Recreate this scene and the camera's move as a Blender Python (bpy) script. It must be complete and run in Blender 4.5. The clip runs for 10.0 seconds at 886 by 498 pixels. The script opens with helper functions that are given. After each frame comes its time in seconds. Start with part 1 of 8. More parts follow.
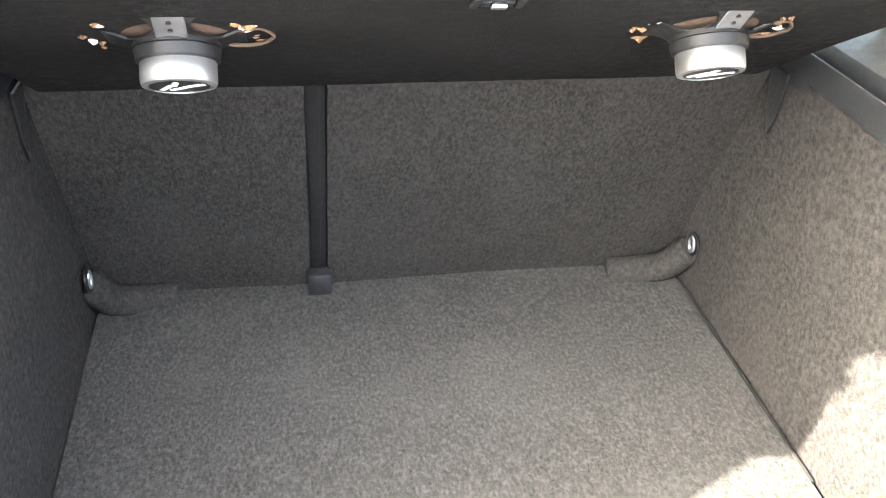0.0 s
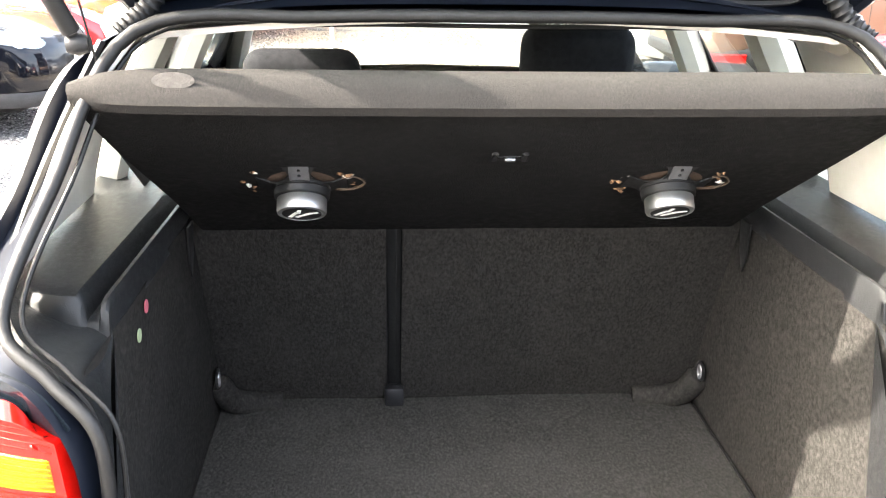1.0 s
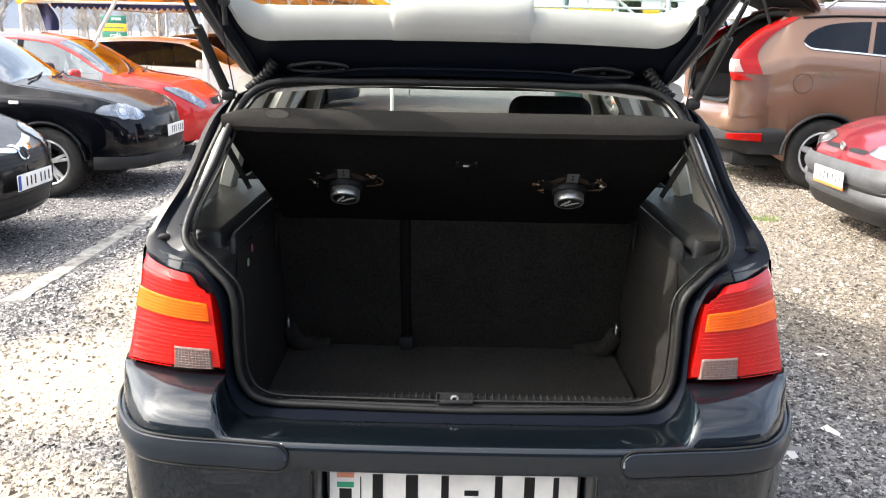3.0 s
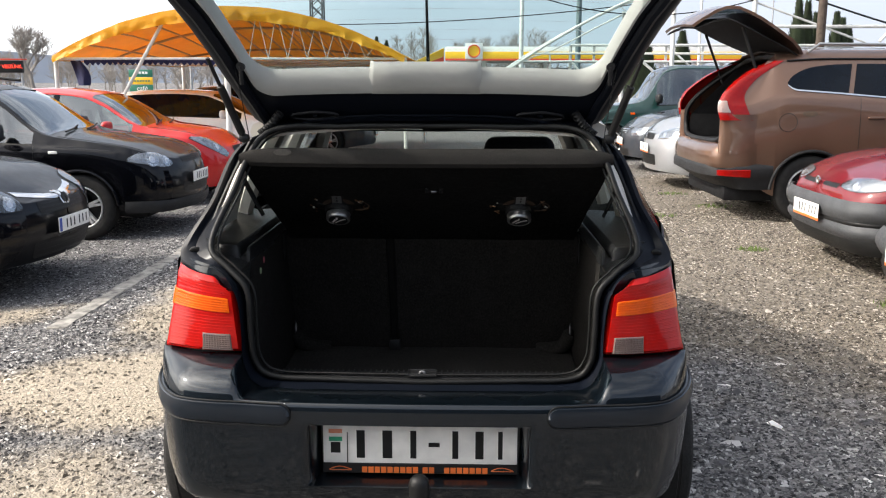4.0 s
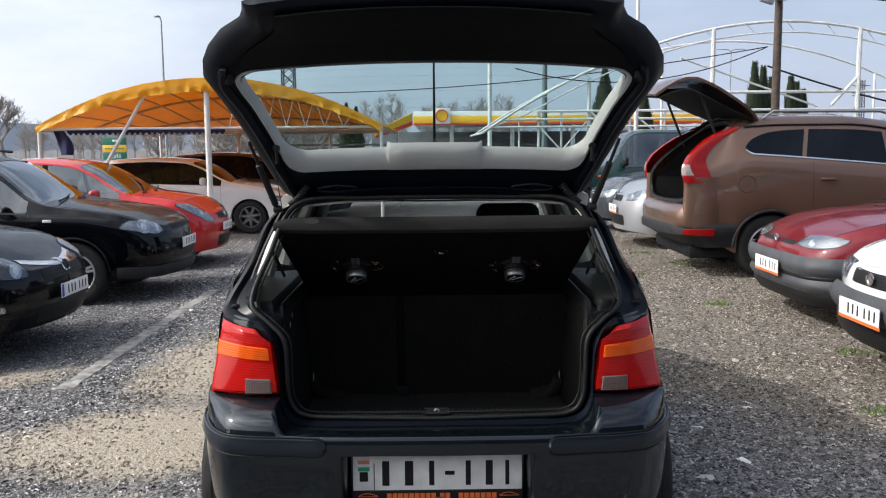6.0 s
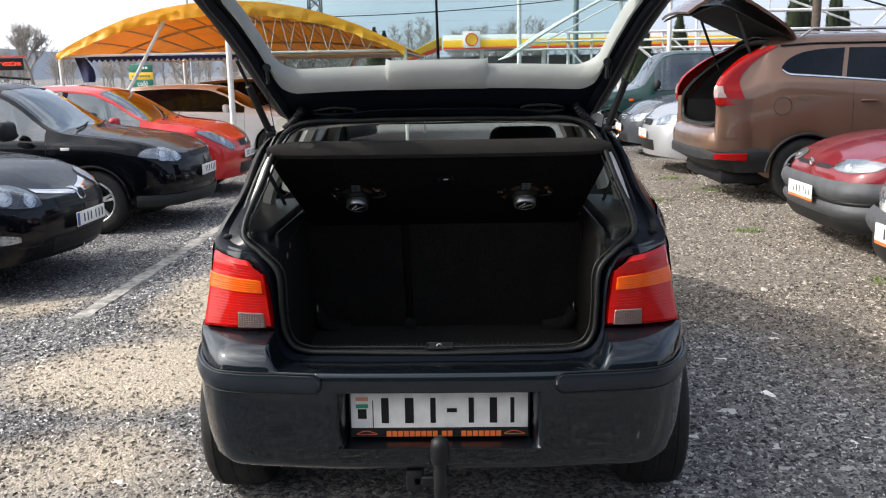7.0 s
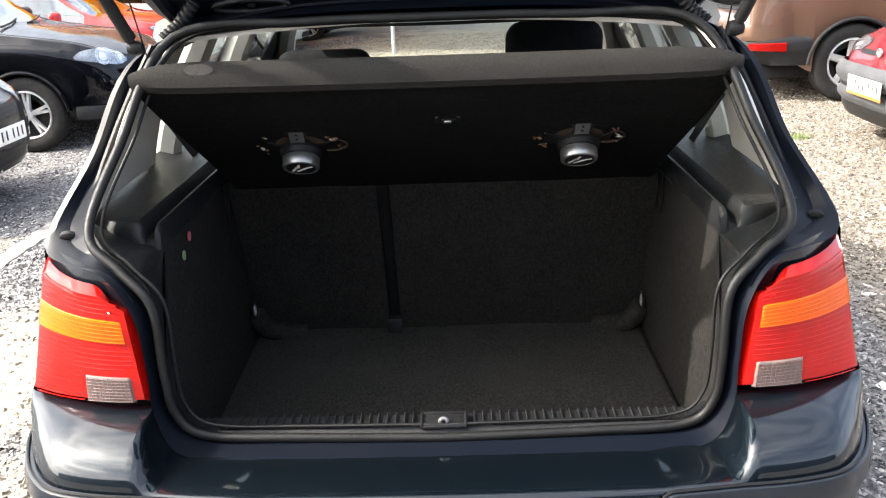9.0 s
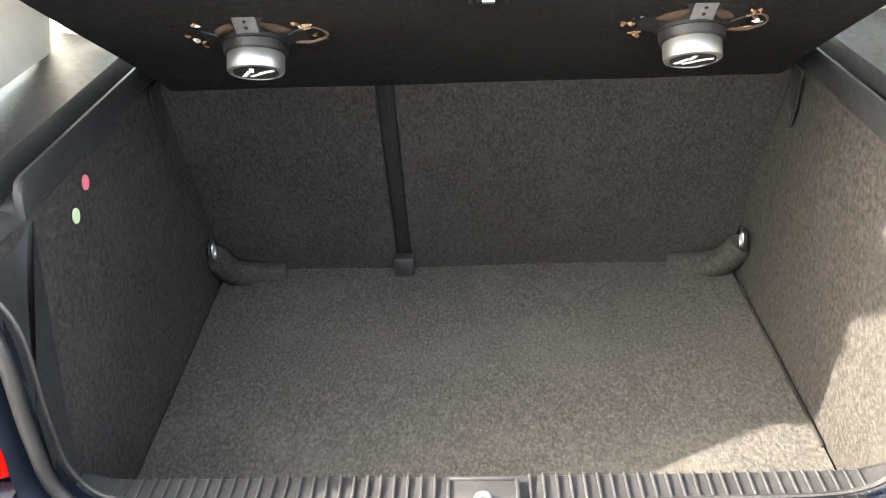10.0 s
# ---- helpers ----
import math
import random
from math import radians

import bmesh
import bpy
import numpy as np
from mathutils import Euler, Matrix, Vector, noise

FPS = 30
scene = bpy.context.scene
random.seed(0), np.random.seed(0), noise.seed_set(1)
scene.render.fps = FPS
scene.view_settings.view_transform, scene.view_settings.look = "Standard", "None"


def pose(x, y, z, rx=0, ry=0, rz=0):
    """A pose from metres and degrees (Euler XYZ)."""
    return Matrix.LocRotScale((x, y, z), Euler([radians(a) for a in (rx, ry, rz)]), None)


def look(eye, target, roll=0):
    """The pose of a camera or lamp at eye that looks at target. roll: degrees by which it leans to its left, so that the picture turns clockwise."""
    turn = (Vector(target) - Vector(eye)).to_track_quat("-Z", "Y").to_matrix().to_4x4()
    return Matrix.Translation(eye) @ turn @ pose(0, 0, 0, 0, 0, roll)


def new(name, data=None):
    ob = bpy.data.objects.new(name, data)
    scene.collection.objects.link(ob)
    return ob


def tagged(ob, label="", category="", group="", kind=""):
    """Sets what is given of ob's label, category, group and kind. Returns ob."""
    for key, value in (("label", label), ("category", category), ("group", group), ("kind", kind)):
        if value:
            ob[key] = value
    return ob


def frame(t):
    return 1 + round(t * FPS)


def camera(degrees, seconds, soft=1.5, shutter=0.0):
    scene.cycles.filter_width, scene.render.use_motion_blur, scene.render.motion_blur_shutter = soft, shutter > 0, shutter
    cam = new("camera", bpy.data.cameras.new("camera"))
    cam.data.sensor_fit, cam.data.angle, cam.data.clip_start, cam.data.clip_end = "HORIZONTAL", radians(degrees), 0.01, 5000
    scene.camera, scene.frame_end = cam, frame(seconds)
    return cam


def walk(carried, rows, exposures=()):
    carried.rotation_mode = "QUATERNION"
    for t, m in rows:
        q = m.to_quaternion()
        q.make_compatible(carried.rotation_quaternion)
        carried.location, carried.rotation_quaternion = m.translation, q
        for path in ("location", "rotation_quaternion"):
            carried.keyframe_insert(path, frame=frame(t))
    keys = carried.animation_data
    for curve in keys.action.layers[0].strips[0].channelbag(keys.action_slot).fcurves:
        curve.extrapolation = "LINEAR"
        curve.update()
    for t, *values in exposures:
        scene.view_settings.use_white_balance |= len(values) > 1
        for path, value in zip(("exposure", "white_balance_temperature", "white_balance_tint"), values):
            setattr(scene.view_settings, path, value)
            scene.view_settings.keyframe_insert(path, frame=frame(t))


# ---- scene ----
cam = camera(53.8, 10.0, 1.15)
PATH = [
    (0, (-0.182, -0.315, 1.4), (0.151, 1.333, 0.316), 3.0),
    (0.5, (-0.121, -0.591, 1.424), (0.006, 1.221, 0.587), 2.0),
    (1, (-0.162, -0.747, 1.434), (-0.028, 1.14, 0.785), 0.9),
    (1.5, (-0.262, -0.953, 1.44), (-0.021, 0.908, 0.749), 1.8),
    (2, (-0.153, -1.157, 1.464), (-0.023, 0.729, 0.812), 0.2),
    (2.5, (-0.011, -1.393, 1.46), (-0.028, 0.513, 0.854), 1.0),
    (3, (-0.032, -1.658, 1.46), (-0.033, 0.284, 0.985), 1.2),
    (3.2, (-0.051, -1.791, 1.465), (-0.041, 0.157, 1.01), 0.8),
    (4.3, (0.158, -2.303, 1.497), (0.093, -0.334, 1.152), 0.0),
    (4.5, (0.109, -2.369, 1.512), (0.061, -0.396, 1.186), 0.4),
    (5, (0.008, -2.528, 1.524), (-0.005, -0.544, 1.275), 0.4),
    (5.2, (-0.003, -2.569, 1.533), (-0.005, -0.581, 1.314), 0.2),
    (6.3, (0.004, -2.59, 1.526), (0.02, -0.607, 1.263), -0.6),
    (6.5, (0.013, -2.553, 1.523), (0.018, -0.578, 1.212), -0.7),
    (7, (0.088, -2.418, 1.504), (0.033, -0.459, 1.104), -1.0),
    (7.5, (0.149, -2.274, 1.508), (0.031, -0.314, 1.131), -0.6),
    (8, (0.067, -1.967, 1.475), (0.005, -0.008, 1.077), 0.2),
    (8.5, (-0.016, -1.639, 1.479), (0.006, 0.297, 0.979), -1.1),
    (9, (0.038, -1.22, 1.459), (-0.002, 0.675, 0.819), -2.0),
    (9.5, (0.044, -0.911, 1.437), (-0.054, 0.923, 0.645), -1.7),
    (10, (-0.007, -0.577, 1.397), (-0.072, 1.171, 0.427), -2.3),
]
EXPOSURES = [(0, 5.34, 6750, 10), (0.5, 5.15, 6650, 10), (1, 3.92, 6750, 10), (1.5, 3.22, 6950, 10), (2, 2.5, 6700, 10), (2.5, 1.98, 6700, 10), (3, 1.55, 6450, 10), (3.2, 1.2, 6450, 10), (4.3, 0.42, 6400, 10), (4.5, 0.34, 6400, 10), (5, 0.14, 6250, 10), (6.5, -0.02, 5950, 10), (7, 0.42, 6150, 10), (7.5, 0.58, 6250, 10), (8, 0.68, 6550, 10), (8.5, 0.93, 6550, 10), (9, 1.84, 6450, 10), (9.5, 3.12, 6950, 10), (10, 4.54, 7050, 10)]
walk(cam, [(t, look(eye, target, roll)) for t, eye, target, roll in PATH], EXPOSURES)

# ---- world and sun ----
TO_SUN = Vector((-1.28, -0.19, 1.0)).normalized()
world = bpy.data.worlds.new("sky")
scene.world = world
world.use_nodes = True
wt = world.node_tree
wt.nodes.clear()
w_out = wt.nodes.new("ShaderNodeOutputWorld")
w_bg = wt.nodes.new("ShaderNodeBackground")
w_sky = wt.nodes.new("ShaderNodeTexSky")
w_sky.sky_type = "NISHITA"
w_sky.sun_disc = False
w_sky.sun_elevation = math.asin(TO_SUN.z)
w_sky.sun_rotation = math.atan2(TO_SUN.x, TO_SUN.y)
w_sky.dust_density = 2.2
w_sky.air_density = 1.0
w_co = wt.nodes.new("ShaderNodeTexCoord")
w_map = wt.nodes.new("ShaderNodeMapping")
w_map.inputs["Scale"].default_value = (1.0, 1.0, 3.2)
w_no = wt.nodes.new("ShaderNodeTexNoise")
w_no.inputs["Scale"].default_value = 2.3
w_no.inputs["Detail"].default_value = 7
w_no.inputs["Roughness"].default_value = 0.6
w_ra = wt.nodes.new("ShaderNodeValToRGB")
w_ra.color_ramp.elements[0].position = 0.40
w_ra.color_ramp.elements[0].color = (0.2, 0.2, 0.2, 1)
w_ra.color_ramp.elements[1].position = 0.72
w_mix = wt.nodes.new("ShaderNodeMix")
w_mix.data_type = "RGBA"
# thin high cloud, brighter towards the sun
w_dot = wt.nodes.new("ShaderNodeVectorMath")
w_dot.operation = "DOT_PRODUCT"
w_dot.inputs[1].default_value = TO_SUN
wt.links.new(w_co.outputs["Generated"], w_dot.inputs[0])
w_glow = wt.nodes.new("ShaderNodeValToRGB")
w_glow.color_ramp.elements[0].position = 0.0
w_glow.color_ramp.elements[0].color = (0.240, 0.258, 0.302, 1)
w_glow.color_ramp.elements[1].position = 1.0
w_glow.color_ramp.elements[1].color = (3.4, 3.15, 2.8, 1)
for w_pos, w_col in ((0.28, (0.405, 0.408, 0.418, 1)), (0.60, (0.52, 0.52, 0.52, 1)), (0.82, (1.05, 1.00, 0.93, 1)), (0.93, (1.9, 1.78, 1.6, 1))):
    w_glow.color_ramp.elements.new(w_pos).color = w_col
wt.links.new(w_dot.outputs["Value"], w_glow.inputs["Fac"])
w_cloud = wt.nodes.new("ShaderNodeVectorMath")
w_cloud.operation = "SCALE"
w_cloud.inputs["Scale"].default_value = 23.0
wt.links.new(w_glow.outputs["Color"], w_cloud.inputs[0])
wt.links.new(w_cloud.outputs["Vector"], w_mix.inputs["B"])
wt.links.new(w_co.outputs["Generated"], w_map.inputs["Vector"])
wt.links.new(w_map.outputs["Vector"], w_no.inputs["Vector"])
wt.links.new(w_no.outputs["Fac"], w_ra.inputs["Fac"])
wt.links.new(w_ra.outputs["Color"], w_mix.inputs["Factor"])
wt.links.new(w_sky.outputs["Color"], w_mix.inputs["A"])
w_sep = wt.nodes.new("ShaderNodeSeparateXYZ")
wt.links.new(w_co.outputs["Generated"], w_sep.inputs["Vector"])
w_haze = wt.nodes.new("ShaderNodeValToRGB")
w_haze.color_ramp.elements[0].position = 0.0
w_haze.color_ramp.elements[0].color = (0.85, 0.85, 0.85, 1)
w_haze.color_ramp.elements[1].position = 0.30
w_haze.color_ramp.elements[1].color = (0, 0, 0, 1)
wt.links.new(w_sep.outputs["Z"], w_haze.inputs["Fac"])
w_mix2 = wt.nodes.new("ShaderNodeMix")
w_mix2.data_type = "RGBA"
w_low = wt.nodes.new("ShaderNodeVectorMath")
w_low.operation = "SCALE"
w_low.inputs["Scale"].default_value = 19.5
wt.links.new(w_glow.outputs["Color"], w_low.inputs[0])
wt.links.new(w_low.outputs["Vector"], w_mix2.inputs["B"])
wt.links.new(w_haze.outputs["Color"], w_mix2.inputs["Factor"])
wt.links.new(w_mix.outputs["Result"], w_mix2.inputs["A"])
wt.links.new(w_mix2.outputs["Result"], w_bg.inputs["Color"])
w_bg.inputs["Strength"].default_value = 0.13
wt.links.new(w_bg.outputs["Background"], w_out.inputs["Surface"])
sun_data = bpy.data.lights.new("sun", "SUN")
sun_data.energy = 3.4
sun_data.angle = radians(0.6)
sun_data.color = (1.0, 0.93, 0.83)
sun = new("sun", sun_data)
sun.matrix_world = look(TO_SUN * 60, (0, 0, 0))


# ---- materials ----
def nodes_of(name):
    m = bpy.data.materials.new(name)
    m.use_nodes = True
    t = m.node_tree
    return m, t, t.nodes["Principled BSDF"]


def coords(t, scale=(1, 1, 1), kind="Object"):
    c = t.nodes.new("ShaderNodeTexCoord")
    mp = t.nodes.new("ShaderNodeMapping")
    mp.inputs["Scale"].default_value = scale
    t.links.new(c.outputs[kind], mp.inputs["Vector"])
    return mp.outputs["Vector"]


def noise_tex(t, vec, scale, detail=4, rough=0.55):
    n = t.nodes.new("ShaderNodeTexNoise")
    n.inputs["Scale"].default_value = scale
    n.inputs["Detail"].default_value = detail
    n.inputs["Roughness"].default_value = rough
    t.links.new(vec, n.inputs["Vector"])
    return n.outputs["Fac"]


def ramp(t, fac, stops):
    r = t.nodes.new("ShaderNodeValToRGB")
    e = r.color_ramp.elements
    while len(e) < len(stops):
        e.new(0.5)
    for i, (p, c) in enumerate(stops):
        e[i].position = p
        e[i].color = (*c, 1) if len(c) == 3 else c
    t.links.new(fac, r.inputs["Fac"])
    return r.outputs["Color"]


def mixcol(t, fac, a, b, blend="MIX"):
    m = t.nodes.new("ShaderNodeMix")
    m.data_type = "RGBA"
    m.blend_type = blend
    for key, v in (("Factor", fac), ("A", a), ("B", b)):
        if isinstance(v, bpy.types.NodeSocket):
            t.links.new(v, m.inputs[key])
        elif isinstance(v, (int, float)):
            m.inputs[key].default_value = v
        else:
            m.inputs[key].default_value = (*v, 1)
    return m.outputs["Result"]


def bump(t, p, height, strength, dist):
    b = t.nodes.new("ShaderNodeBump")
    b.inputs["Strength"].default_value = strength
    b.inputs["Distance"].default_value = dist
    t.links.new(height, b.inputs["Height"])
    t.links.new(b.outputs["Normal"], p.inputs["Normal"])


def simple(name, col, rough=0.5, metal=0.0, vary=0.25, scale=14, bumpy=0.0, bscale=200, coat=0.0, spec=0.5):
    """A surface with colour and roughness that vary at two scales, and fine relief."""
    m, t, p = nodes_of(name)
    v = coords(t)
    big = noise_tex(t, v, scale, 5)
    lo = tuple(c * (1 - vary) for c in col)
    hi = tuple(min(1, c * (1 + vary)) for c in col)
    t.links.new(ramp(t, big, [(0.3, lo), (0.7, hi)]), p.inputs["Base Color"])
    fine = noise_tex(t, v, scale * 9, 3)
    t.links.new(ramp(t, fine, [(0.3, (max(0.02, rough * 0.8),) * 3), (0.75, (min(1, rough * 1.2),) * 3)]), p.inputs["Roughness"])
    p.inputs["Metallic"].default_value = metal
    p.inputs["Coat Weight"].default_value = coat
    p.inputs["Coat Roughness"].default_value = 0.06
    p.inputs["Specular IOR Level"].default_value = spec
    if bumpy:
        bump(t, p, noise_tex(t, v, bscale, 3), bumpy, 0.004)
    return m


def paint(name, col, dust=0.12, rough=0.34, dust_col=(0.32, 0.29, 0.25), metal=0.0, coat=1.0, gloss=0.045, coat_ior=1.5):
    """Car paint: a pigmented base with flakes under a clear coat, with a film of road dust."""
    m, t, p = nodes_of(name)
    v = coords(t)
    dirt = noise_tex(t, v, 5.0, 8, 0.65)
    mask = ramp(t, dirt, [(0.42, (0, 0, 0)), (0.85, (dust,) * 3)])
    flakes = noise_tex(t, v, 900, 1)
    base = mixcol(t, flakes, tuple(c * 0.8 for c in col), tuple(min(1, c * 1.25) for c in col))
    t.links.new(mixcol(t, mask, base, dust_col), p.inputs["Base Color"])
    t.links.new(ramp(t, dirt, [(0.3, (rough,) * 3), (0.8, (min(0.9, rough + 0.15),) * 3)]), p.inputs["Roughness"])
    p.inputs["Metallic"].default_value = metal
    p.inputs["Specular IOR Level"].default_value = 0.15
    p.inputs["Coat IOR"].default_value = coat_ior
    p.inputs["Coat Weight"].default_value = coat
    t.links.new(ramp(t, dirt, [(0.35, (gloss,) * 3), (0.8, (gloss + 0.055,) * 3)]), p.inputs["Coat Roughness"])
    return m


def carpet(name, lo, hi, scale=120):
    """Needle-felt carpet: pale and dark fibres in flecks a few millimetres long, worn patches."""
    m, t, p = nodes_of(name)
    v = coords(t)
    fleck = noise_tex(t, coords(t, (1.0, 0.6, 0.6)), scale, 3, 0.62)
    fine = noise_tex(t, v, scale * 3.2, 3, 0.6)
    worn = noise_tex(t, v, 7, 6, 0.6)
    mid = tuple(a + (b - a) * 0.40 for a, b in zip(lo, hi))
    a = ramp(t, fleck, [(0.28, lo), (0.50, mid), (0.72, hi)])
    b = ramp(t, fine, [(0.34, lo), (0.50, mid), (0.68, tuple(1.1 * q for q in hi))])
    c = mixcol(t, 0.42, a, b)
    t.links.new(mixcol(t, ramp(t, worn, [(0.45, (0, 0, 0)), (0.8, (0.22,) * 3)]), c, tuple(1.1 * q for q in hi)), p.inputs["Base Color"])
    p.inputs["Roughness"].default_value = 0.97
    p.inputs["Specular IOR Level"].default_value = 0.05
    bump(t, p, mixcol(t, 0.5, fleck, fine), 0.5, 0.004)
    return m


def glass(name, tint=(0.72, 0.8, 0.78), rough=0.0, base=0.05):
    """A thin pane: tinted, see-through, with Fresnel gloss."""
    m, t, p = nodes_of(name)
    t.nodes.remove(p)
    tr = t.nodes.new("ShaderNodeBsdfTransparent")
    tr.inputs["Color"].default_value = (*tint, 1)
    gl = t.nodes.new("ShaderNodeBsdfGlossy")
    gl.inputs["Roughness"].default_value = max(0.01, rough)
    gl.inputs["Color"].default_value = (0.9, 0.95, 1, 1)
    lw = t.nodes.new("ShaderNodeLayerWeight")
    lw.inputs["Blend"].default_value = 0.5
    pw = t.nodes.new("ShaderNodeMath")
    pw.operation = "POWER"
    pw.inputs[1].default_value = 4.0
    t.links.new(lw.outputs["Facing"], pw.inputs[0])
    fr = t.nodes.new("ShaderNodeMath")
    fr.operation = "MULTIPLY_ADD"
    fr.inputs[1].default_value = 0.85
    fr.inputs[2].default_value = base
    t.links.new(pw.outputs["Value"], fr.inputs[0])
    mx = t.nodes.new("ShaderNodeMixShader")
    t.links.new(fr.outputs["Value"], mx.inputs["Fac"])
    t.links.new(tr.outputs["BSDF"], mx.inputs[1])
    t.links.new(gl.outputs["BSDF"], mx.inputs[2])
    t.links.new(mx.outputs["Shader"], t.nodes["Material Output"].inputs["Surface"])
    return m


def lens(name, col, ribs=0.0, grid=False, rough=0.08):
    """Moulded lamp plastic: saturated, glossy, with the ribs of its optic."""
    m, t, p = nodes_of(name)
    v = coords(t)
    n = noise_tex(t, v, 30, 3)
    t.links.new(mixcol(t, n, tuple(c * 0.78 for c in col), tuple(min(1, c * 1.15) for c in col)), p.inputs["Base Color"])
    p.inputs["Roughness"].default_value = rough
    p.inputs["Coat Weight"].default_value = 0.42
    p.inputs["Coat Roughness"].default_value = 0.05
    p.inputs["Specular IOR Level"].default_value = 0.15
    p.inputs["Subsurface Weight"].default_value = 0.25
    p.inputs["Subsurface Radius"].default_value = (0.02, 0.006, 0.004)
    if ribs:
        w = t.nodes.new("ShaderNodeTexWave")
        w.bands_direction = "Z"
        w.inputs["Scale"].default_value = ribs
        t.links.new(v, w.inputs["Vector"])
        h = w.outputs["Fac"]
        if grid:
            w2 = t.nodes.new("ShaderNodeTexWave")
            w2.bands_direction = "X"
            w2.inputs["Scale"].default_value = ribs
            t.links.new(v, w2.inputs["Vector"])
            h = mixcol(t, 0.5, w.outputs["Color"], w2.outputs["Color"])
        bump(t, p, h, 0.14, 0.0015)
    return m


def rubber_like(name, col=(0.012, 0.012, 0.013), rough=0.55, bumpy=0.15, bscale=300, spec=0.3):
    return simple(name, col, rough, 0, 0.35, 20, bumpy, bscale, spec=spec)


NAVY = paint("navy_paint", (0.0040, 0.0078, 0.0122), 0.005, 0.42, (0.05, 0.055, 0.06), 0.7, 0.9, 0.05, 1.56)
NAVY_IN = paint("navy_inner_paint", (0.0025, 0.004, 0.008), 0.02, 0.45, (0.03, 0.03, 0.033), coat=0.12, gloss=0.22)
BLACK_PLASTIC = simple("black_grained_plastic", (0.010, 0.010, 0.011), 0.5, 0, 0.25, 20, 0.25, 900, spec=0.3)
LEDGE_PLASTIC = simple("dark_trim_plastic", (0.013, 0.0135, 0.014), 0.40, 0, 0.2, 12, 0.3, 700, spec=0.35)
SEAL = rubber_like("rubber_seal", (0.006, 0.006, 0.006), 0.52)
# same felt twice; the floor's lighter colour stands in for sky light on it
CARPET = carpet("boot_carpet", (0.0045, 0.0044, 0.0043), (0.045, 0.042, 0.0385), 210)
LIT_FLOOR_CARPET = carpet("boot_floor_carpet_lit", (0.008, 0.0078, 0.0076), (0.068, 0.0645, 0.060), 210)
SHELF_FELT = carpet("shelf_felt", (0.016, 0.0155, 0.015), (0.042, 0.039, 0.036), 420)
SHELF_UNDER = simple("shelf_underside", (0.007, 0.007, 0.007), 0.85, 0, 0.3, 9, 0.4, 300, spec=0.12)
PALE_TRIM = simple("pale_grey_trim", (0.62, 0.585, 0.52), 0.62, 0, 0.06, 9, 0.2, 900)
LID_TRIM = simple("lid_grey_trim", (0.42, 0.425, 0.40), 0.55, 0, 0.06, 9, 0.15, 900)
FABRIC = simple("seat_fabric", (0.012, 0.012, 0.014), 0.95, 0, 0.3, 60, 0.5, 500, spec=0.12)
RED_LENS = lens("red_lens", (0.42, 0.005, 0.003), 26)
AMBER_LENS = lens("amber_lens", (0.74, 0.115, 0.005), 26)
CLEAR_LENS = lens("clear_ribbed_lens", (0.150, 0.105, 0.095), 60, True)
DARK_CLEAR_LENS = lens("clear_lens", (0.70, 0.72, 0.74), 14)
PALE_LENS = lens("pale_lens", (0.27, 0.20, 0.19), 14)
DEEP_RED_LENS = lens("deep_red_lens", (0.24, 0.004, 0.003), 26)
STEEL = simple("bright_steel", (0.42, 0.42, 0.41), 0.36, 0.9, 0.08, 12)
DULL_STEEL = simple("dull_pressed_steel", (0.20, 0.20, 0.205), 0.5, 0.8, 0.25, 30, 0.1, 200)
RUST = simple("frayed_chipboard", (0.17, 0.09, 0.042), 0.9, 0, 0.5, 60, 0.6, 200)
PAPER_CONE = simple("speaker_cone", (0.05, 0.03, 0.018), 0.9, 0, 0.3, 30)
TYRE = rubber_like("tyre_rubber", (0.016, 0.0155, 0.015), 0.8, 0.4, 120)
ALLOY = simple("alloy_wheel", (0.52, 0.52, 0.52), 0.38, 0.3, 0.15, 20)
RIM_DARK = simple("dusty_brake_disc", (0.022, 0.020, 0.019), 0.7, 0.2, 0.4, 20)
WHITE_PLATE = simple("plate_white", (0.82, 0.80, 0.755), 0.4, 0, 0.12, 14, 0.05, 100)
PLATE_BLACK = simple("plate_black", (0.010, 0.010, 0.010), 0.5, spec=0.25)
ORANGE_INK = simple("orange_ink", (0.72, 0.16, 0.03), 0.5, 0, 0.08)
GREEN_INK = simple("green_ink", (0.02, 0.32, 0.16), 0.5, 0, 0.08)
SALMON_INK = simple("salmon_ink", (0.65, 0.24, 0.14), 0.5, 0, 0.08)
BLUE_INK = simple("blue_ink", (0.02, 0.06, 0.36), 0.5, 0, 0.08)
CHROME = simple("chrome", (0.75, 0.75, 0.76), 0.12, 1.0, 0.05)
LID_GLASS = glass("rear_glass", (0.66, 0.80, 0.78))
CAR_GLASS = glass("car_glass", (0.62, 0.69, 0.66))
LOT_GLASS = glass("lot_car_glass", (0.24, 0.28, 0.28), 0.0, 0.15)
DARK_GLASS = simple("privacy_glass", (0.002, 0.004, 0.008), 0.06, 0, 0.3, 3, spec=0.16)
INTERIOR = simple("cabin_interior", (0.012, 0.012, 0.013), 0.85, 0, 0.3, 10, spec=0.15)
STICK_RED = simple("pink_sticker", (0.42, 0.10, 0.13), 0.5)
STICK_GREEN = simple("pale_green_sticker", (0.34, 0.42, 0.25), 0.5)


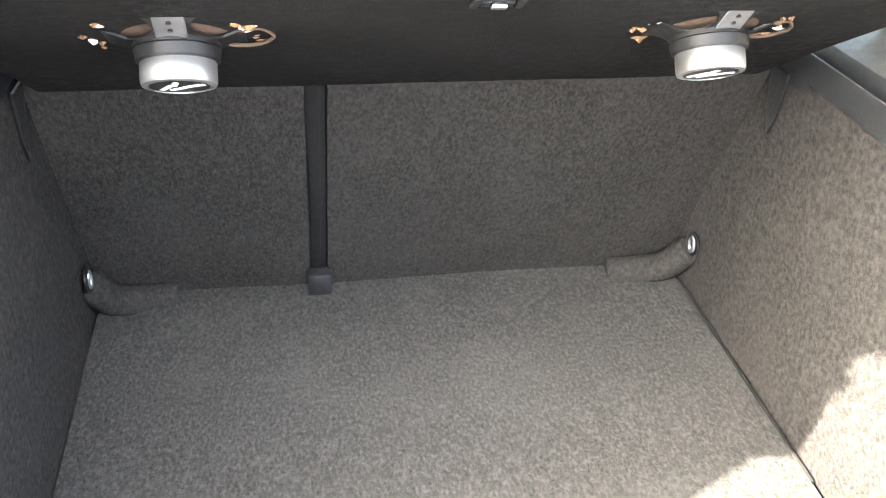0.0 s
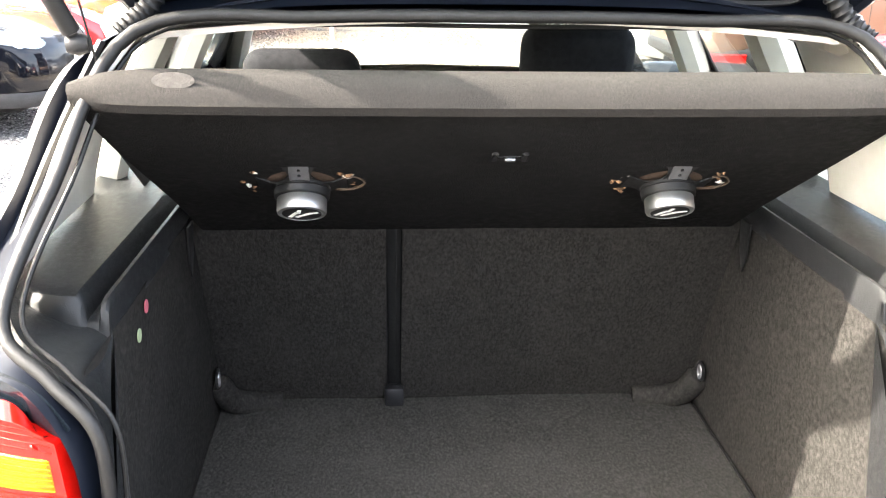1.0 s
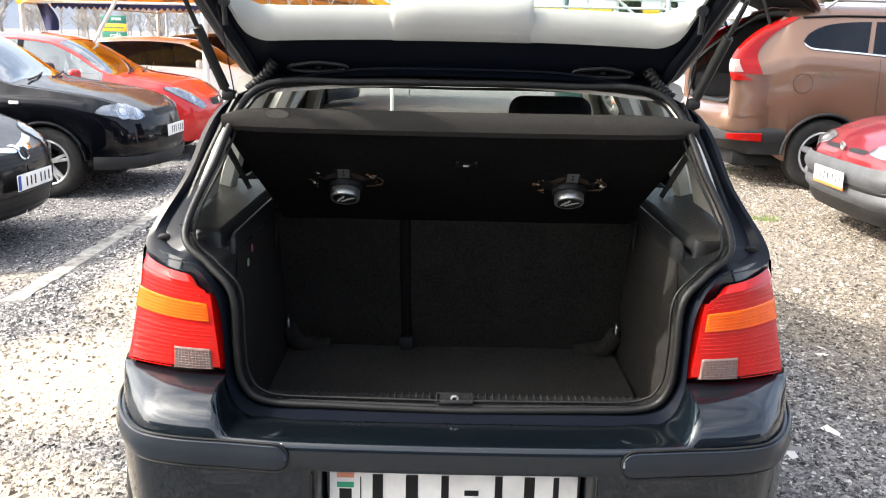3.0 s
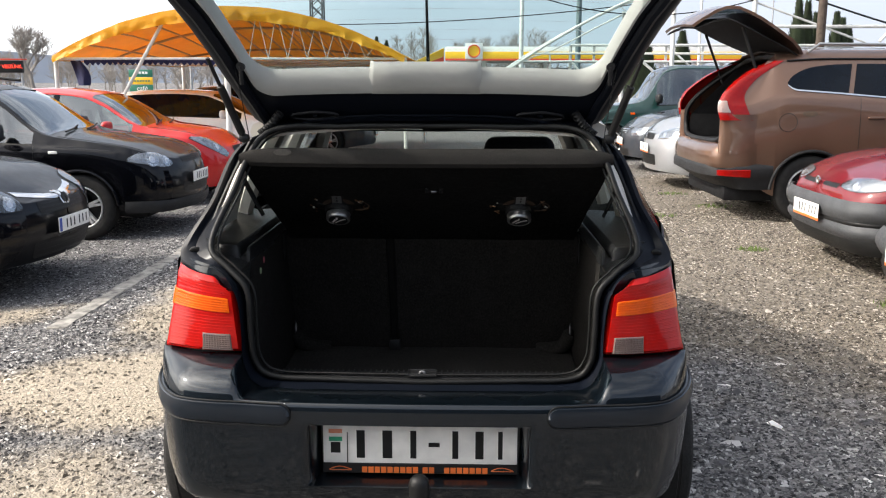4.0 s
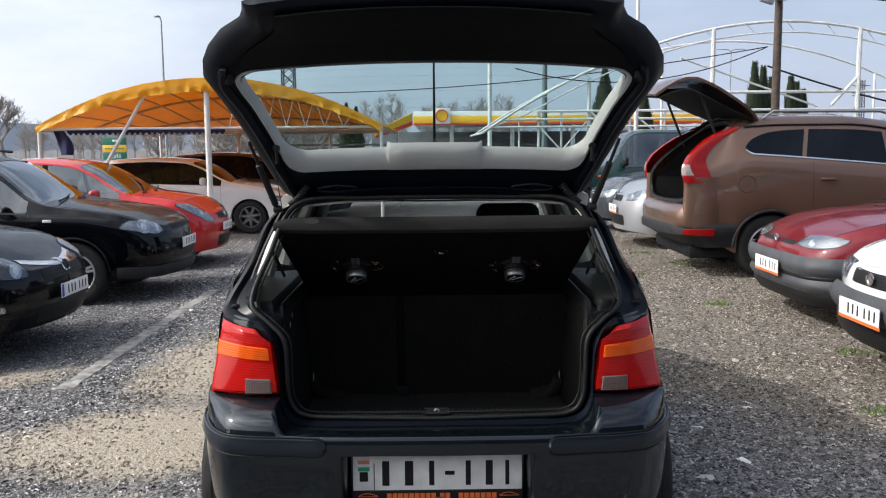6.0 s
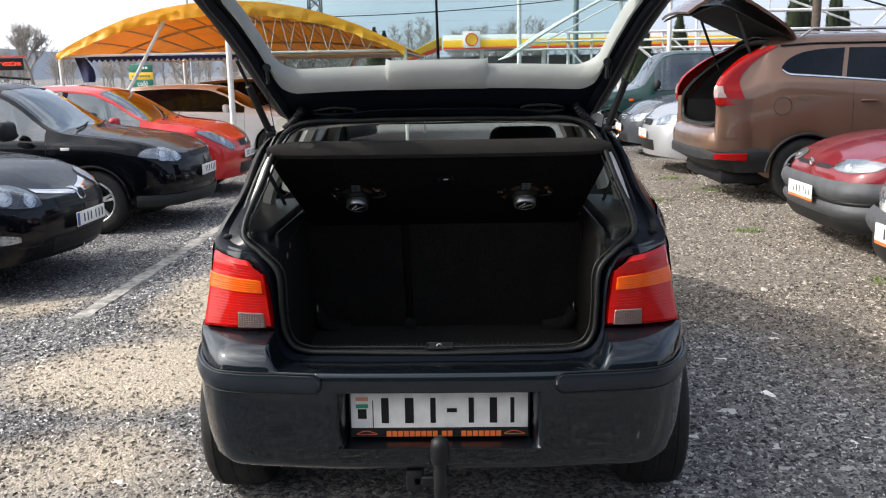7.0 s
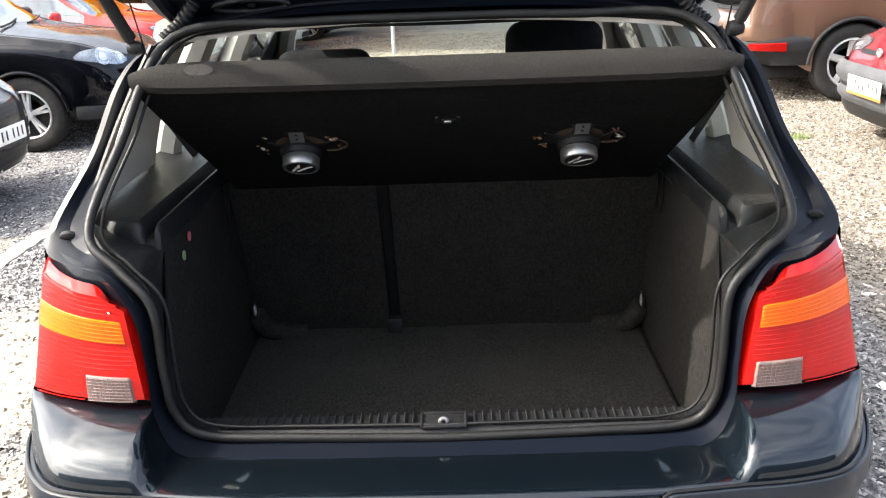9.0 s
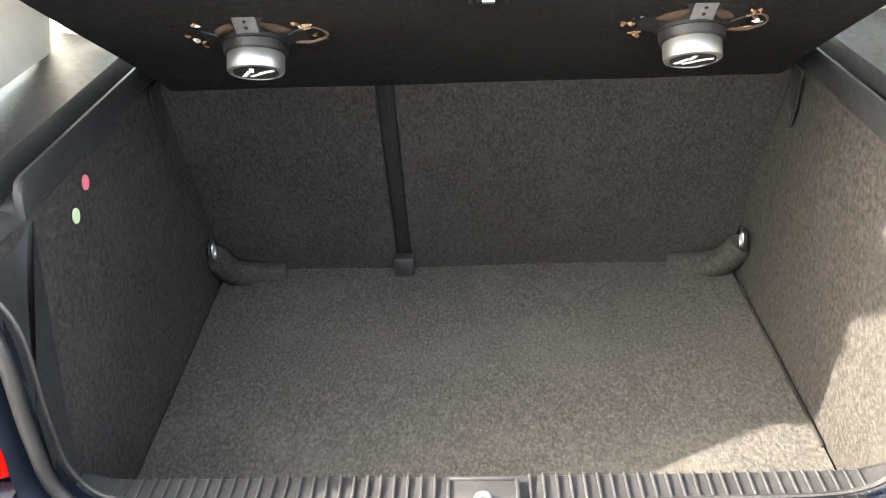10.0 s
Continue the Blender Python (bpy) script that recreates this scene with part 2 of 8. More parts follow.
# ---- building helpers ----
def part(name, bm, material, parent=None, label="", smooth=True, angle=38):
    """Link a bmesh as one mesh object under a thing or a part."""
    bmesh.ops.recalc_face_normals(bm, faces=bm.faces)
    if smooth:
        lim = radians(angle)
        for f in bm.faces:
            f.smooth = True
        for e in bm.edges:
            if len(e.link_faces) == 2 and e.calc_face_angle(0) > lim:
                e.smooth = False
    me = bpy.data.meshes.new(name)
    bm.to_mesh(me)
    bm.free()
    me.materials.append(material)
    ob = new(name, me)
    if parent:
        ob.parent = parent
    if label:
        tagged(ob, label)
    return ob


def thing(name, m=None, label="", category="", group="", kind=""):
    ob = new(name)
    ob.empty_display_size = 0.1
    if m is not None:
        ob.matrix_world = m
    return tagged(ob, label, category, group, kind)


def grid(rows, close_u=False, close_v=False, bm=None, cap0=False, cap1=False):
    """Faces over a net of points."""
    bm = bm or bmesh.new()
    vs = [[bm.verts.new(p) for p in r] for r in rows]
    nr, nc = len(vs), len(vs[0])
    for i in range(nr if close_v else nr - 1):
        for j in range(nc if close_u else nc - 1):
            a, b = vs[i][j], vs[i][(j + 1) % nc]
            c, d = vs[(i + 1) % nr][(j + 1) % nc], vs[(i + 1) % nr][j]
            try:
                bm.faces.new((a, b, c, d))
            except ValueError:
                pass
    if cap0:
        bm.faces.new(vs[0])
    if cap1:
        bm.faces.new(list(reversed(vs[-1])))
    return bm


def thick(bm, d):
    """Give a sheet its thickness."""
    bmesh.ops.recalc_face_normals(bm, faces=bm.faces)
    bmesh.ops.solidify(bm, geom=bm.faces[:], thickness=d)
    return bm


def box(size, at=(0, 0, 0), bevel=0.0, seg=2, bm=None, rot=None):
    tmp = bmesh.new()
    bmesh.ops.create_cube(tmp, size=1)
    for v in tmp.verts:
        v.co = Vector((v.co.x * size[0], v.co.y * size[1], v.co.z * size[2]))
    if bevel:
        bmesh.ops.bevel(tmp, geom=tmp.edges[:], offset=bevel, segments=seg, affect="EDGES", profile=0.5)
    m = Matrix.Translation(at) @ (rot or Matrix())
    bmesh.ops.transform(tmp, matrix=m, verts=tmp.verts)
    if bm is None:
        return tmp
    join(bm, tmp)
    return bm


def join(bm, other):
    me = bpy.data.meshes.new("tmp")
    other.to_mesh(me)
    other.free()
    bm.from_mesh(me)
    bpy.data.meshes.remove(me)
    return bm


def tube(path, r, n=10, bm=None, closed=False, caps=True):
    """A round bar swept along points; r is a number or one per point."""
    bm = bm or bmesh.new()
    pts = [Vector(p) for p in path]
    rows, prev = [], None
    for i, p in enumerate(pts):
        if closed:
            d = pts[(i + 1) % len(pts)] - pts[i - 1]
        else:
            d = pts[min(i + 1, len(pts) - 1)] - pts[max(i - 1, 0)]
        d.normalize()
        up = prev if prev is not None else (Vector((0, 0, 1)) if abs(d.z) < 0.9 else Vector((1, 0, 0)))
        a = d.cross(up).normalized()
        b = a.cross(d).normalized()
        prev = b
        rr = r[i] if isinstance(r, (list, tuple)) else r
        rows.append([p + a * rr * math.cos(2 * math.pi * k / n) + b * rr * math.sin(2 * math.pi * k / n) for k in range(n)])
    return grid(rows, True, closed, bm, caps and not closed, caps and not closed)


def disc_stack(profile, axis="z", n=28, at=(0, 0, 0), bm=None, rot=None):
    """A turned body: (radius, height) along an axis."""
    bm2 = bmesh.new()
    rows = []
    for r, h in profile:
        rows.append([Vector((r * math.cos(2 * math.pi * k / n), r * math.sin(2 * math.pi * k / n), h)) for k in range(n)])
    grid(rows, True, False, bm2, True, True)
    m = rot or Matrix()
    if axis == "x":
        m = m @ Matrix.Rotation(math.pi / 2, 4, "Y")
    elif axis == "y":
        m = m @ Matrix.Rotation(-math.pi / 2, 4, "X")
    bmesh.ops.transform(bm2, matrix=Matrix.Translation(at) @ m, verts=bm2.verts)
    return bm2 if bm is None else join(bm, bm2)


def spline(pts, n):
    """n points on a smooth curve through control points, evenly over the control index."""
    p = [Vector(q) for q in pts]
    out = []
    for k in range(n):
        u = k / (n - 1) * (len(p) - 1)
        i = min(int(u), len(p) - 2)
        f = u - i
        a, b, c, d = p[max(i - 1, 0)], p[i], p[i + 1], p[min(i + 2, len(p) - 1)]
        out.append(0.5 * ((2 * b) + (c - a) * f + (2 * a - 5 * b + 4 * c - d) * f * f + (3 * b - a - 3 * c + d) * f ** 3))
    return out


def tab(pairs):
    """A smooth function through (place, value) pairs."""
    xs = [q[0] for q in pairs]
    ys = [q[1] for q in pairs]
    n = len(xs)
    d = [(ys[i + 1] - ys[i]) / (xs[i + 1] - xs[i]) for i in range(n - 1)]
    m = [d[0]] + [0 if d[i - 1] * d[i] <= 0 else 2 * d[i - 1] * d[i] / (d[i - 1] + d[i]) for i in range(1, n - 1)] + [d[-1]]

    def at(x):
        if x <= xs[0]:
            return ys[0]
        if x >= xs[-1]:
            return ys[-1]
        i = max(k for k in range(n - 1) if xs[k] <= x)
        h = xs[i + 1] - xs[i]
        t = (x - xs[i]) / h
        return (ys[i] * (1 + 2 * t) * (1 - t) ** 2 + m[i] * h * t * (1 - t) ** 2 + ys[i + 1] * t * t * (3 - 2 * t) + m[i + 1] * h * t * t * (t - 1))
    return at


def smooth01(x):
    x = min(1.0, max(0.0, x))
    return x * x * (3 - 2 * x)


def both(fn):
    """Call fn for the two sides of a car."""
    for s in (-1, 1):
        fn(s)


def lettering(name, text, size, m, material, parent, depth=0.0008, spacing=1.0):
    """Built-in font letters as a mesh part."""
    cu = bpy.data.curves.new(name, "FONT")
    cu.body = text
    cu.size = size
    cu.extrude = depth
    cu.align_x, cu.align_y = "CENTER", "CENTER"
    cu.space_character = spacing
    tmp = bpy.data.objects.new("tmp_text", cu)
    me = bpy.data.meshes.new_from_object(tmp)
    bpy.data.objects.remove(tmp)
    me.transform(m)
    me.name = name
    me.materials.clear()
    me.materials.append(material)
    ob = new(name, me)
    ob.parent = parent
    return ob


def bars(spec, material, parent, m, name="character_bar", depth=0.002):
    """Plain upright bars in place of characters: (centre x, width, height) each."""
    for cx, w, h in spec:
        bm = box((w, depth, h))
        bmesh.ops.transform(bm, matrix=m @ Matrix.Translation((cx, 0, 0)), verts=bm.verts)
        part(name, bm, material, parent, smooth=False)


# ---- cars: the shared shell ----
from mathutils.bvhtree import BVHTree


def section(y, sp):
    """Half a car's cross-section at y, from the arch lip up to the roof's middle."""
    w, t = sp["plan"](y), sp["top"](y)
    b = min(sp["belt"](y), t - 0.05)
    h = t - b
    k = smooth01((h - 0.06) / 0.22)
    zb = sp["clear"](y)
    for yc in sp["axles"]:
        r = sp["wheel_r"] + 0.05
        if abs(y - yc) < r:
            zb = max(zb, sp["wheel_r"] * 0.96 + math.sqrt(r * r - (y - yc) ** 2))
    zb = min(zb, b - 0.10)
    dome = sp.get("dome", 0.065)
    x6 = (w * 0.89) * (1 - k) + (w - 0.04 - sp["tumble"] * h) * k
    z6 = (t - 0.030) * (1 - k) + (t - dome) * k
    return [(w - 0.16, zb + 0.02), (w - 0.014, zb), (w, zb + (b - zb) * 0.12), (w + 0.004, zb + (b - zb) * 0.42), (w + 0.002, zb + (b - zb) * 0.76), (w - 0.011, zb + (b - zb) * 0.93), (w - 0.034, b),
            (x6, z6), (x6 * (0.5 * (1 - k) + 0.8 * k), t - 0.008 * (1 - k) - 0.28 * dome * k), (0, t)]


# finer rows of the shell between the section's corners: (corner, share of the way to the next)
SHELL_ROWS = [(0, 0), (1, 0), (1, 0.5), (2, 0), (2, 0.5), (3, 0), (3, 0.5), (4, 0), (4, 0.5), (5, 0), (5, 0.5), (6, 0), (6, "seal"), (6, 0.5), (6, "frame"), (7, 0), (7, "pillar"), (7, 0.55), (8, 0), (8, 0.5), (9, 0)]
SEAL_ROW, GLASS_ROWS, SCREEN_ROW = 11, (12, 13), 16


def finer(pts):
    """Rounded flanks, a seal under the panes, a frame over them and a pillar beside the screens."""
    p = [Vector(q) for q in pts]
    out = []
    for i, f in SHELL_ROWS:
        if f == 0:
            out.append(tuple(p[i]))
            continue
        run = max((p[i + 1] - p[i]).length, 1e-4)
        if f == "seal":
            f = min(0.15, 0.018 / run)
        elif f == "frame":
            f = 1 - min(0.2, 0.022 / run)
        elif f == "pillar":
            f = min(0.4, 0.045 / run)
        if 1 <= i <= 5:
            a, b, c, d = p[max(i - 1, 1)], p[i], p[i + 1], p[min(i + 2, 6)]
            q = 0.5 * ((2 * b) + (c - a) * f + (2 * a - 5 * b + 4 * c - d) * f * f + (3 * b - a - 3 * c + d) * f ** 3)
        else:
            q = p[i].lerp(p[i + 1], f)
        out.append(tuple(q))
    return out


def car_shell(car, sp, body_mat, glass_mat, n=84):
    """The painted body, its panes, black door pillars and window seals, cut from one net of sections along the car."""
    length = sp["length"]
    ys = set(round(length * i / n, 4) for i in range(n + 1))
    for yc in sp["axles"]:
        r = sp["wheel_r"] + 0.05
        ys.update(round(yc + r * math.cos(math.pi * i / 18), 4) for i in range(19))
    for a, b in sp["side_panes"]:
        ys.update((a, b))
    for q in sp["screens"]:
        ys.update(q[:2])
    ys = sorted(q for q in ys if sp.get("start", 0) <= q <= length)
    rows = []
    for y in ys:
        half = section(y, sp)
        pts = []
        for j, (x, z) in enumerate(half):
            yy = y + sp["rake"](z, y)
            if "rear_edge" in sp:
                k = smooth01((y - sp["start"]) / 0.75)
                ex, ey, ez = sp["rear_edge"][j]
                x, yy, z = ex + (x - ex) * k, ey + (y - sp["start"]) + (yy - ey - (y - sp["start"])) * k, ez + (z - ez) * k
            pts.append((x, yy, z))
        pts = finer(pts)
        rows.append(pts + [(-x, yy, z) for x, yy, z in reversed(pts[:-1])])
    nose = sp.get("nose_out", 0.0)
    if nose:
        last = rows[-1]
        for f in (0.95, 0.86, 0.68, 0.46, 0.23, 0.02):
            ys.append(ys[-1] + 1e-3)
            rows.append([(x * f, y + nose * (1 - f ** 2.2), z - 0.02 * (1 - f) * smooth01((z - 0.6) / 0.2)) for x, y, z in last])
    nh = len(rows[0]) // 2
    first = min((a for a, b in sp["side_panes"]), default=9.0)
    final = max((b for a, b in sp["side_panes"]), default=-9.0)
    pieces = {}
    body = bmesh.new()
    vs = [[body.verts.new(p) for p in r] for r in rows]
    for i in range(len(rows) - 1):
        ya, yb = ys[i], ys[i + 1]
        beside = first - 1e-4 <= ya and yb <= final + 1e-4
        for j in range(len(rows[0]) - 1):
            jj = j if j < nh else len(rows[0]) - 2 - j
            side = "r" if j < nh else "l"
            key = None
            if jj in GLASS_ROWS and beside:
                key = ("pillar", sum(b <= ya + 1e-4 for a, b in sp["side_panes"]), side)
                for q, (a, b) in enumerate(sp["side_panes"]):
                    if a - 1e-4 <= ya and yb <= b + 1e-4:
                        key = ("side", q, side)
            if jj == SEAL_ROW and beside:
                key = ("seal", 0, side)
            if jj >= SCREEN_ROW:
                for q, (a, b, nm) in enumerate(sp["screens"]):
                    if a - 1e-4 <= ya and yb <= b + 1e-4:
                        key = (nm, q, "")
            if key:
                pieces.setdefault(key, []).append((i, j))
            else:
                body.faces.new((vs[i][j], vs[i][j + 1], vs[i + 1][j + 1], vs[i + 1][j]))
    if not sp.get("open_rear"):
        body.faces.new(vs[0])
    body.faces.new(list(reversed(vs[-1])))
    bmesh.ops.delete(body, geom=[v for v in body.verts if not v.link_faces], context="VERTS")
    shell = part("body", body, body_mat, car, angle=42)
    sp["tree"] = BVHTree.FromPolygons([v.co.copy() for v in shell.data.vertices], [tuple(q.vertices) for q in shell.data.polygons])
    names = {"side": "side_window", "front": "windscreen", "rear": "rear_window", "pillar": "door_pillar", "seal": "window_seal"}
    for key, quads in pieces.items():
        bm = bmesh.new()
        cache = {}

        def vert(i, j):
            if (i, j) not in cache:
                p = Vector(rows[i][j])
                if key[0] == "side":
                    p.x -= math.copysign(0.006, p.x)
                elif key[0] in ("front", "rear"):
                    p.z -= 0.004
                cache[(i, j)] = bm.verts.new(p)
            return cache[(i, j)]
        for i, j in quads:
            bm.faces.new((vert(i, j), vert(i, j + 1), vert(i + 1, j + 1), vert(i + 1, j)))
        if key[0] == "pillar":
            part(names[key[0]], bm, DARK_GLASS, car, "glossy black door pillar")
        elif key[0] == "seal":
            part(names[key[0]], bm, SEAL, car)
        else:
            ob = part(names[key[0]], bm, sp.get("pane_mats", {}).get(key[0], glass_mat), car)
            ob.visible_shadow = False


def arch_lips(car, sp, mat, r=0.009, out=0.0):
    """Rolled edge round each wheel arch."""
    rr = sp["wheel_r"] + 0.05
    for yc in sp["axles"]:
        def one(s):
            pts = []
            for k in range(25):
                a = math.pi * (0.03 + 0.94 * k / 24)
                y = yc + rr * math.cos(a)
                x, z = section(y, sp)[1]
                pts.append((s * (x + 0.010 + out), y, z + 0.004))
            part("arch_lip", tube(pts, r, 8), mat, car)
        both(one)


def bonnet_seams(car, sp, y0, y1, v=7.15):
    """Shut lines of the bonnet: along both wings and across the nose."""
    for s in (-1, 1):
        pts = [surf(sp, y0 + (y1 - y0) * k / 14, v, s, 0.0) + Vector((0, 0, 0.001)) for k in range(15)]
        part("bonnet_seam", tube(pts, 0.0028, 5), PLATE_BLACK, car)


def surf(sp, y, v, side=1, out=0.0):
    """A point on the shell: v counts the section's rows."""
    half = section(y, sp)
    i = min(int(v), len(half) - 2)
    f = v - i
    x = half[i][0] + (half[i + 1][0] - half[i][0]) * f
    z = half[i][1] + (half[i + 1][1] - half[i][1]) * f
    return Vector((side * (x + out), y + sp["rake"](z, y) + out, z))


def wheel(car, x, y, r, width=0.2, spokes=5, rim_mat=None, twin=True):
    """Tyre with tread blocks, rim with spokes and hub."""
    s = 1 if x > 0 else -1
    rr = r * 0.66
    tyre = disc_stack([(rr * 0.96, -width / 2), (r * 0.93, -width / 2), (r * 0.985, -width * 0.42), (r, -width * 0.3), (r * 0.992, -width * 0.29), (r * 0.992, -width * 0.26), (r, -width * 0.25), (r, -width * 0.03),
                       (r * 0.992, -width * 0.02), (r * 0.992, width * 0.02), (r, width * 0.03), (r, width * 0.25), (r * 0.992, width * 0.26), (r * 0.992, width * 0.29), (r, width * 0.3),
                       (r * 0.985, width * 0.42), (r * 0.93, width / 2), (r * 0.80, width * 0.52), (rr * 1.02, width * 0.47), (rr, width * 0.40), (rr * 0.97, width * 0.1)], "x", 44, (x, y, r))
    if s < 0:
        bmesh.ops.scale(tyre, vec=(-1, 1, 1), space=Matrix.Translation((-x, -y, -r)), verts=tyre.verts)
    holder = part("wheel", tyre, TYRE, car, "black worn road tyre")
    dish = disc_stack([(rr * 0.97, -width * 0.1), (rr * 0.90, width * 0.05), (rr * 0.62, width * 0.06), (rr * 0.60, width * 0.10), (0.03, width * 0.10)], "x", 40, (x, y, r))
    bm = disc_stack([(rr * 0.98, 0.0), (rr * 0.98, width * 0.43), (rr * 0.93, width * 0.45), (rr * 0.89, width * 0.40), (rr * 0.885, width * 0.02), (rr * 0.90, -width * 0.02)], "x", 40, (x, y, r))
    bmesh.ops.delete(bm, geom=[f for f in bm.faces if len(f.verts) > 4], context="FACES_ONLY")
    for q in range(spokes):
        a = 2 * math.pi * q / spokes + 0.3
        for off in ((-0.13, 0.13) if twin else (0,)):
            p0 = Vector((0, math.cos(a + off * 0.3) * rr * 0.16, math.sin(a + off * 0.3) * rr * 0.16))
            p1 = Vector((0, math.cos(a + off) * rr * 0.93, math.sin(a + off) * rr * 0.93))
            d = (p1 - p0).normalized()
            n = Vector((1, 0, 0)).cross(d)
            wd = rr * (0.070 if twin else 0.14)
            rows = []
            for p, ww, dx in ((p0, wd * 1.25, width * 0.34), (p1, wd * 0.9, width * 0.36)):
                rows.append([Vector((x, y, r)) + p + n * ww + Vector((dx - 0.03, 0, 0)), Vector((x, y, r)) + p + n * ww * 0.7 + Vector((dx, 0, 0)), Vector((x, y, r)) + p - n * ww * 0.7 + Vector((dx, 0, 0)), Vector((x, y, r)) + p - n * ww + Vector((dx - 0.03, 0, 0))])
            grid(rows, True, False, bm, True, True)
    disc_stack([(rr * 0.2, width * 0.1), (rr * 0.2, width * 0.36), (rr * 0.12, width * 0.39), (0.01, width * 0.39)], "x", 20, (x, y, r), bm)
    if s < 0:
        bmesh.ops.scale(bm, vec=(-1, 1, 1), space=Matrix.Translation((-x, -y, -r)), verts=bm.verts)
        bmesh.ops.scale(dish, vec=(-1, 1, 1), space=Matrix.Translation((-x, -y, -r)), verts=dish.verts)
    part("brake_disc", dish, RIM_DARK, holder, "dark dusty brake disc behind the spokes")
    part("rim", bm, rim_mat or ALLOY, holder, "spoked silver alloy rim")


def number_plate(parent, at, rz=0, tilt=0, blue=False, name="number_plate", dealer=True):
    """A white plate with a raised rim; its characters are plain bars."""
    m = Matrix.Translation(at) @ Matrix.Rotation(rz, 4, "Z") @ Matrix.Rotation(tilt, 4, "X")
    bm = box((0.52, 0.006, 0.112), (0, 0, 0), 0.0025, 2)
    bmesh.ops.transform(bm, matrix=m, verts=bm.verts)
    pl = part(name, bm, WHITE_PLATE, parent, "white number plate with black characters")
    bars([(-0.13 + 0.062 * i, 0.019, 0.066) for i in range(3)] + [(0.082 + 0.062 * i, 0.017, 0.066) for i in range(3)], PLATE_BLACK, pl, m @ Matrix.Translation((0, -0.0035, 0)))
    strip = box((0.04, 0.002, 0.10), (-0.235, -0.0035, 0))
    bmesh.ops.transform(strip, matrix=m, verts=strip.verts)
    part("country_strip", strip, BLUE_INK if blue else WHITE_PLATE, pl)
    surround = box((0.53, 0.006, 0.022), (0, 0.002, -0.066), 0.002)
    bmesh.ops.transform(surround, matrix=m, verts=surround.verts)
    part("plate_surround", surround, ORANGE_INK if dealer else BLACK_PLASTIC, pl, "orange-printed plate holder strip" if dealer else "")
    return pl


def on_shell(sp, s, turn, lo, hi, out=0.004, dome=0.0, nu=20, nv=8, centre=None):
    """A sheet laid on the shell between a lower and an upper edge, both given as (across, height) seen from a bearing.

    turn: degrees from straight ahead of the nose towards the side s; across grows outwards."""
    c, q = math.cos(radians(turn)), math.sin(radians(turn))
    way = Vector((-s * q, -c, 0))
    across = Vector((s * c, -q, 0))
    mid = centre or Vector((0, sp["length"] / 2, 0))
    a_pts, b_pts = spline([(x, z, 0) for x, z in lo], nu), spline([(x, z, 0) for x, z in hi], nu)
    rows = []
    for i, (a, b) in enumerate(zip(a_pts, b_pts)):
        row = []
        for k in range(nv + 1):
            f = k / nv
            g = a.lerp(b, f)
            o = Vector((mid.x, mid.y, g.y)) + across * g.x - way * 6
            p, n, idx, dist = sp["tree"].ray_cast(o, way)
            if p is None:
                p, n, idx, dist = sp["tree"].find_nearest(o + way * 4.2)
            if n.dot(way) > 0:
                n = -n
            e = (1 - (2 * f - 1) ** 2) * (1 - abs(2 * i / (nu - 1) - 1) ** 3)
            row.append(p + n * (out + dome * e))
        rows.append(row)
    return grid(rows)


def lamp_patch(car, sp, name, y0, y1, v0, v1, side, mat, out=0.006, skew=0.0, label="", point=0.6, n=12):
    """A lamp cover that lies on the shell's corner, with rounded ends."""
    rows = []
    for i in range(n + 1):
        u = i / n
        e = (1 - abs(2 * u - 1) ** 2.6) ** point
        mid = (v0 + v1) / 2 + skew * (u - 0.5)
        row = []
        for k in range(9):
            f = k / 8 * 2 - 1
            bulge = out + 0.012 * (1 - f * f) * e
            row.append(surf(sp, y0 + (y1 - y0) * u, mid + f * (v1 - v0) / 2 * max(e, 0.05), side, bulge))
        rows.append(row)
    return part(name, thick(grid(rows), 0.008), mat, car, label)


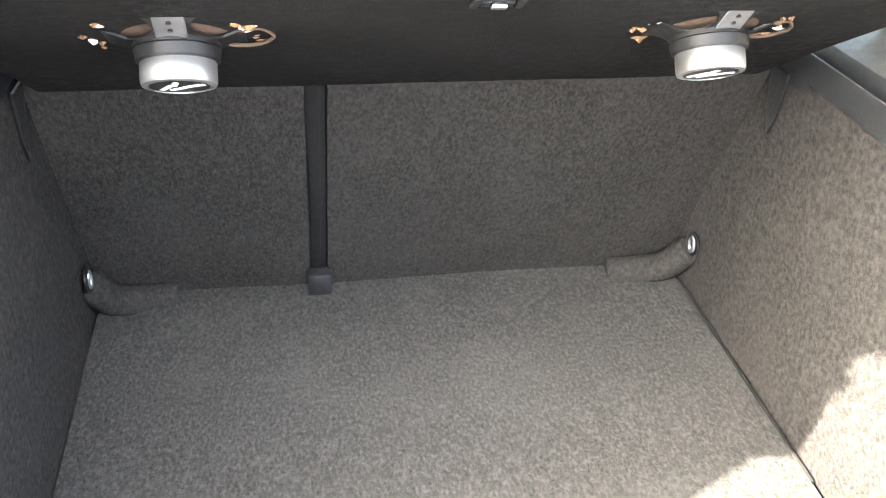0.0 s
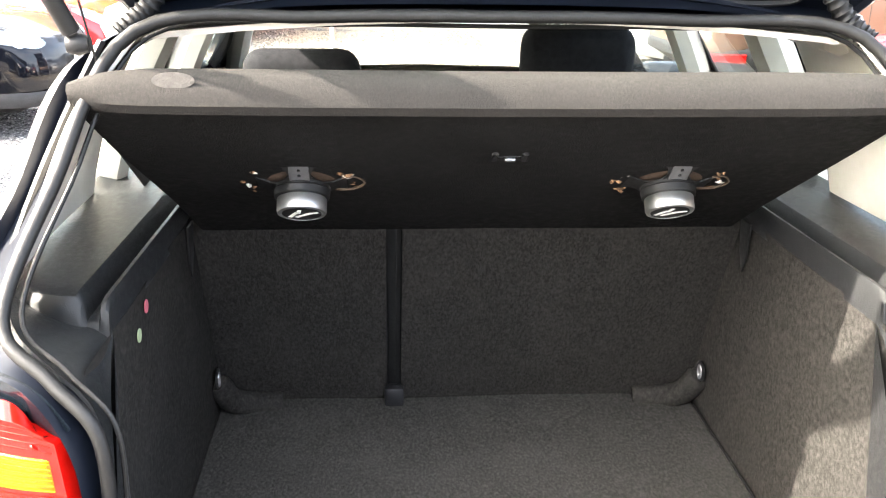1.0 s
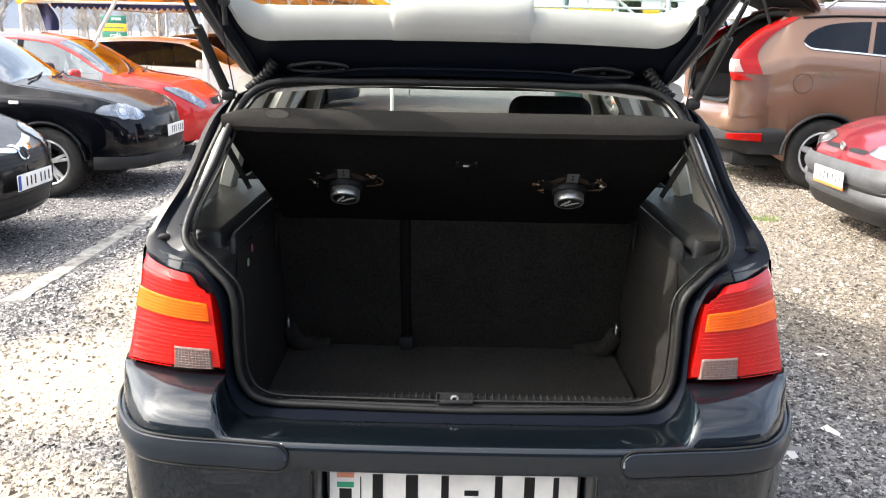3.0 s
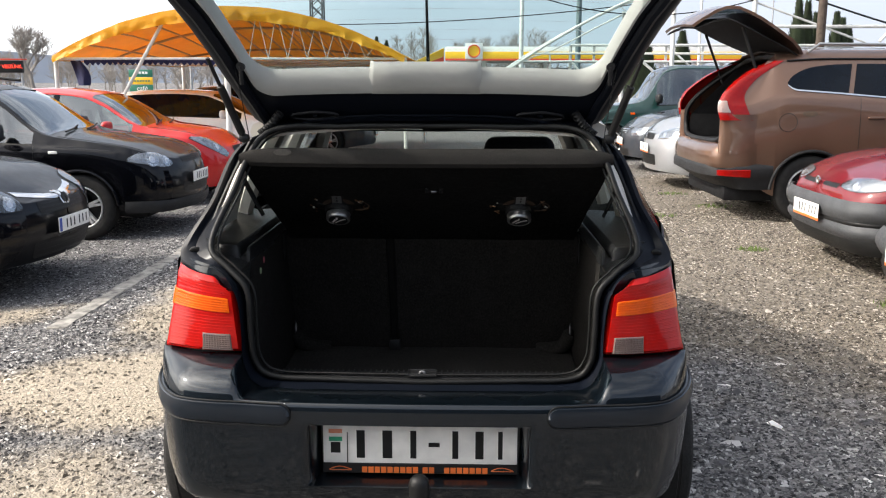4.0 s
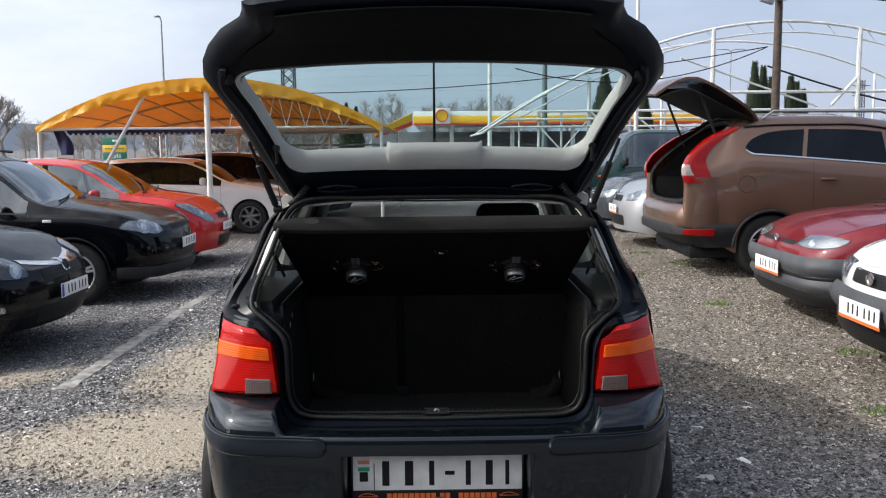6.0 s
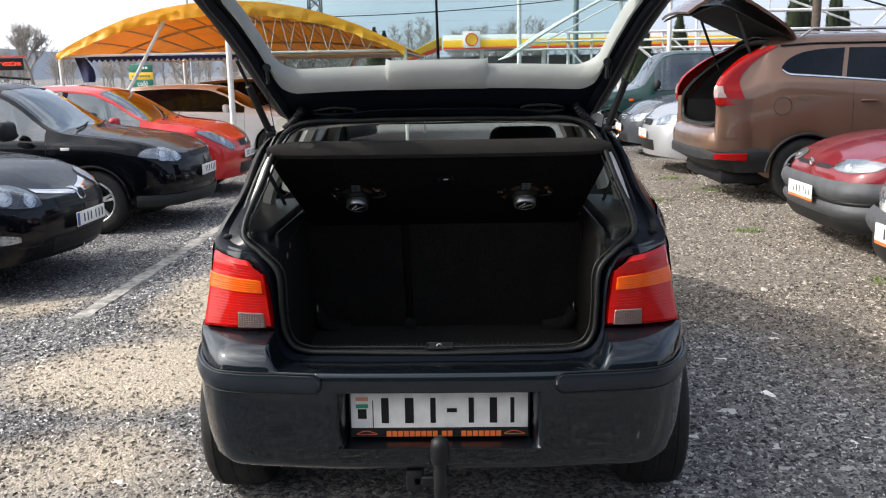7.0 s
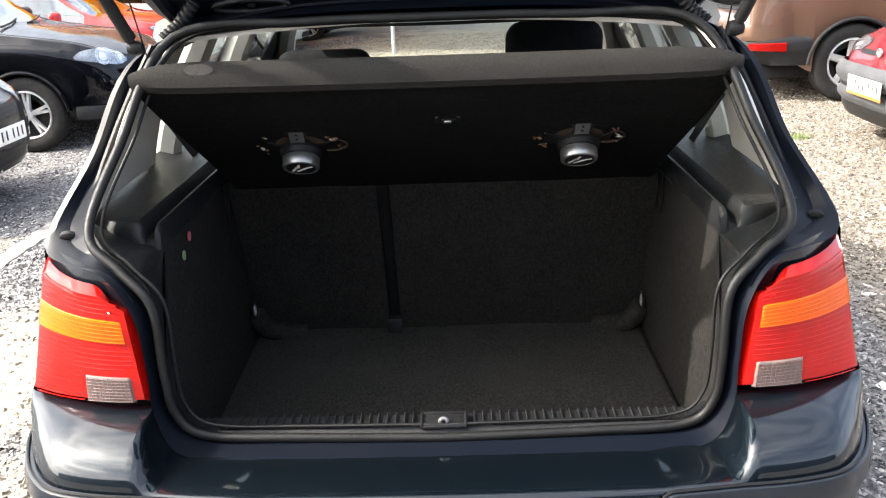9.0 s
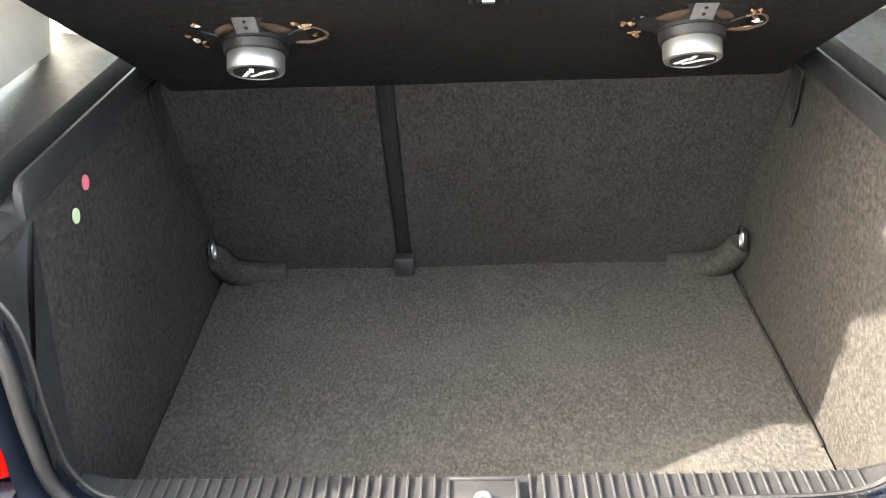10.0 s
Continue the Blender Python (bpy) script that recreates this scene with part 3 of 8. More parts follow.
def cabin(car, y_front, y_rear, w, belt_z, seat_mat=None, floor_z=0.3):
    """Dark floor, dashboard, steering wheel and seats, seen through the panes."""
    part("cabin_floor", box((2 * w, y_front - y_rear + 0.6, 0.06), (0, (y_front + y_rear) / 2 + 0.2, floor_z), 0.01), INTERIOR, car)
    dash = grid([[(-w, y_front - 0.05, belt_z - 0.30), (-w, y_front - 0.02, belt_z - 0.06), (-w, y_front + 0.15, belt_z), (-w, y_front + 0.5, belt_z - 0.02)],
                 [(w, y_front - 0.05, belt_z - 0.30), (w, y_front - 0.02, belt_z - 0.06), (w, y_front + 0.15, belt_z), (w, y_front + 0.5, belt_z - 0.02)]])
    part("dashboard", thick(dash, 0.03), INTERIOR, car)
    ring = [(-0.36 + 0.18 * math.cos(a), y_front - 0.14 - 0.06 * math.sin(a), belt_z - 0.02 + 0.17 * math.sin(a)) for a in [2 * math.pi * i / 22 for i in range(22)]]
    sw = tube(ring, 0.014, 8, closed=True)
    tube([(-0.36, y_front - 0.14, belt_z - 0.02), (-0.36, y_front + 0.02, belt_z - 0.1)], 0.03, 8, sw)
    part("steering_wheel", sw, BLACK_PLASTIC, car)
    rows = [(y_front - 0.72, (-0.36, 0.36))]
    if y_front - y_rear > 1.5:
        rows.append((y_front - 1.55, (-0.40, 0.40)))
    for ys, xs in rows:
        for x in xs:
            seat = box((0.46, 0.12, 0.52), (x, ys, belt_z - 0.20), 0.045, 3, rot=Matrix.Rotation(-0.25, 4, "X").inverted())
            box((0.46, 0.46, 0.14), (x, ys + 0.28, belt_z - 0.42), 0.04, 3, seat)
            st = part("seat", seat, seat_mat or FABRIC, car)
            part("headrest", box((0.25, 0.09, 0.17), (x, ys - 0.10, belt_z + 0.17), 0.04, 3), seat_mat or FABRIC, st)


def mirrors(car, sp, y, z, mat, reach=0.10, k=1.0):
    def one(s):
        x = sp["plan"](y) + reach
        bm = box((0.2 * k, 0.10 * k, 0.15 * k), (s * x, y, z), 0.045 * k, 3)
        tube([(s * (x - 0.16), y + 0.02, z - 0.05), (s * (x - 0.05), y, z - 0.03)], 0.022, 8, bm)
        part("door_mirror", bm, mat, car, "rounded door mirror housing")
    both(one)


def seams(car, sp, ys, v0=1.3, v1=6.0):
    """Door shut lines along the sides."""
    for y in ys:
        def one(s):
            part("door_seam", tube([surf(sp, y, v0 + (v1 - v0) * i / 10, s, 0.0005) for i in range(11)], 0.003, 5), PLATE_BLACK, car)
        both(one)


def underpan(car, sp, mat=None):
    ln = sp["length"]
    part("underbody", box((sp["width"] - 0.36, ln - 0.5, 0.16), (0, ln / 2, 0.30), 0.03), INTERIOR, car)
    for yc in sp["axles"]:
        def one(s):
            well = disc_stack([(sp["wheel_r"] + 0.045, 0), (sp["wheel_r"] + 0.045, 0.22), (0.02, 0.22)], "x", 26, (s * (sp["width"] / 2 - 0.26) - 0.11, yc, sp["wheel_r"]))
            for v in well.verts:
                v.co.z = max(v.co.z, 0.32)
            part("wheel_well", well, INTERIOR, car)
        both(one)


def make_spec(length, width, wheel_r, axles, top, belt, clear=0.22, tumble=0.42, nose=0.42, tail=0.30, panes=(), screens=(), rake_front=0.10, rake_rear=0.05, **more):
    hw = width / 2
    topf, beltf = tab(top), tab(belt)

    def plan(y):
        a = b = 1.0
        if y > length - nose:
            q = (y - length + nose) / nose
            a = 0.60 + 0.40 * math.sqrt(max(0.0, 1 - q ** 2.6))
        if y < tail:
            q = (tail - y) / tail
            b = 0.74 + 0.26 * math.sqrt(max(0.0, 1 - q ** 2.6))
        return hw * min(a, b) * (1 - 0.035 * abs(2 * y / length - 1) ** 2)

    def rake(z, y):
        f = smooth01((y - length + 0.5) / 0.5)
        g = smooth01((0.5 - y) / 0.5)
        return -rake_front * f * ((z - 0.48) / 0.4) ** 2 + rake_rear * g * ((z - 0.5) / 0.5) ** 2
    sp = dict(length=length, width=width, wheel_r=wheel_r, axles=axles, top=topf, belt=beltf, clear=lambda y: clear + 0.05 * smooth01((y - length + 0.6) / 0.6),
              tumble=tumble, plan=plan, rake=rake, side_panes=list(panes), screens=list(screens))
    sp.update(more)
    return sp


# ---- the hatchback with its boot open ----
golf = thing("hatchback_car", pose(0, 0, 0), "dark navy hatchback with open tailgate and raised parcel shelf on gravel", "car")

G_LEN = 4.02
golf_edge = [(0.62, 0.40, 0.40), (0.765, 0.37, 0.385), (0.768, 0.33, 0.42), (0.774, 0.30, 0.52), (0.768, 0.28, 0.62), (0.755, 0.25, 0.70), (0.715, 0.235, 0.975),
             (0.553, 0.435, 1.30), (0.42, 0.465, 1.362), (0, 0.485, 1.385)]


def golf_plan(y):
    a = 1.0
    if y > G_LEN - 0.5:
        q = (y - G_LEN + 0.5) / 0.5
        a = 0.6 + 0.4 * math.sqrt(max(0, 1 - q ** 2.6))
    return a * tab([(0, 0.80), (0.7, 0.852), (1.6, 0.866), (2.8, 0.862), (4.0, 0.80)])(y)


golf_spec = dict(length=G_LEN, width=1.72, wheel_r=0.308, axles=(0.66, 3.17), start=0.25, open_rear=True, rear_edge=golf_edge,
                 top=tab([(0.25, 1.385), (0.9, 1.43), (1.6, 1.445), (2.1, 1.42), (2.3, 1.38), (2.75, 1.10), (2.98, 0.97), (3.4, 0.88), (3.8, 0.76), (4.02, 0.62)]),
                 belt=tab([(0.25, 0.975), (0.9, 0.985), (2.0, 0.955), (2.9, 0.93), (4.02, 0.60)]), clear=lambda y: 0.24, tumble=0.52, plan=golf_plan,
                 rake=lambda z, y: -0.1 * smooth01((y - 3.5) / 0.5) * ((z - 0.48) / 0.4) ** 2,
                 side_panes=[(0.62, 0.90), (0.98, 1.55), (1.66, 2.35)], screens=[(2.2, 2.95, "front")])
car_shell(golf, golf_spec, NAVY, CAR_GLASS)
both(lambda s: wheel(golf, s * 0.735, 0.66, 0.308, 0.195, 6, DULL_STEEL, False))
both(lambda s: wheel(golf, s * 0.735, 3.17, 0.308, 0.195, 6, DULL_STEEL, False))
mirrors(golf, golf_spec, 2.55, 0.97, NAVY, 0.03)
both(lambda s: lamp_patch(golf, golf_spec, "headlight", 3.72, 3.99, 3.6, 6.2, s, DARK_CLEAR_LENS, label="clear headlight"))
part("roof_aerial", tube([(0.0, 0.62, 1.41), (0.0, 0.60, 1.45), (0.0, 0.36, 1.86)], [0.010, 0.006, 0.0028], 8), PLATE_BLACK, golf, "thin black roof aerial")
part("underbody", box((1.3, 3.4, 0.1), (0, 2.1, 0.27), 0.02), INTERIOR, golf)


def golf_well(s):
    for yc in (0.66, 3.17):
        well = disc_stack([(0.352, 0), (0.352, 0.2), (0.02, 0.2)], "x", 26, (s * 0.62 - 0.1, yc, 0.308))
        for v in well.verts:
            v.co.z = max(v.co.z, 0.34)
        part("wheel_well", well, INTERIOR, golf)


both(golf_well)

# the opening: outer flange, channel and rubber seal
FLANGE = [(0.0, 0.485, 1.385), (0.30, 0.475, 1.374), (0.553, 0.435, 1.30), (0.635, 0.335, 1.13), (0.700, 0.245, 0.990), (0.560, 0.135, 0.970), (0.508, 0.112, 0.90), (0.496, 0.103, 0.80), (0.490, 0.096, 0.722), (0.44, 0.074, 0.662), (0.28, 0.069, 0.656), (0.0, 0.068, 0.655)]
SEAL_LINE = [(0.0, 0.425, 1.352), (0.24, 0.422, 1.350), (0.470, 0.395, 1.332), (0.556, 0.295, 1.16), (0.594, 0.195, 1.030), (0.535, 0.155, 0.972), (0.482, 0.133, 0.915), (0.474, 0.124, 0.80), (0.464, 0.124, 0.718), (0.415, 0.124, 0.675), (0.26, 0.122, 0.667), (0.0, 0.119, 0.662)]
NF = 78


def whole_loop(half, n=NF):
    a = spline(half, n)
    return a + [Vector((-p.x, p.y, p.z)) for p in reversed(a[1:-1])]


outer, inner = whole_loop(FLANGE), whole_loop(SEAL_LINE)
rows = [[], [], [], [], [], []]
for o, i in zip(outer, inner):
    d = i - o
    rows[0].append(o + Vector((0, 0.012, -0.004)))
    rows[1].append(o + Vector((0, -0.002, 0)))
    rows[2].append(o + d * 0.16 + Vector((0, 0.004, 0)))
    rows[3].append(o + d * 0.38 + Vector((0, 0.034, 0)))
    rows[4].append(o + d * 0.74 + Vector((0, 0.036, 0)))
    rows[5].append(o + d * 0.90 + Vector((0, 0.006, 0)))
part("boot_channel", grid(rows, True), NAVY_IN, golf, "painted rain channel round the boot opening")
seal_pts = [p + Vector((0, -0.004, 0)) for p in inner]
part("boot_seal", tube(seal_pts, 0.0085, 10, closed=True), SEAL, golf, "black rubber boot seal")
lip = [p + (p - Vector((0, p.y, 1.0))).normalized() * -0.014 + Vector((0, 0.016, 0)) for p in inner]
part("seal_carrier", tube(lip, 0.0032, 8, closed=True), SEAL, golf)


def bumpers_buffer(s):
    """Rubber stop beside the lamp top, and the thin seam strip up the rear pillar."""
    part("rubber_stop", disc_stack([(0.021, -0.004), (0.021, 0.004), (0.018, 0.007), (0.012, 0.008), (0.010, 0.005), (0.004, 0.005)], "y", 20, (s * 0.66, 0.262, 0.995), rot=Matrix.Rotation(math.pi, 4, "Z") @ Matrix.Rotation(-0.5, 4, "X")), SEAL, golf, "round black rubber tailgate stop")
    a = spline([(0.632, 0.275, 1.03), (0.600, 0.345, 1.14), (0.556, 0.405, 1.25), (0.525, 0.435, 1.315)], 12)
    part("pillar_seam", tube([(s * p.x, p.y + 0.002, p.z) for p in a], 0.006, 6), SEAL, golf)
    cable = spline([(0.50, 0.44, 1.325), (0.47, 0.452, 1.352), (0.44, 0.455, 1.392)], 30)
    part("cable_gaiter", tube([(s * p.x, p.y - 0.01, p.z) for p in cable], [0.013 + 0.0025 * (i % 3 == 0) for i in range(30)], 10), SEAL, golf, "ribbed rubber cable gaiter")


both(bumpers_buffer)

# rear panel under the lamps and sill trim
sill = []
for x, dz in [(-0.47, 0.012), (-0.44, 0.002), (-0.4, 0), (-0.2, -0.001), (0, -0.002), (0.2, -0.001), (0.4, 0), (0.44, 0.002), (0.47, 0.012)]:
    z = 0.666 + dz
    sill.append([(x, 0.126, z - 0.004), (x, 0.138, z + 0.006), (x, 0.186, z + 0.004), (x, 0.203, z - 0.012), (x, 0.211, z - 0.17)])
part("sill_trim", grid(sill), BLACK_PLASTIC, golf, "black ribbed loading sill trim")
for i in range(56):
    x = -0.43 + 0.86 * i / 55
    if abs(x) > 0.05:
        part("sill_rib", box((0.0035, 0.046, 0.004), (x, 0.163, 0.6725), 0.001, 1), BLACK_PLASTIC, golf, smooth=False)
latch = box((0.080, 0.044, 0.006), (0, 0.150, 0.674), 0.002)
for sx in (-1, 1):
    box((0.005, 0.044, 0.010), (sx * 0.039, 0.150, 0.676), 0.002, 2, latch)
box((0.080, 0.005, 0.010), (0, 0.172, 0.676), 0.002, 2, latch)
plate_ob = part("latch_plate", latch, BLACK_PLASTIC, golf)
st = tube(spline([(-0.006, 0.140, 0.672), (-0.006, 0.141, 0.681), (0.0, 0.142, 0.684), (0.006, 0.141, 0.681), (0.006, 0.140, 0.672)], 16), 0.004, 8)
part("striker", st, DULL_STEEL, plate_ob, "small steel lock striker")

def lamp_point(u, v, out=0.0):
    """u from the inner edge to the outer, v from the bottom to the top."""
    xi = 0.493 + 0.027 * v + 0.03 * max(0, v - 0.88) / 0.12
    xo = 0.735 - 0.032 * v
    x = xi + (xo - xi) * u
    y = 0.100 + 0.020 * v + (0.068 + 0.045 * v) * u ** 2.2
    zb, zt = 0.746 - 0.004 * u, 0.950 + 0.018 * u
    z = zb + (zt - zb) * v - 0.036 * max(0.0, 1 - u / 0.22) ** 2.2 * v ** 7
    return Vector((x, y - out, z))


# bumper
PLAN = [(0.0, -0.106), (0.20, -0.104), (0.34, -0.099), (0.46, -0.083), (0.56, -0.055), (0.64, -0.015), (0.690, 0.04), (0.726, 0.105), (0.752, 0.175), (0.769, 0.25), (0.776, 0.325)]


def plan_curve(n=110):
    p = spline([(x, y + 0.042 * (1 - smooth01((x - 0.42) / 0.30)), 0) for x, y in PLAN], n)
    return [Vector((-q.x, q.y, 0)) for q in reversed(p[1:])] + p


curve_pts = plan_curve()
Z_ROWS = [0.335, 0.340, 0.352, 0.372, 0.392, 0.398, 0.428, 0.434, 0.48, 0.55, 0.588, 0.596, 0.604, 0.612, 0.63, 0.648, 0.660]
body_in = tab([(0.335, 0.16), (0.340, 0.075), (0.352, 0.042), (0.372, 0.024), (0.392, 0.020), (0.398, 0.017), (0.45, 0.009), (0.55, 0.001), (0.62, 0.0), (0.648, 0.0025), (0.660, 0.007)])
# line of the lamp's foot, carried on along the wing
foot_line = [lamp_point(u, 0.0, -0.010) for u in np.linspace(0, 1, 12)] + [Vector((0.744, 0.205, 0)), Vector((0.750, 0.255, 0)), Vector((0.754, 0.325, 0))]
foot_len = [0.0]
for a, b in zip(foot_line, foot_line[1:]):
    foot_len.append(foot_len[-1] + (b - a).to_2d().length)
foot_x = tab([(q / foot_len[-1], p.x) for q, p in zip(foot_len, foot_line)])
foot_y = tab([(q / foot_len[-1], p.y) for q, p in zip(foot_len, foot_line)])
half_pts = [p for p in curve_pts if p.x >= 0.493]
run = [0.0]
for a, b in zip(half_pts, half_pts[1:]):
    run.append(run[-1] + (b - a).length)
run_at = tab([(p.x, q / run[-1]) for p, q in zip(half_pts, run)])
N_TOP = 16
sill_y = tab([(0, 0.068), (0.28, 0.069), (0.44, 0.074), (0.475, 0.086), (0.49, 0.096), (0.497, 0.106)])
sill_z = tab([(0, 0.655), (0.28, 0.656), (0.44, 0.662), (0.472, 0.684), (0.49, 0.722), (0.497, 0.7425)])
bump_rows = [[] for q in range(len(Z_ROWS) + N_TOP)]
for k, p in enumerate(curve_pts):
    a, b = curve_pts[max(k - 1, 0)], curve_pts[min(k + 1, len(curve_pts) - 1)]
    d = (b - a).normalized()
    nrm = Vector((d.y, -d.x, 0))
    ax, sg = abs(p.x), (1 if p.x >= 0 else -1)
    for r, z in enumerate(Z_ROWS):
        ins = body_in(z)
        if 0.43 < z < 0.598:
            ins += 0.085 * (1 - smooth01((ax - 0.270) / 0.022))
        q = p - nrm * ins
        bump_rows[r].append(Vector((q.x, q.y, z)))
    p0 = bump_rows[len(Z_ROWS) - 1][-1]
    w = smooth01((ax - 0.464) / 0.034)
    # the low sill edge between the lamps
    m3 = Vector((p.x, sill_y(ax) + 0.005, sill_z(ax) - 0.002))
    m1 = Vector((p0.x, p0.y + 0.020, 0.6665))
    # the high shoulder under the lamp
    if ax >= 0.493:
        g = run_at(ax)
        s3 = Vector((sg * foot_x(g), foot_y(g), 0.7425))
    else:
        s3 = m3.copy()
    s1 = Vector((p0.x, p0.y + 0.004, 0.706))
    s2 = Vector((p0.x, p0.y, 0)).lerp(Vector((s3.x, s3.y, 0)), 0.42)
    s2.z = 0.738
    for j in range(N_TOP):
        f = (j + 1) / N_TOP
        m = p0 * (1 - f) ** 2 + m1 * 2 * f * (1 - f) + m3 * f * f
        s = p0 * (1 - f) ** 3 + s1 * 3 * f * (1 - f) ** 2 + s2 * 3 * f * f * (1 - f) + s3 * f ** 3
        bump_rows[len(Z_ROWS) + j].append(m.lerp(s, w))
bumper = part("rear_bumper", grid(bump_rows), NAVY, golf, "dark navy rear bumper with faint scratches", angle=70)


def strip(s):
    """Rub strip: rounded inner end, wrapping the corner."""
    rows = []
    right = [p for p in curve_pts if p.x > 0.30]
    x_at = tab([(p.x, p.y) for p in right[:40]])
    pts = [Vector((x, x_at(x), 0)) for x in (0.335, 0.3365, 0.339, 0.343, 0.348, 0.354, 0.361, 0.369)] + [p for p in right if p.x > 0.372]
    n = len(pts)
    for k, p in enumerate(pts):
        a, b = pts[max(k - 1, 0)], pts[min(k + 1, n - 1)]
        d = (b - a).normalized()
        nrm = Vector((d.y, -d.x, 0))
        e = max(0.12, math.sqrt(max(0.0, 1 - max(0.0, 1 - (p.x - 0.335) / 0.028) ** 2)))
        row = []
        for f, o in ((-1, -0.012), (-1, 0.001), (-0.86, 0.0065), (0, 0.0125), (0.86, 0.0065), (1, 0.001), (1, -0.012)):
            q = p + nrm * o
            row.append((s * q.x, q.y, 0.629 + f * 0.029 * e))
        rows.append(row)
    st_ob = part("bumper_strip", grid(rows, False, False, None, True, True), BUMPER_STRIP, bumper, "dark rub strip let into the bumper")
    loop = [Vector(r[1]) + Vector((0, -0.001, -0.0018)) for r in reversed(rows)] + [Vector(r[5]) + Vector((0, -0.001, 0.0018)) for r in rows]
    part("strip_gap", tube(loop, 0.0022, 6), PLATE_BLACK, st_ob)


BUMPER_STRIP = paint("rub_strip", (0.006, 0.0095, 0.015), 0.010, 0.4, (0.05, 0.05, 0.055), coat=0.6)
both(strip)
random.seed(3)
for i in range(3):
    x = random.uniform(-0.40, 0.4)
    y = random.uniform(-0.06, 0.03)
    zz = 0.6628 - 0.03 * (y + 0.06)
    part("paint_chip", box((random.uniform(0.0012, 0.0025), random.uniform(0.002, 0.006), 0.0006), (x, y, zz - 0.0009), 0, rot=Matrix.Rotation(random.uniform(-0.5, 0.5), 4, "Z")), PALE_TRIM, bumper, smooth=False)

# number plate in its recess
gp = Matrix.Translation((0, 0.015, 0.524)) @ Matrix.Rotation(-0.02, 4, "X")
bm = box((0.524, 0.006, 0.113), (0, 0, 0), 0.0025, 2)
bmesh.ops.transform(bm, matrix=gp, verts=bm.verts)
gplate = part("number_plate", bm, WHITE_PLATE, golf, "white number plate with black characters, slightly grubby")
bars([(-0.160, 0.022, 0.078), (-0.088, 0.026, 0.078), (-0.018, 0.016, 0.078), (0.038, 0.030, 0.012), (0.095, 0.016, 0.078), (0.160, 0.022, 0.078), (0.216, 0.012, 0.078)], PLATE_BLACK, gplate, gp @ Matrix.Translation((0, -0.0035, -0.002)))
bars([(-0.196, 0.0025, 0.085), (-0.228, 0.026, 0.030)], PLATE_BLACK, gplate, gp @ Matrix.Translation((0, -0.0035, -0.012)))
bars([(-0.228, 0.036, 0.011)], SALMON_INK, gplate, gp @ Matrix.Translation((0, -0.0035, 0.034)), "colour_bar")
bars([(-0.228, 0.036, 0.012)], GREEN_INK, gplate, gp @ Matrix.Translation((0, -0.0035, 0.012)), "colour_bar")
frame_bm = bmesh.new()
for sx, sz, wx, wz in ((0, 0.0575, 0.524, 0.002), (0, -0.071, 0.526, 0.028), (-0.2625, 0, 0.002, 0.114), (0.2625, 0, 0.002, 0.114)):
    box((wx, 0.012, wz), (sx, 0.002, sz), 0.002, 1, frame_bm)
bmesh.ops.transform(frame_bm, matrix=gp, verts=frame_bm.verts)
pf = part("plate_holder", frame_bm, BLACK_PLASTIC, golf, "black plate holder with orange dealer lettering")
m_ink = gp @ Matrix.Translation((0, -0.0048, -0.074))
bars([(-0.150 + 0.0172 * i, 0.0140, 0.0165) for i in range(9)] + [(0.014 + 0.0172 * i, 0.0140, 0.0165) for i in range(2)] + [(0.072 + 0.0172 * i, 0.0140, 0.0165) for i in range(7)], ORANGE_INK, pf, m_ink, "lettering_bar")
for cx in (-0.215, 0.222):
    arc = tube([(cx - 0.03 + 0.06 * i / 12, -0.0005, -0.074 + 0.009 * math.sin(math.pi * i / 12) * (1.2 - 0.4 * i / 12)) for i in range(13)], 0.0012, 5)
    tube([(cx - 0.03, -0.0005, -0.075), (cx + 0.03, -0.0005, -0.075)], 0.001, 5, arc)
    bmesh.ops.transform(arc, matrix=gp @ Matrix.Translation((0, -0.0048, 0)), verts=arc.verts)
    part("car_outline_mark", arc, ORANGE_INK, pf)

# tow ball
tb = tube(spline([(0.005, 0.12, 0.28), (0.005, -0.04, 0.28), (0.005, -0.115, 0.32), (0.005, -0.125, 0.40), (0.005, -0.125, 0.43)], 20), 0.019, 12)
box((0.05, 0.06, 0.07), (-0.075, 0.0, 0.315), 0.008, 2, tb)
box((0.12, 0.02, 0.03), (-0.02, -0.02, 0.315), 0.005, 1, tb)
tow = part("tow_bar", tb, BLACK_PLASTIC, golf, "black tow bar neck with bracket")
cap = disc_stack([(0.017, -0.004), (0.024, 0.002), (0.0265, 0.010), (0.0265, 0.055), (0.024, 0.068), (0.015, 0.078), (0.003, 0.081)], "z", 24, (0.005, -0.125, 0.418))
part("tow_ball_cap", cap, SEAL, tow, "black rubber tow ball cap")


# tail lamps
def lamp_piece(s, car, name, u0, u1, v0, v1, mat, out, label="", nu=22, nv=14, round_in=False):
    rows = []
    for j in range(nv + 1):
        v = v0 + (v1 - v0) * j / nv
        row = []
        for i in range(nu + 1):
            u = u0 + (u1 - u0) * i / nu
            e = min(i, nu - i, j, nv - j)
            q = lamp_point(u, v, out - (0.006 if e == 0 else 0))
            row.append((s * q.x, q.y, q.z))
        rows.append(row)
    return part(name, thick(grid(rows), 0.004), mat, car, label)


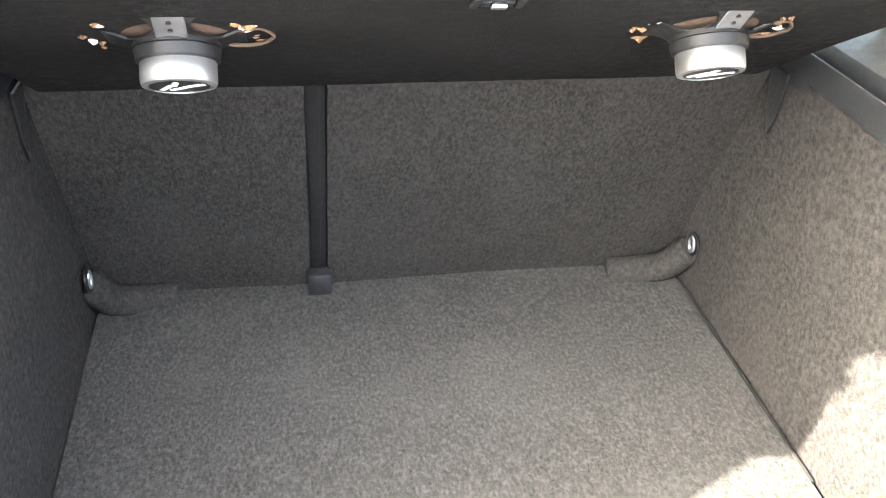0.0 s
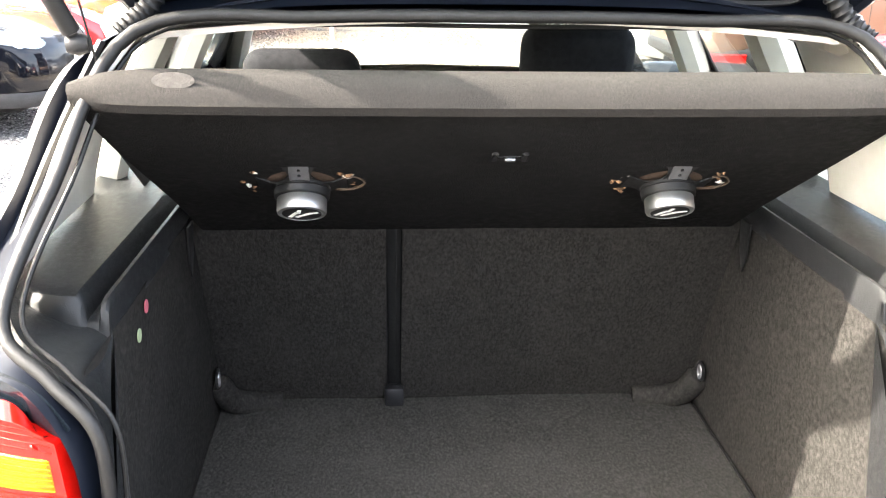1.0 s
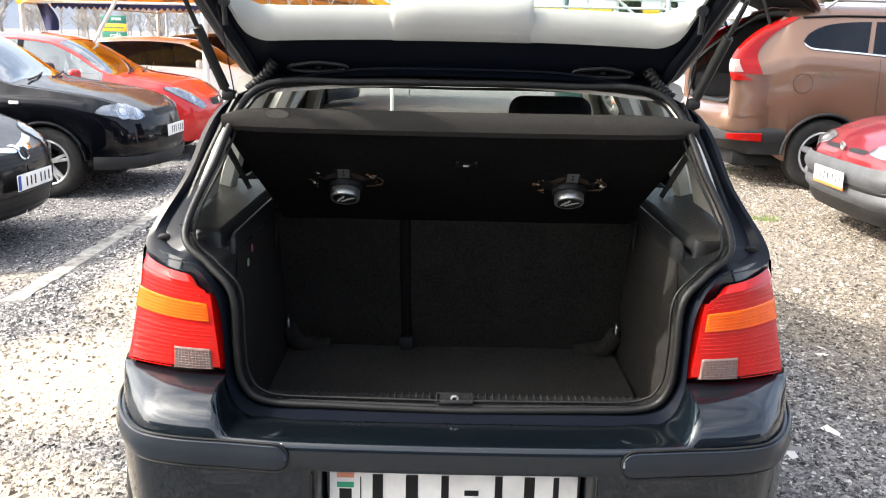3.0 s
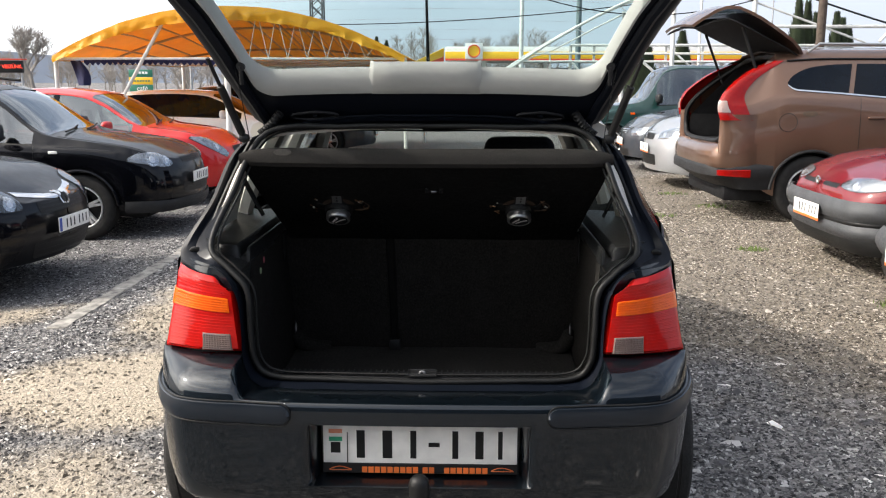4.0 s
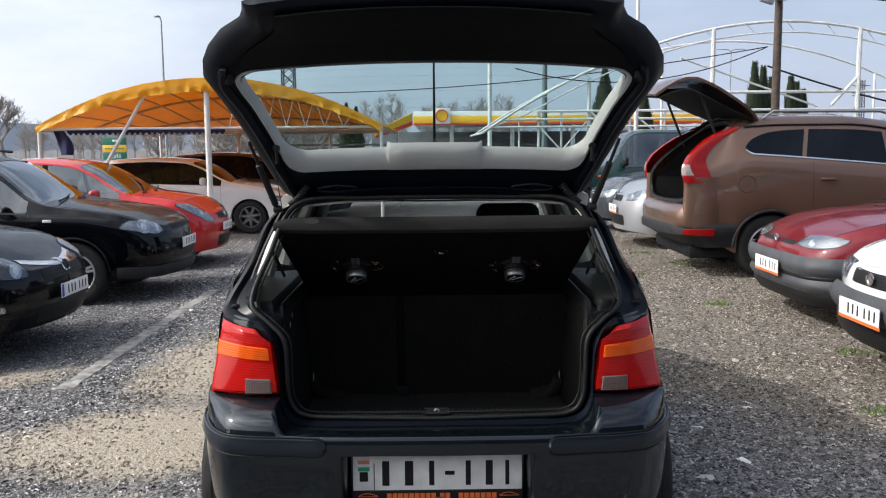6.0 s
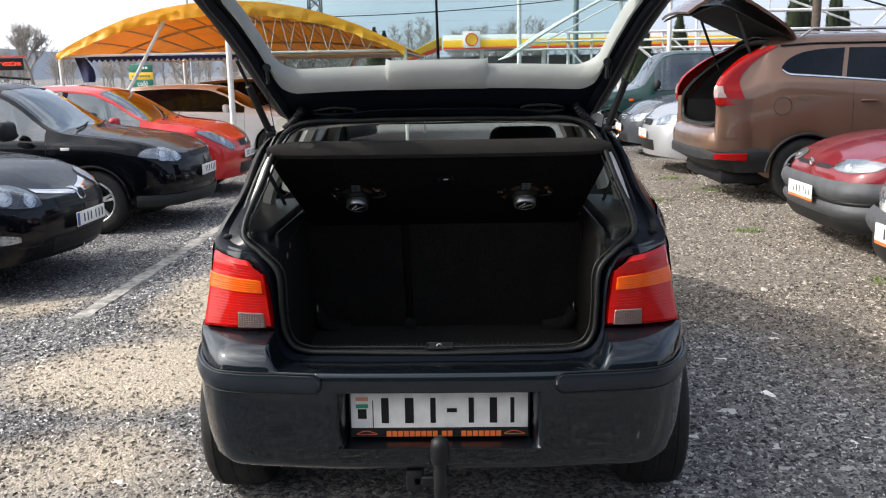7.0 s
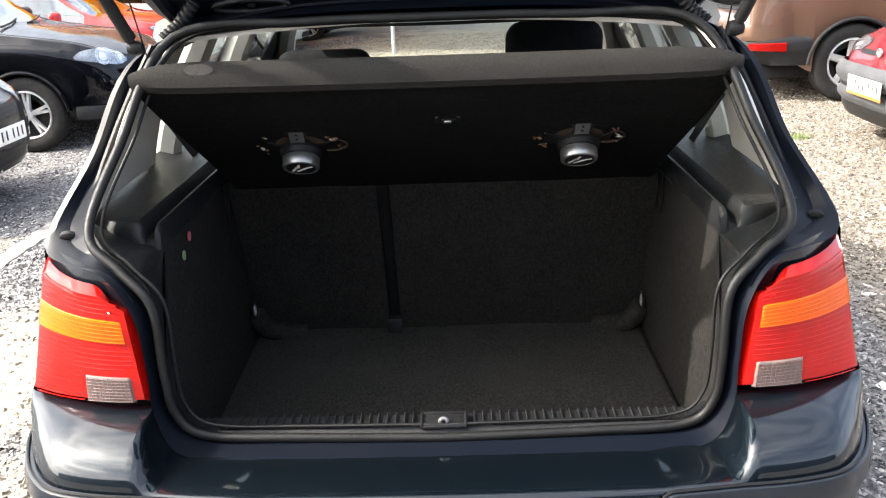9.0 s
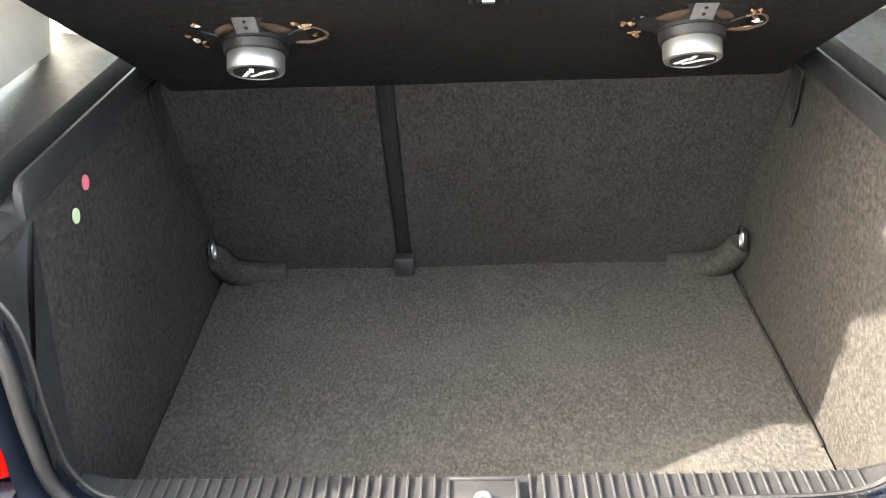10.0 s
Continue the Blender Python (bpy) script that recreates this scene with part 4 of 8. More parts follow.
def tail_lamp(s):
    hold = []
    for j in range(16):
        v = j / 15
        row = []
        for i in range(25):
            u = i / 24
            edge = min(i, 24 - i, j, 15 - j)
            q = lamp_point(u, v, 0.004 if edge else -0.02)
            row.append((s * q.x, q.y, q.z))
        hold.append(row)
    lamp = part("tail_lamp", thick(grid(hold), 0.012), RED_LENS, golf, "red tail lamp with amber band and clear corner", angle=60)
    # ribs of the moulded cover
    for k in range(24):
        v = 0.05 + 0.89 * k / 23
        if 0.52 < v < 0.76:
            continue
        u0 = 0.50 if v < 0.30 else 0.07
        pts = [lamp_point(u0 + (0.93 - u0) * i / 16, v, 0.0048) for i in range(17)]
        part("lens_rib", tube([(s * p.x, p.y + 0.0006, p.z) for p in pts], 0.0010, 5), RED_LENS, lamp)
    amber = lamp_piece(s, lamp, "amber_lens", 0.07, 0.985, 0.535, 0.745, AMBER_LENS, 0.0065, "amber indicator lens")
    for k in range(6):
        v = 0.56 + 0.16 * k / 5
        pts = [lamp_point(0.09 + 0.84 * i / 16, v, 0.0080) for i in range(17)]
        part("lens_rib", tube([(s * p.x, p.y, p.z) for p in pts], 0.0010, 5), AMBER_LENS, amber)
    clear = lamp_piece(s, lamp, "reverse_lens", 0.105, 0.48, 0.035, 0.265, CLEAR_LENS, 0.0075, "clear squared reversing lens")
    for k in range(11):
        u = 0.125 + 0.335 * k / 10
        pts = [lamp_point(u, 0.05 + 0.2 * i / 4, 0.0088) for i in range(5)]
        part("lens_rib", tube([(s * p.x, p.y, p.z) for p in pts], 0.0007, 4), CLEAR_LENS, clear)
    for k in range(8):
        v = 0.058 + 0.185 * k / 7
        pts = [lamp_point(0.12 + 0.345 * i / 6, v, 0.0088) for i in range(7)]
        part("lens_rib", tube([(s * p.x, p.y, p.z) for p in pts], 0.0007, 4), CLEAR_LENS, clear)


both(tail_lamp)


def lamp_gap(s):
    """The dark panel behind and above the lamp."""
    a = spline([(0.705, 0.262, 0.985), (0.62, 0.175, 0.985), (0.548, 0.135, 0.970), (0.506, 0.115, 0.93)], 16)
    b = spline([(0.712, 0.262, 0.955), (0.63, 0.165, 0.945), (0.57, 0.14, 0.930), (0.535, 0.125, 0.905)], 16)
    part("lamp_panel", grid([[(s * p.x, p.y + 0.004, p.z) for p in a], [(s * p.x, p.y + 0.008, p.z) for p in b]]), NAVY, golf)
    rows = [[(s * q.x, q.y + 0.025, q.z) for q in [lamp_point(u / 8, v / 6) for u in range(9)]] for v in range(7)]
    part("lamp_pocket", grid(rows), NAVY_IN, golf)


both(lamp_gap)

# boot interior
FLOOR_Z = 0.490
fl = []
for y in np.linspace(0.185, 0.985, 17):
    fl.append([(x, y, FLOOR_Z - 0.008 + 0.02 * (y - 0.2) + 0.003 * noise.noise((x * 5, y * 5, 0))) for x in np.linspace(-0.512, 0.512, 23)])
part("boot_floor", thick(grid(fl), 0.02), LIT_FLOOR_CARPET, golf, "grey speckled boot carpet")


def boot_side(s):
    ys = np.linspace(0.20, 0.99, 18)
    rows = []
    for y in ys:
        row = []
        for f in np.linspace(0, 1, 10):
            z = FLOOR_Z - 0.006 + 0.02 * (y - 0.2) + (0.965 - FLOOR_Z) * f
            x = 0.513 + 0.004 * noise.noise((y * 6, z * 6, s))
            row.append((s * x, y, z))
        rows.append(row)
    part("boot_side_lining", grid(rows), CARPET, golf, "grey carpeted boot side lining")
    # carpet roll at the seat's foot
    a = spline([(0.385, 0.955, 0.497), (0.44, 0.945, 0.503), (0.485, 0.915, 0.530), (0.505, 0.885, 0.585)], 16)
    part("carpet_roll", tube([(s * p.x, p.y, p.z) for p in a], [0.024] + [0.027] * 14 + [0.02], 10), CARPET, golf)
    crease = [(s * 0.506, 0.42 + 0.48 * i / 12, FLOOR_Z + 0.001 + 0.02 * (0.22 + 0.48 * i / 12)) for i in range(13)]
    if s > 0:
        part("carpet_gap", tube(crease, 0.0028, 6), PLATE_BLACK, golf)
    # lashing ring
    ringp = [(s * (0.500), 0.872 + 0.008 * math.cos(t), 0.600 + 0.014 * math.sin(t)) for t in [2 * math.pi * i / 18 for i in range(18)]]
    cup = disc_stack([(0.022, 0), (0.022, 0.003), (0.017, 0.005), (0.014, 0.001), (0.002, 0.001)], "x", 18, (s * 0.504, 0.874, 0.60), rot=Matrix.Rotation(math.pi if s > 0 else 0, 4, "Z"))
    lash = part("lashing_eye", cup, PLATE_BLACK, golf, "lashing eye in the side lining")
    part("lashing_ring", tube(ringp, 0.0030, 8, closed=True), STEEL, lash, "bright steel ring")
    # strap hanging from the shelf hinge
    strap = [[(s * (0.503 + 0.004 * k), 0.730, 0.968), (s * (0.503 + 0.004 * k), 0.775, 0.968), (s * (0.506 + 0.003 * k), 0.770, 0.905), (s * (0.507 + 0.002 * k), 0.752, 0.868), (s * (0.506 + 0.003 * k), 0.738, 0.905)] for k in (0, 1)]
    part("hinge_strap", grid(strap, True, False, None, True, True), PLATE_BLACK, golf)
    # plastic ledge that carries the shelf
    prof = [(0.513, 0.955), (0.514, 0.998), (0.518, 1.004), (0.524, 1.003), (0.528, 0.982), (0.544, 0.976), (0.549, 1.004), (0.556, 1.011), (0.575, 1.012), (0.605, 1.012), (0.635, 1.010), (0.668, 1.008), (0.700, 1.02)]
    rows = []
    for y, drop in ((0.300, 1.0), (0.303, 0.55), (0.308, 0.20), (0.316, 0.05), (0.330, 0.0), (0.36, 0.0), (0.6, 0.0), (0.95, 0.0), (1.05, 0.0)):
        rows.append([(s * x, y + 0.035 * smooth01((x - 0.575) / 0.085) * (1 - smooth01((y - 0.315) / 0.3)), z - drop * (z - 0.944)) for x, z in prof])
    part("shelf_ledge", thick(grid(rows), 0.006), LEDGE_PLASTIC, golf, "dark plastic side ledge")
    # its end that curls down to the sill
    cols = []
    top_line = spline([(0.513, 0.312, 0.958), (0.532, 0.311, 0.966), (0.558, 0.311, 0.972), (0.590, 0.318, 0.980), (0.625, 0.338, 0.990), (0.668, 0.352, 1.004)], 14)
    bot_line = spline([(0.478, 0.150, 0.80), (0.484, 0.150, 0.900), (0.500, 0.160, 0.945), (0.540, 0.172, 0.978), (0.585, 0.200, 1.010), (0.600, 0.225, 1.045)], 14)
    for a, b in zip(top_line, bot_line):
        mid = (a + b) / 2 + Vector((0.002, -0.006, 0.008))
        cols.append([(s * q.x, q.y, q.z) for q in spline([a, a + (mid - a) * 0.35 + Vector((0, -0.006, 0.004)), mid, b], 9)])
    part("ledge_end", thick(grid(cols), 0.005), LEDGE_PLASTIC, golf, "dark moulded trim end")
    side = [[(s * 0.478, 0.150, 0.80), (s * 0.470, 0.135, 0.74), (s * 0.46, 0.135, 0.70)], [(s * 0.513, 0.315, 0.955), (s * 0.505, 0.25, 0.72), (s * 0.498, 0.22, 0.60)]]
    part("lining_edge", grid(side), LEDGE_PLASTIC, golf)
    # pale rear pillar trim
    seal_side = spline([(0.598, 0.215, 1.035), (0.572, 0.285, 1.13), (0.532, 0.345, 1.24), (0.470, 0.405, 1.330)], 14)
    win_side = spline([(0.684, 0.80, 1.012), (0.664, 0.80, 1.09), (0.628, 0.80, 1.19), (0.566, 0.80, 1.305)], 14)
    rows = []
    for a, b in zip(seal_side, win_side):
        rows.append([(s * q.x, q.y, q.z) for q in spline([a, a + (b - a) * 0.12 + Vector((0.016, 0, 0)), a + (b - a) * 0.5 + Vector((0.02, 0, 0)), b], 9)])
    part("pillar_trim", thick(grid(rows), 0.004), PALE_TRIM, golf, "pale grey rear pillar trim")
    # seat belt beside the window
    part("seat_belt", thick(grid([[(s * 0.655, 0.70, 1.20), (s * 0.60, 0.86, 1.0)], [(s * 0.650, 0.735, 1.21), (s * 0.60, 0.905, 1.0)]]), 0.0015), PLATE_BLACK, golf, "black seat belt")


both(boot_side)


def inner_sides(s):
    """Inner skin of the cabin behind the lining, rear doors and wheel housings."""
    rows = [[(s * 0.70, 0.99, 0.32), (s * 0.72, 0.99, 0.95)], [(s * 0.76, 1.2, 0.32), (s * 0.76, 1.2, 0.955)], [(s * 0.77, 2.9, 0.32), (s * 0.77, 2.9, 0.93)]]
    part("door_lining", thick(grid(rows), 0.012), INTERIOR, golf)
    part("wheel_housing", box((0.18, 0.80, 0.42), (s * 0.62, 0.68, 0.76), 0.03), INTERIOR, golf)


both(inner_sides)
for x, y, z, mat, lb in ((-0.5085, 0.405, 0.912, STICK_GREEN, "pale green round sticker"), (-0.5085, 0.452, 0.937, STICK_RED, "pink round sticker")):
    part("sticker", disc_stack([(0.0100, 0), (0.0100, 0.0012), (0.002, 0.0013)], "x", 20, (x, y, z)), mat, golf, lb)


# seat backs, carpeted on the boot side
def seat_back(x0, x1, name):
    rows = []
    for f in np.linspace(0, 1, 12):
        z = 0.488 + 0.49 * f
        y = 0.972 - 0.40 * (z - 0.498)
        row = []
        for g in np.linspace(0, 1, 14):
            x = x0 + (x1 - x0) * g
            row.append((x, y + 0.004 * noise.noise((x * 5, z * 5, 2)), z))
        rows.append(row)
    bm = grid(rows)
    bmesh.ops.recalc_face_normals(bm, faces=bm.faces)
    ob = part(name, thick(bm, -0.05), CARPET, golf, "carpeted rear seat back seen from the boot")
    return ob


seat_back(-0.512, -0.159, "rear_seat_back")
seat_back(-0.128, 0.512, "rear_seat_back")
slot = [[(-0.166, 1.008, 0.498), (-0.120, 1.008, 0.498)], [(-0.166, 1.008 - 0.40 * 0.47, 0.968), (-0.120, 1.008 - 0.40 * 0.47, 0.968)]]
part("seat_gap", thick(grid(slot), 0.02), INTERIOR, golf)
belt = [[(-0.156 + 0.002 * math.sin(5 * f), 0.984 - 0.40 * (0.47 * f), 0.502 + 0.466 * f), (-0.140, 0.978 - 0.40 * 0.47 * f, 0.502 + 0.466 * f), (-0.131, 0.982 - 0.40 * (0.47 * f), 0.502 + 0.466 * f)] for f in np.linspace(0, 1, 10)]
part("centre_belt", thick(grid(belt), 0.0015), PLATE_BLACK, golf, "black webbing between the seat backs")
part("belt_foot", box((0.042, 0.03, 0.045), (-0.143, 0.950, 0.515), 0.006), BLACK_PLASTIC, golf)

# raised parcel shelf
SH_A, SH_B = Vector((0, 0.350, 1.262)), Vector((0, 0.805, 0.958))
sh_dir = (SH_B - SH_A).normalized()
sh_nrm = Vector((0, -sh_dir.z, sh_dir.y)) * (1 if sh_dir.y > 0 else -1)
sh_len = (SH_B - SH_A).length


def shelf_pt(x, d, h):
    """x across, d from the rear lip towards the hinge, h above the board."""
    q = SH_A + sh_dir * d + sh_nrm * h
    return Vector((x, q.y, q.z))


def shelf_half(d):
    return 0.538 - 0.045 * smooth01(d / sh_len)


shelf = None
rows = []
for d in np.linspace(0, sh_len, 12):
    w = shelf_half(d)
    rows.append([shelf_pt(x * w, d, -0.004) for x in np.linspace(-1, 1, 21)])
shelf = part("parcel_shelf", thick(grid(rows), 0.014), SHELF_UNDER, golf, "raised black parcel shelf with two loudspeakers under it")
rows = []
prof = [(0.016, -0.008), (0.004, -0.026), (-0.012, -0.022), (-0.021, -0.006), (-0.022, 0.012), (-0.014, 0.028), (0.002, 0.036), (0.03, 0.026), (0.20, 0.014), (0.50, 0.014)]
for x in np.linspace(-1, 1, 41):
    w = 0.545
    e = 1 - abs(x) ** 14 * 0.55
    sag = -0.006 * (1 - x * x)
    rows.append([shelf_pt(x * (w - 0.04 * smooth01(max(d, 0) / 0.5)), d + 0.02 * (1 - e) - sag, h * e) for d, h in prof])
part("shelf_felt", thick(grid(rows, False, False, None, False, False), 0.003), SHELF_FELT, shelf, "grey felt shelf covering with rounded lip")
part("worn_patch", disc_stack([(0.026, -0.0008), (0.026, 0.0006), (0.003, 0.0008)], "y", 20, shelf_pt(-0.415, -0.0228, 0.006), rot=Matrix.Diagonal((1.0, 1.0, 0.38, 1))), simple("worn_felt", (0.046, 0.042, 0.038), 0.95, 0, 0.3, 90, 0.4, 400), shelf)
hinge_rail = tube([shelf_pt(x, sh_len + 0.006, -0.006) for x in np.linspace(-0.49, 0.49, 10)], 0.009, 8)
part("shelf_hinge", hinge_rail, PLATE_BLACK, shelf)
random.seed(8)
for i in range(9):
    x = random.uniform(-0.5, 0.5)
    part("lint", box((0.0022, 0.0012, 0.0016), shelf_pt(x, 0.002, -0.0185), 0, rot=Matrix.Rotation(random.random(), 4, "Z")), WHITE_PLATE, shelf, smooth=False)


def basis(x, d, h=0.0):
    """A frame on the underside: z points down out of the board."""
    m = Matrix.Identity(4)
    for c, v in enumerate((Vector((1, 0, 0)), sh_dir, -sh_nrm)):
        m.col[c][:3] = v
    m.col[3][:3] = shelf_pt(x, d, h)
    return m


def speaker(x, turn):
    m = basis(x, 0.284, -0.012) @ Matrix.Diagonal((0.84, 0.84, 0.88, 1))
    spin = m @ Matrix.Rotation(turn, 4, "Z")
    # ragged hole in the board with its torn edge
    hole = disc_stack([(0.094, 0.0), (0.094, 0.0025), (0.02, 0.0025)], "z", 30)
    for v in hole.verts:
        r = 1 + 0.06 * noise.noise((v.co.x * 40, v.co.y * 40, x))
        v.co.x *= r
        v.co.y *= r * 0.82
    bmesh.ops.transform(hole, matrix=m, verts=hole.verts)
    body = part("loudspeaker", hole, INTERIOR, shelf, "bare loudspeaker with bright magnet can")
    cone = disc_stack([(0.082, 0.003), (0.075, 0.005), (0.035, 0.012), (0.030, 0.012)], "z", 30)
    bmesh.ops.transform(cone, matrix=m, verts=cone.verts)
    part("cone", cone, PAPER_CONE, body, "brown paper cone")
    basket = bmesh.new()
    for q in range(4):
        a = math.pi / 2 * q + math.pi / 4 * 0
        c, s_ = math.cos(a), math.sin(a)
        rows = []
        for r, h, w in ((0.086, 0.006, 0.034), (0.072, 0.009, 0.024), (0.056, 0.014, 0.020), (0.042, 0.018, 0.030)):
            rows.append([Vector((c * r - s_ * w, s_ * r + c * w, h)), Vector((c * r + s_ * w, s_ * r - c * w, h))])
        arm = thick(grid(rows), 0.003)
        join(basket, arm)
    disc_stack([(0.052, 0.016), (0.052, 0.022), (0.01, 0.022)], "z", 30, bm=basket)
    bmesh.ops.transform(basket, matrix=spin, verts=basket.verts)
    part("basket", basket, PLATE_BLACK, body, "dark pressed steel basket")
    lug = box((0.036, 0.046, 0.003), (0, -0.066, 0.012), 0.001, 1, rot=Matrix.Rotation(0.35, 4, "X"))
    bmesh.ops.transform(lug, matrix=spin, verts=lug.verts)
    lug_ob = part("basket_lug", lug, DULL_STEEL, body, "grey pressed lug with two holes")
    for hx in (-0.062, -0.075):
        dot = disc_stack([(0.003, 0), (0.003, 0.004)], "z", 10, (0, hx, 0.0115 + (-0.066 - hx) * -0.36))
        bmesh.ops.transform(dot, matrix=spin, verts=dot.verts)
        part("lug_hole", dot, PLATE_BLACK, lug_ob)
    ring = disc_stack([(0.050, 0.021), (0.052, 0.024), (0.050, 0.036), (0.044, 0.038)], "z", 30)
    bmesh.ops.transform(ring, matrix=m, verts=ring.verts)
    part("magnet_ring", ring, PLATE_BLACK, body)
    can = disc_stack([(0.0435, 0.036), (0.0455, 0.039), (0.0455, 0.060), (0.044, 0.064), (0.0385, 0.0655), (0.0385, 0.0635), (0.002, 0.0635)], "z", 36)
    bmesh.ops.transform(can, matrix=m, verts=can.verts)
    part("magnet_can", can, STEEL, body, "bright steel magnet can")
    badge = disc_stack([(0.036, 0.0638), (0.036, 0.0646), (0.002, 0.0646)], "z", 28)
    bmesh.ops.transform(badge, matrix=m, verts=badge.verts)
    part("magnet_label", badge, PLATE_BLACK, body, "black printed label")
    for k, (bx, by, ln, an) in enumerate(((-0.016, 0.004, 0.030, 0.5), (0.004, 0.006, 0.040, 0.9), (0.018, -0.004, 0.026, 1.1), (-0.004, -0.014, 0.020, 0.2))):
        b2 = box((0.007, ln, 0.0008), (bx, by, 0.0651), 0, rot=Matrix.Rotation(an, 4, "Z"))
        bmesh.ops.transform(b2, matrix=spin, verts=b2.verts)
        part("label_mark", b2, WHITE_PLATE, body, smooth=False)
    rnd = random.Random(int(100 * x) + 7)
    for k in range(16):
        sgn = -1 if k % 2 else 1
        a = (0 if sgn > 0 else math.pi) + rnd.uniform(-0.75, 0.75)
        r = rnd.uniform(0.092, 0.112)
        chip = bmesh.new()
        bmesh.ops.create_icosphere(chip, subdivisions=1, radius=1)
        sc = (rnd.uniform(0.004, 0.013), rnd.uniform(0.003, 0.007), rnd.uniform(0.003, 0.009))
        for v in chip.verts:
            v.co = Vector((v.co.x * sc[0], v.co.y * sc[1], v.co.z * sc[2])) * (1 + 0.5 * noise.noise(v.co * 3 + Vector((k, 0, 0))))
        bmesh.ops.transform(chip, matrix=m @ Matrix.Translation((r * math.cos(a), 0.8 * r * math.sin(a), 0.004)) @ Matrix.Rotation(rnd.uniform(0, 3), 4, "Z"), verts=chip.verts)
        part("torn_board_scrap", chip, RUST if k % 3 else PALE_TRIM, body)
    for k, sx in enumerate((-0.115, 0.105)):
        scr = disc_stack([(0.004, 0), (0.004, 0.004), (0.001, 0.006)], "z", 10, (sx, -0.055, 0.0))
        bmesh.ops.transform(scr, matrix=m, verts=scr.verts)
        part("screw", scr, STEEL, body)
    wire = tube([m @ Vector(q) for q in spline([(0.06, 0.02, 0.012), (0.09, 0.015, 0.014), (0.115, -0.005, 0.010), (0.10, -0.03, 0.006), (0.075, -0.035, 0.01)], 18)], 0.0022, 6)
    part("speaker_wire", wire, PAPER_CONE, body)


speaker(-0.288, 0.0)
speaker(0.288, 0.05)
clip = bmesh.new()
for q in ((-0.022, 0, 0.004), (0.022, 0, 0.004)):
    box((0.010, 0.03, 0.012), q, 0.002, 1, clip)
box((0.034, 0.012, 0.007), (0, 0.004, 0.006), 0.002, 1, clip)
bmesh.ops.transform(clip, matrix=basis(0.02, 0.17, -0.012), verts=clip.verts)
part("shelf_clip", clip, BLACK_PLASTIC, shelf, "small black clip with a bright pin")
pin = box((0.016, 0.008, 0.006), (0, 0, 0.011), 0.002)
bmesh.ops.transform(pin, matrix=basis(0.02, 0.17, -0.012), verts=pin.verts)
part("clip_pin", pin, STEEL, shelf)
for s in (-1, 1):
    part("hinge_pin", tube([(s * 0.43, 0.775, 0.966), (s * 0.47, 0.768, 0.972), (s * 0.505, 0.765, 0.985)], 0.006, 8), STEEL, shelf, "steel hinge pin")
    cord = [shelf_pt(s * 0.515, 0.02, 0.03), Vector((s * 0.535, 0.335, 1.48)), Vector((s * 0.55, 0.30, 1.585))]
    part("lift_cord", tube(cord, 0.0016, 5), PLATE_BLACK, shelf)

# front cabin
part("cabin_floor", box((1.5, 2.2, 0.06), (0, 2.0, 0.33), 0.01), INTERIOR, golf)
bench = box((1.05, 0.09, 0.50), (0, 0.975, 0.755), 0.03, 2, rot=Matrix.Rotation(0.38, 4, "X"))
box((1.2, 0.5, 0.16), (0, 1.36, 0.50), 0.04, 2, bench)
part("rear_bench", bench, FABRIC, golf, "dark fabric rear bench")
part("headrest", box((0.26, 0.08, 0.13), (-0.36, 0.985, 1.045), 0.04, 3), FABRIC, golf)
part("headrest", box((0.24, 0.07, 0.08), (0.40, 0.985, 1.03), 0.035, 3), FABRIC, golf)
for x, zt in ((-0.37, 1.07), (0.345, 1.135)):
    sb = box((0.46, 0.13, 0.60), (x, 1.62, 0.74), 0.05, 3, rot=Matrix.Rotation(-0.2, 4, "X").inverted())
    box((0.5, 0.5, 0.15), (x, 1.92, 0.50), 0.05, 3, sb)
    fs = part("front_seat", sb, FABRIC, golf, "dark fabric front seat")
    part("headrest", box((0.30, 0.11, 0.22), (x, 1.555, zt + 0.01), 0.05, 4, rot=Matrix.Rotation(0.15, 4, "X")), FABRIC, fs)
dash = [[(x, 2.52, 0.66), (x, 2.50, 0.90), (x, 2.58, 0.955), (x, 2.95, 0.945)] for x in (-0.74, 0, 0.74)]
part("dashboard", thick(grid(dash), 0.03), INTERIOR, golf)
part("steering_wheel", tube([(-0.37 + 0.18 * math.cos(a), 2.38 - 0.07 * math.sin(a), 0.88 + 0.17 * math.sin(a)) for a in [2 * math.pi * i / 22 for i in range(22)]], 0.014, 8, closed=True), BLACK_PLASTIC, golf)
part("headlining", thick(grid([[(x * w, y, z - 0.025 * x * x) for x in np.linspace(-1, 1, 9)] for y, z, w in ((0.43, 1.352, 0.46), (0.6, 1.368, 0.50), (1.2, 1.40, 0.54), (2.0, 1.385, 0.54), (2.25, 1.35, 0.52))]), 0.008), PALE_TRIM, golf, "pale grey headlining")
part("interior_mirror", box((0.22, 0.03, 0.06), (0, 2.28, 1.27), 0.015, 3), BLACK_PLASTIC, golf)


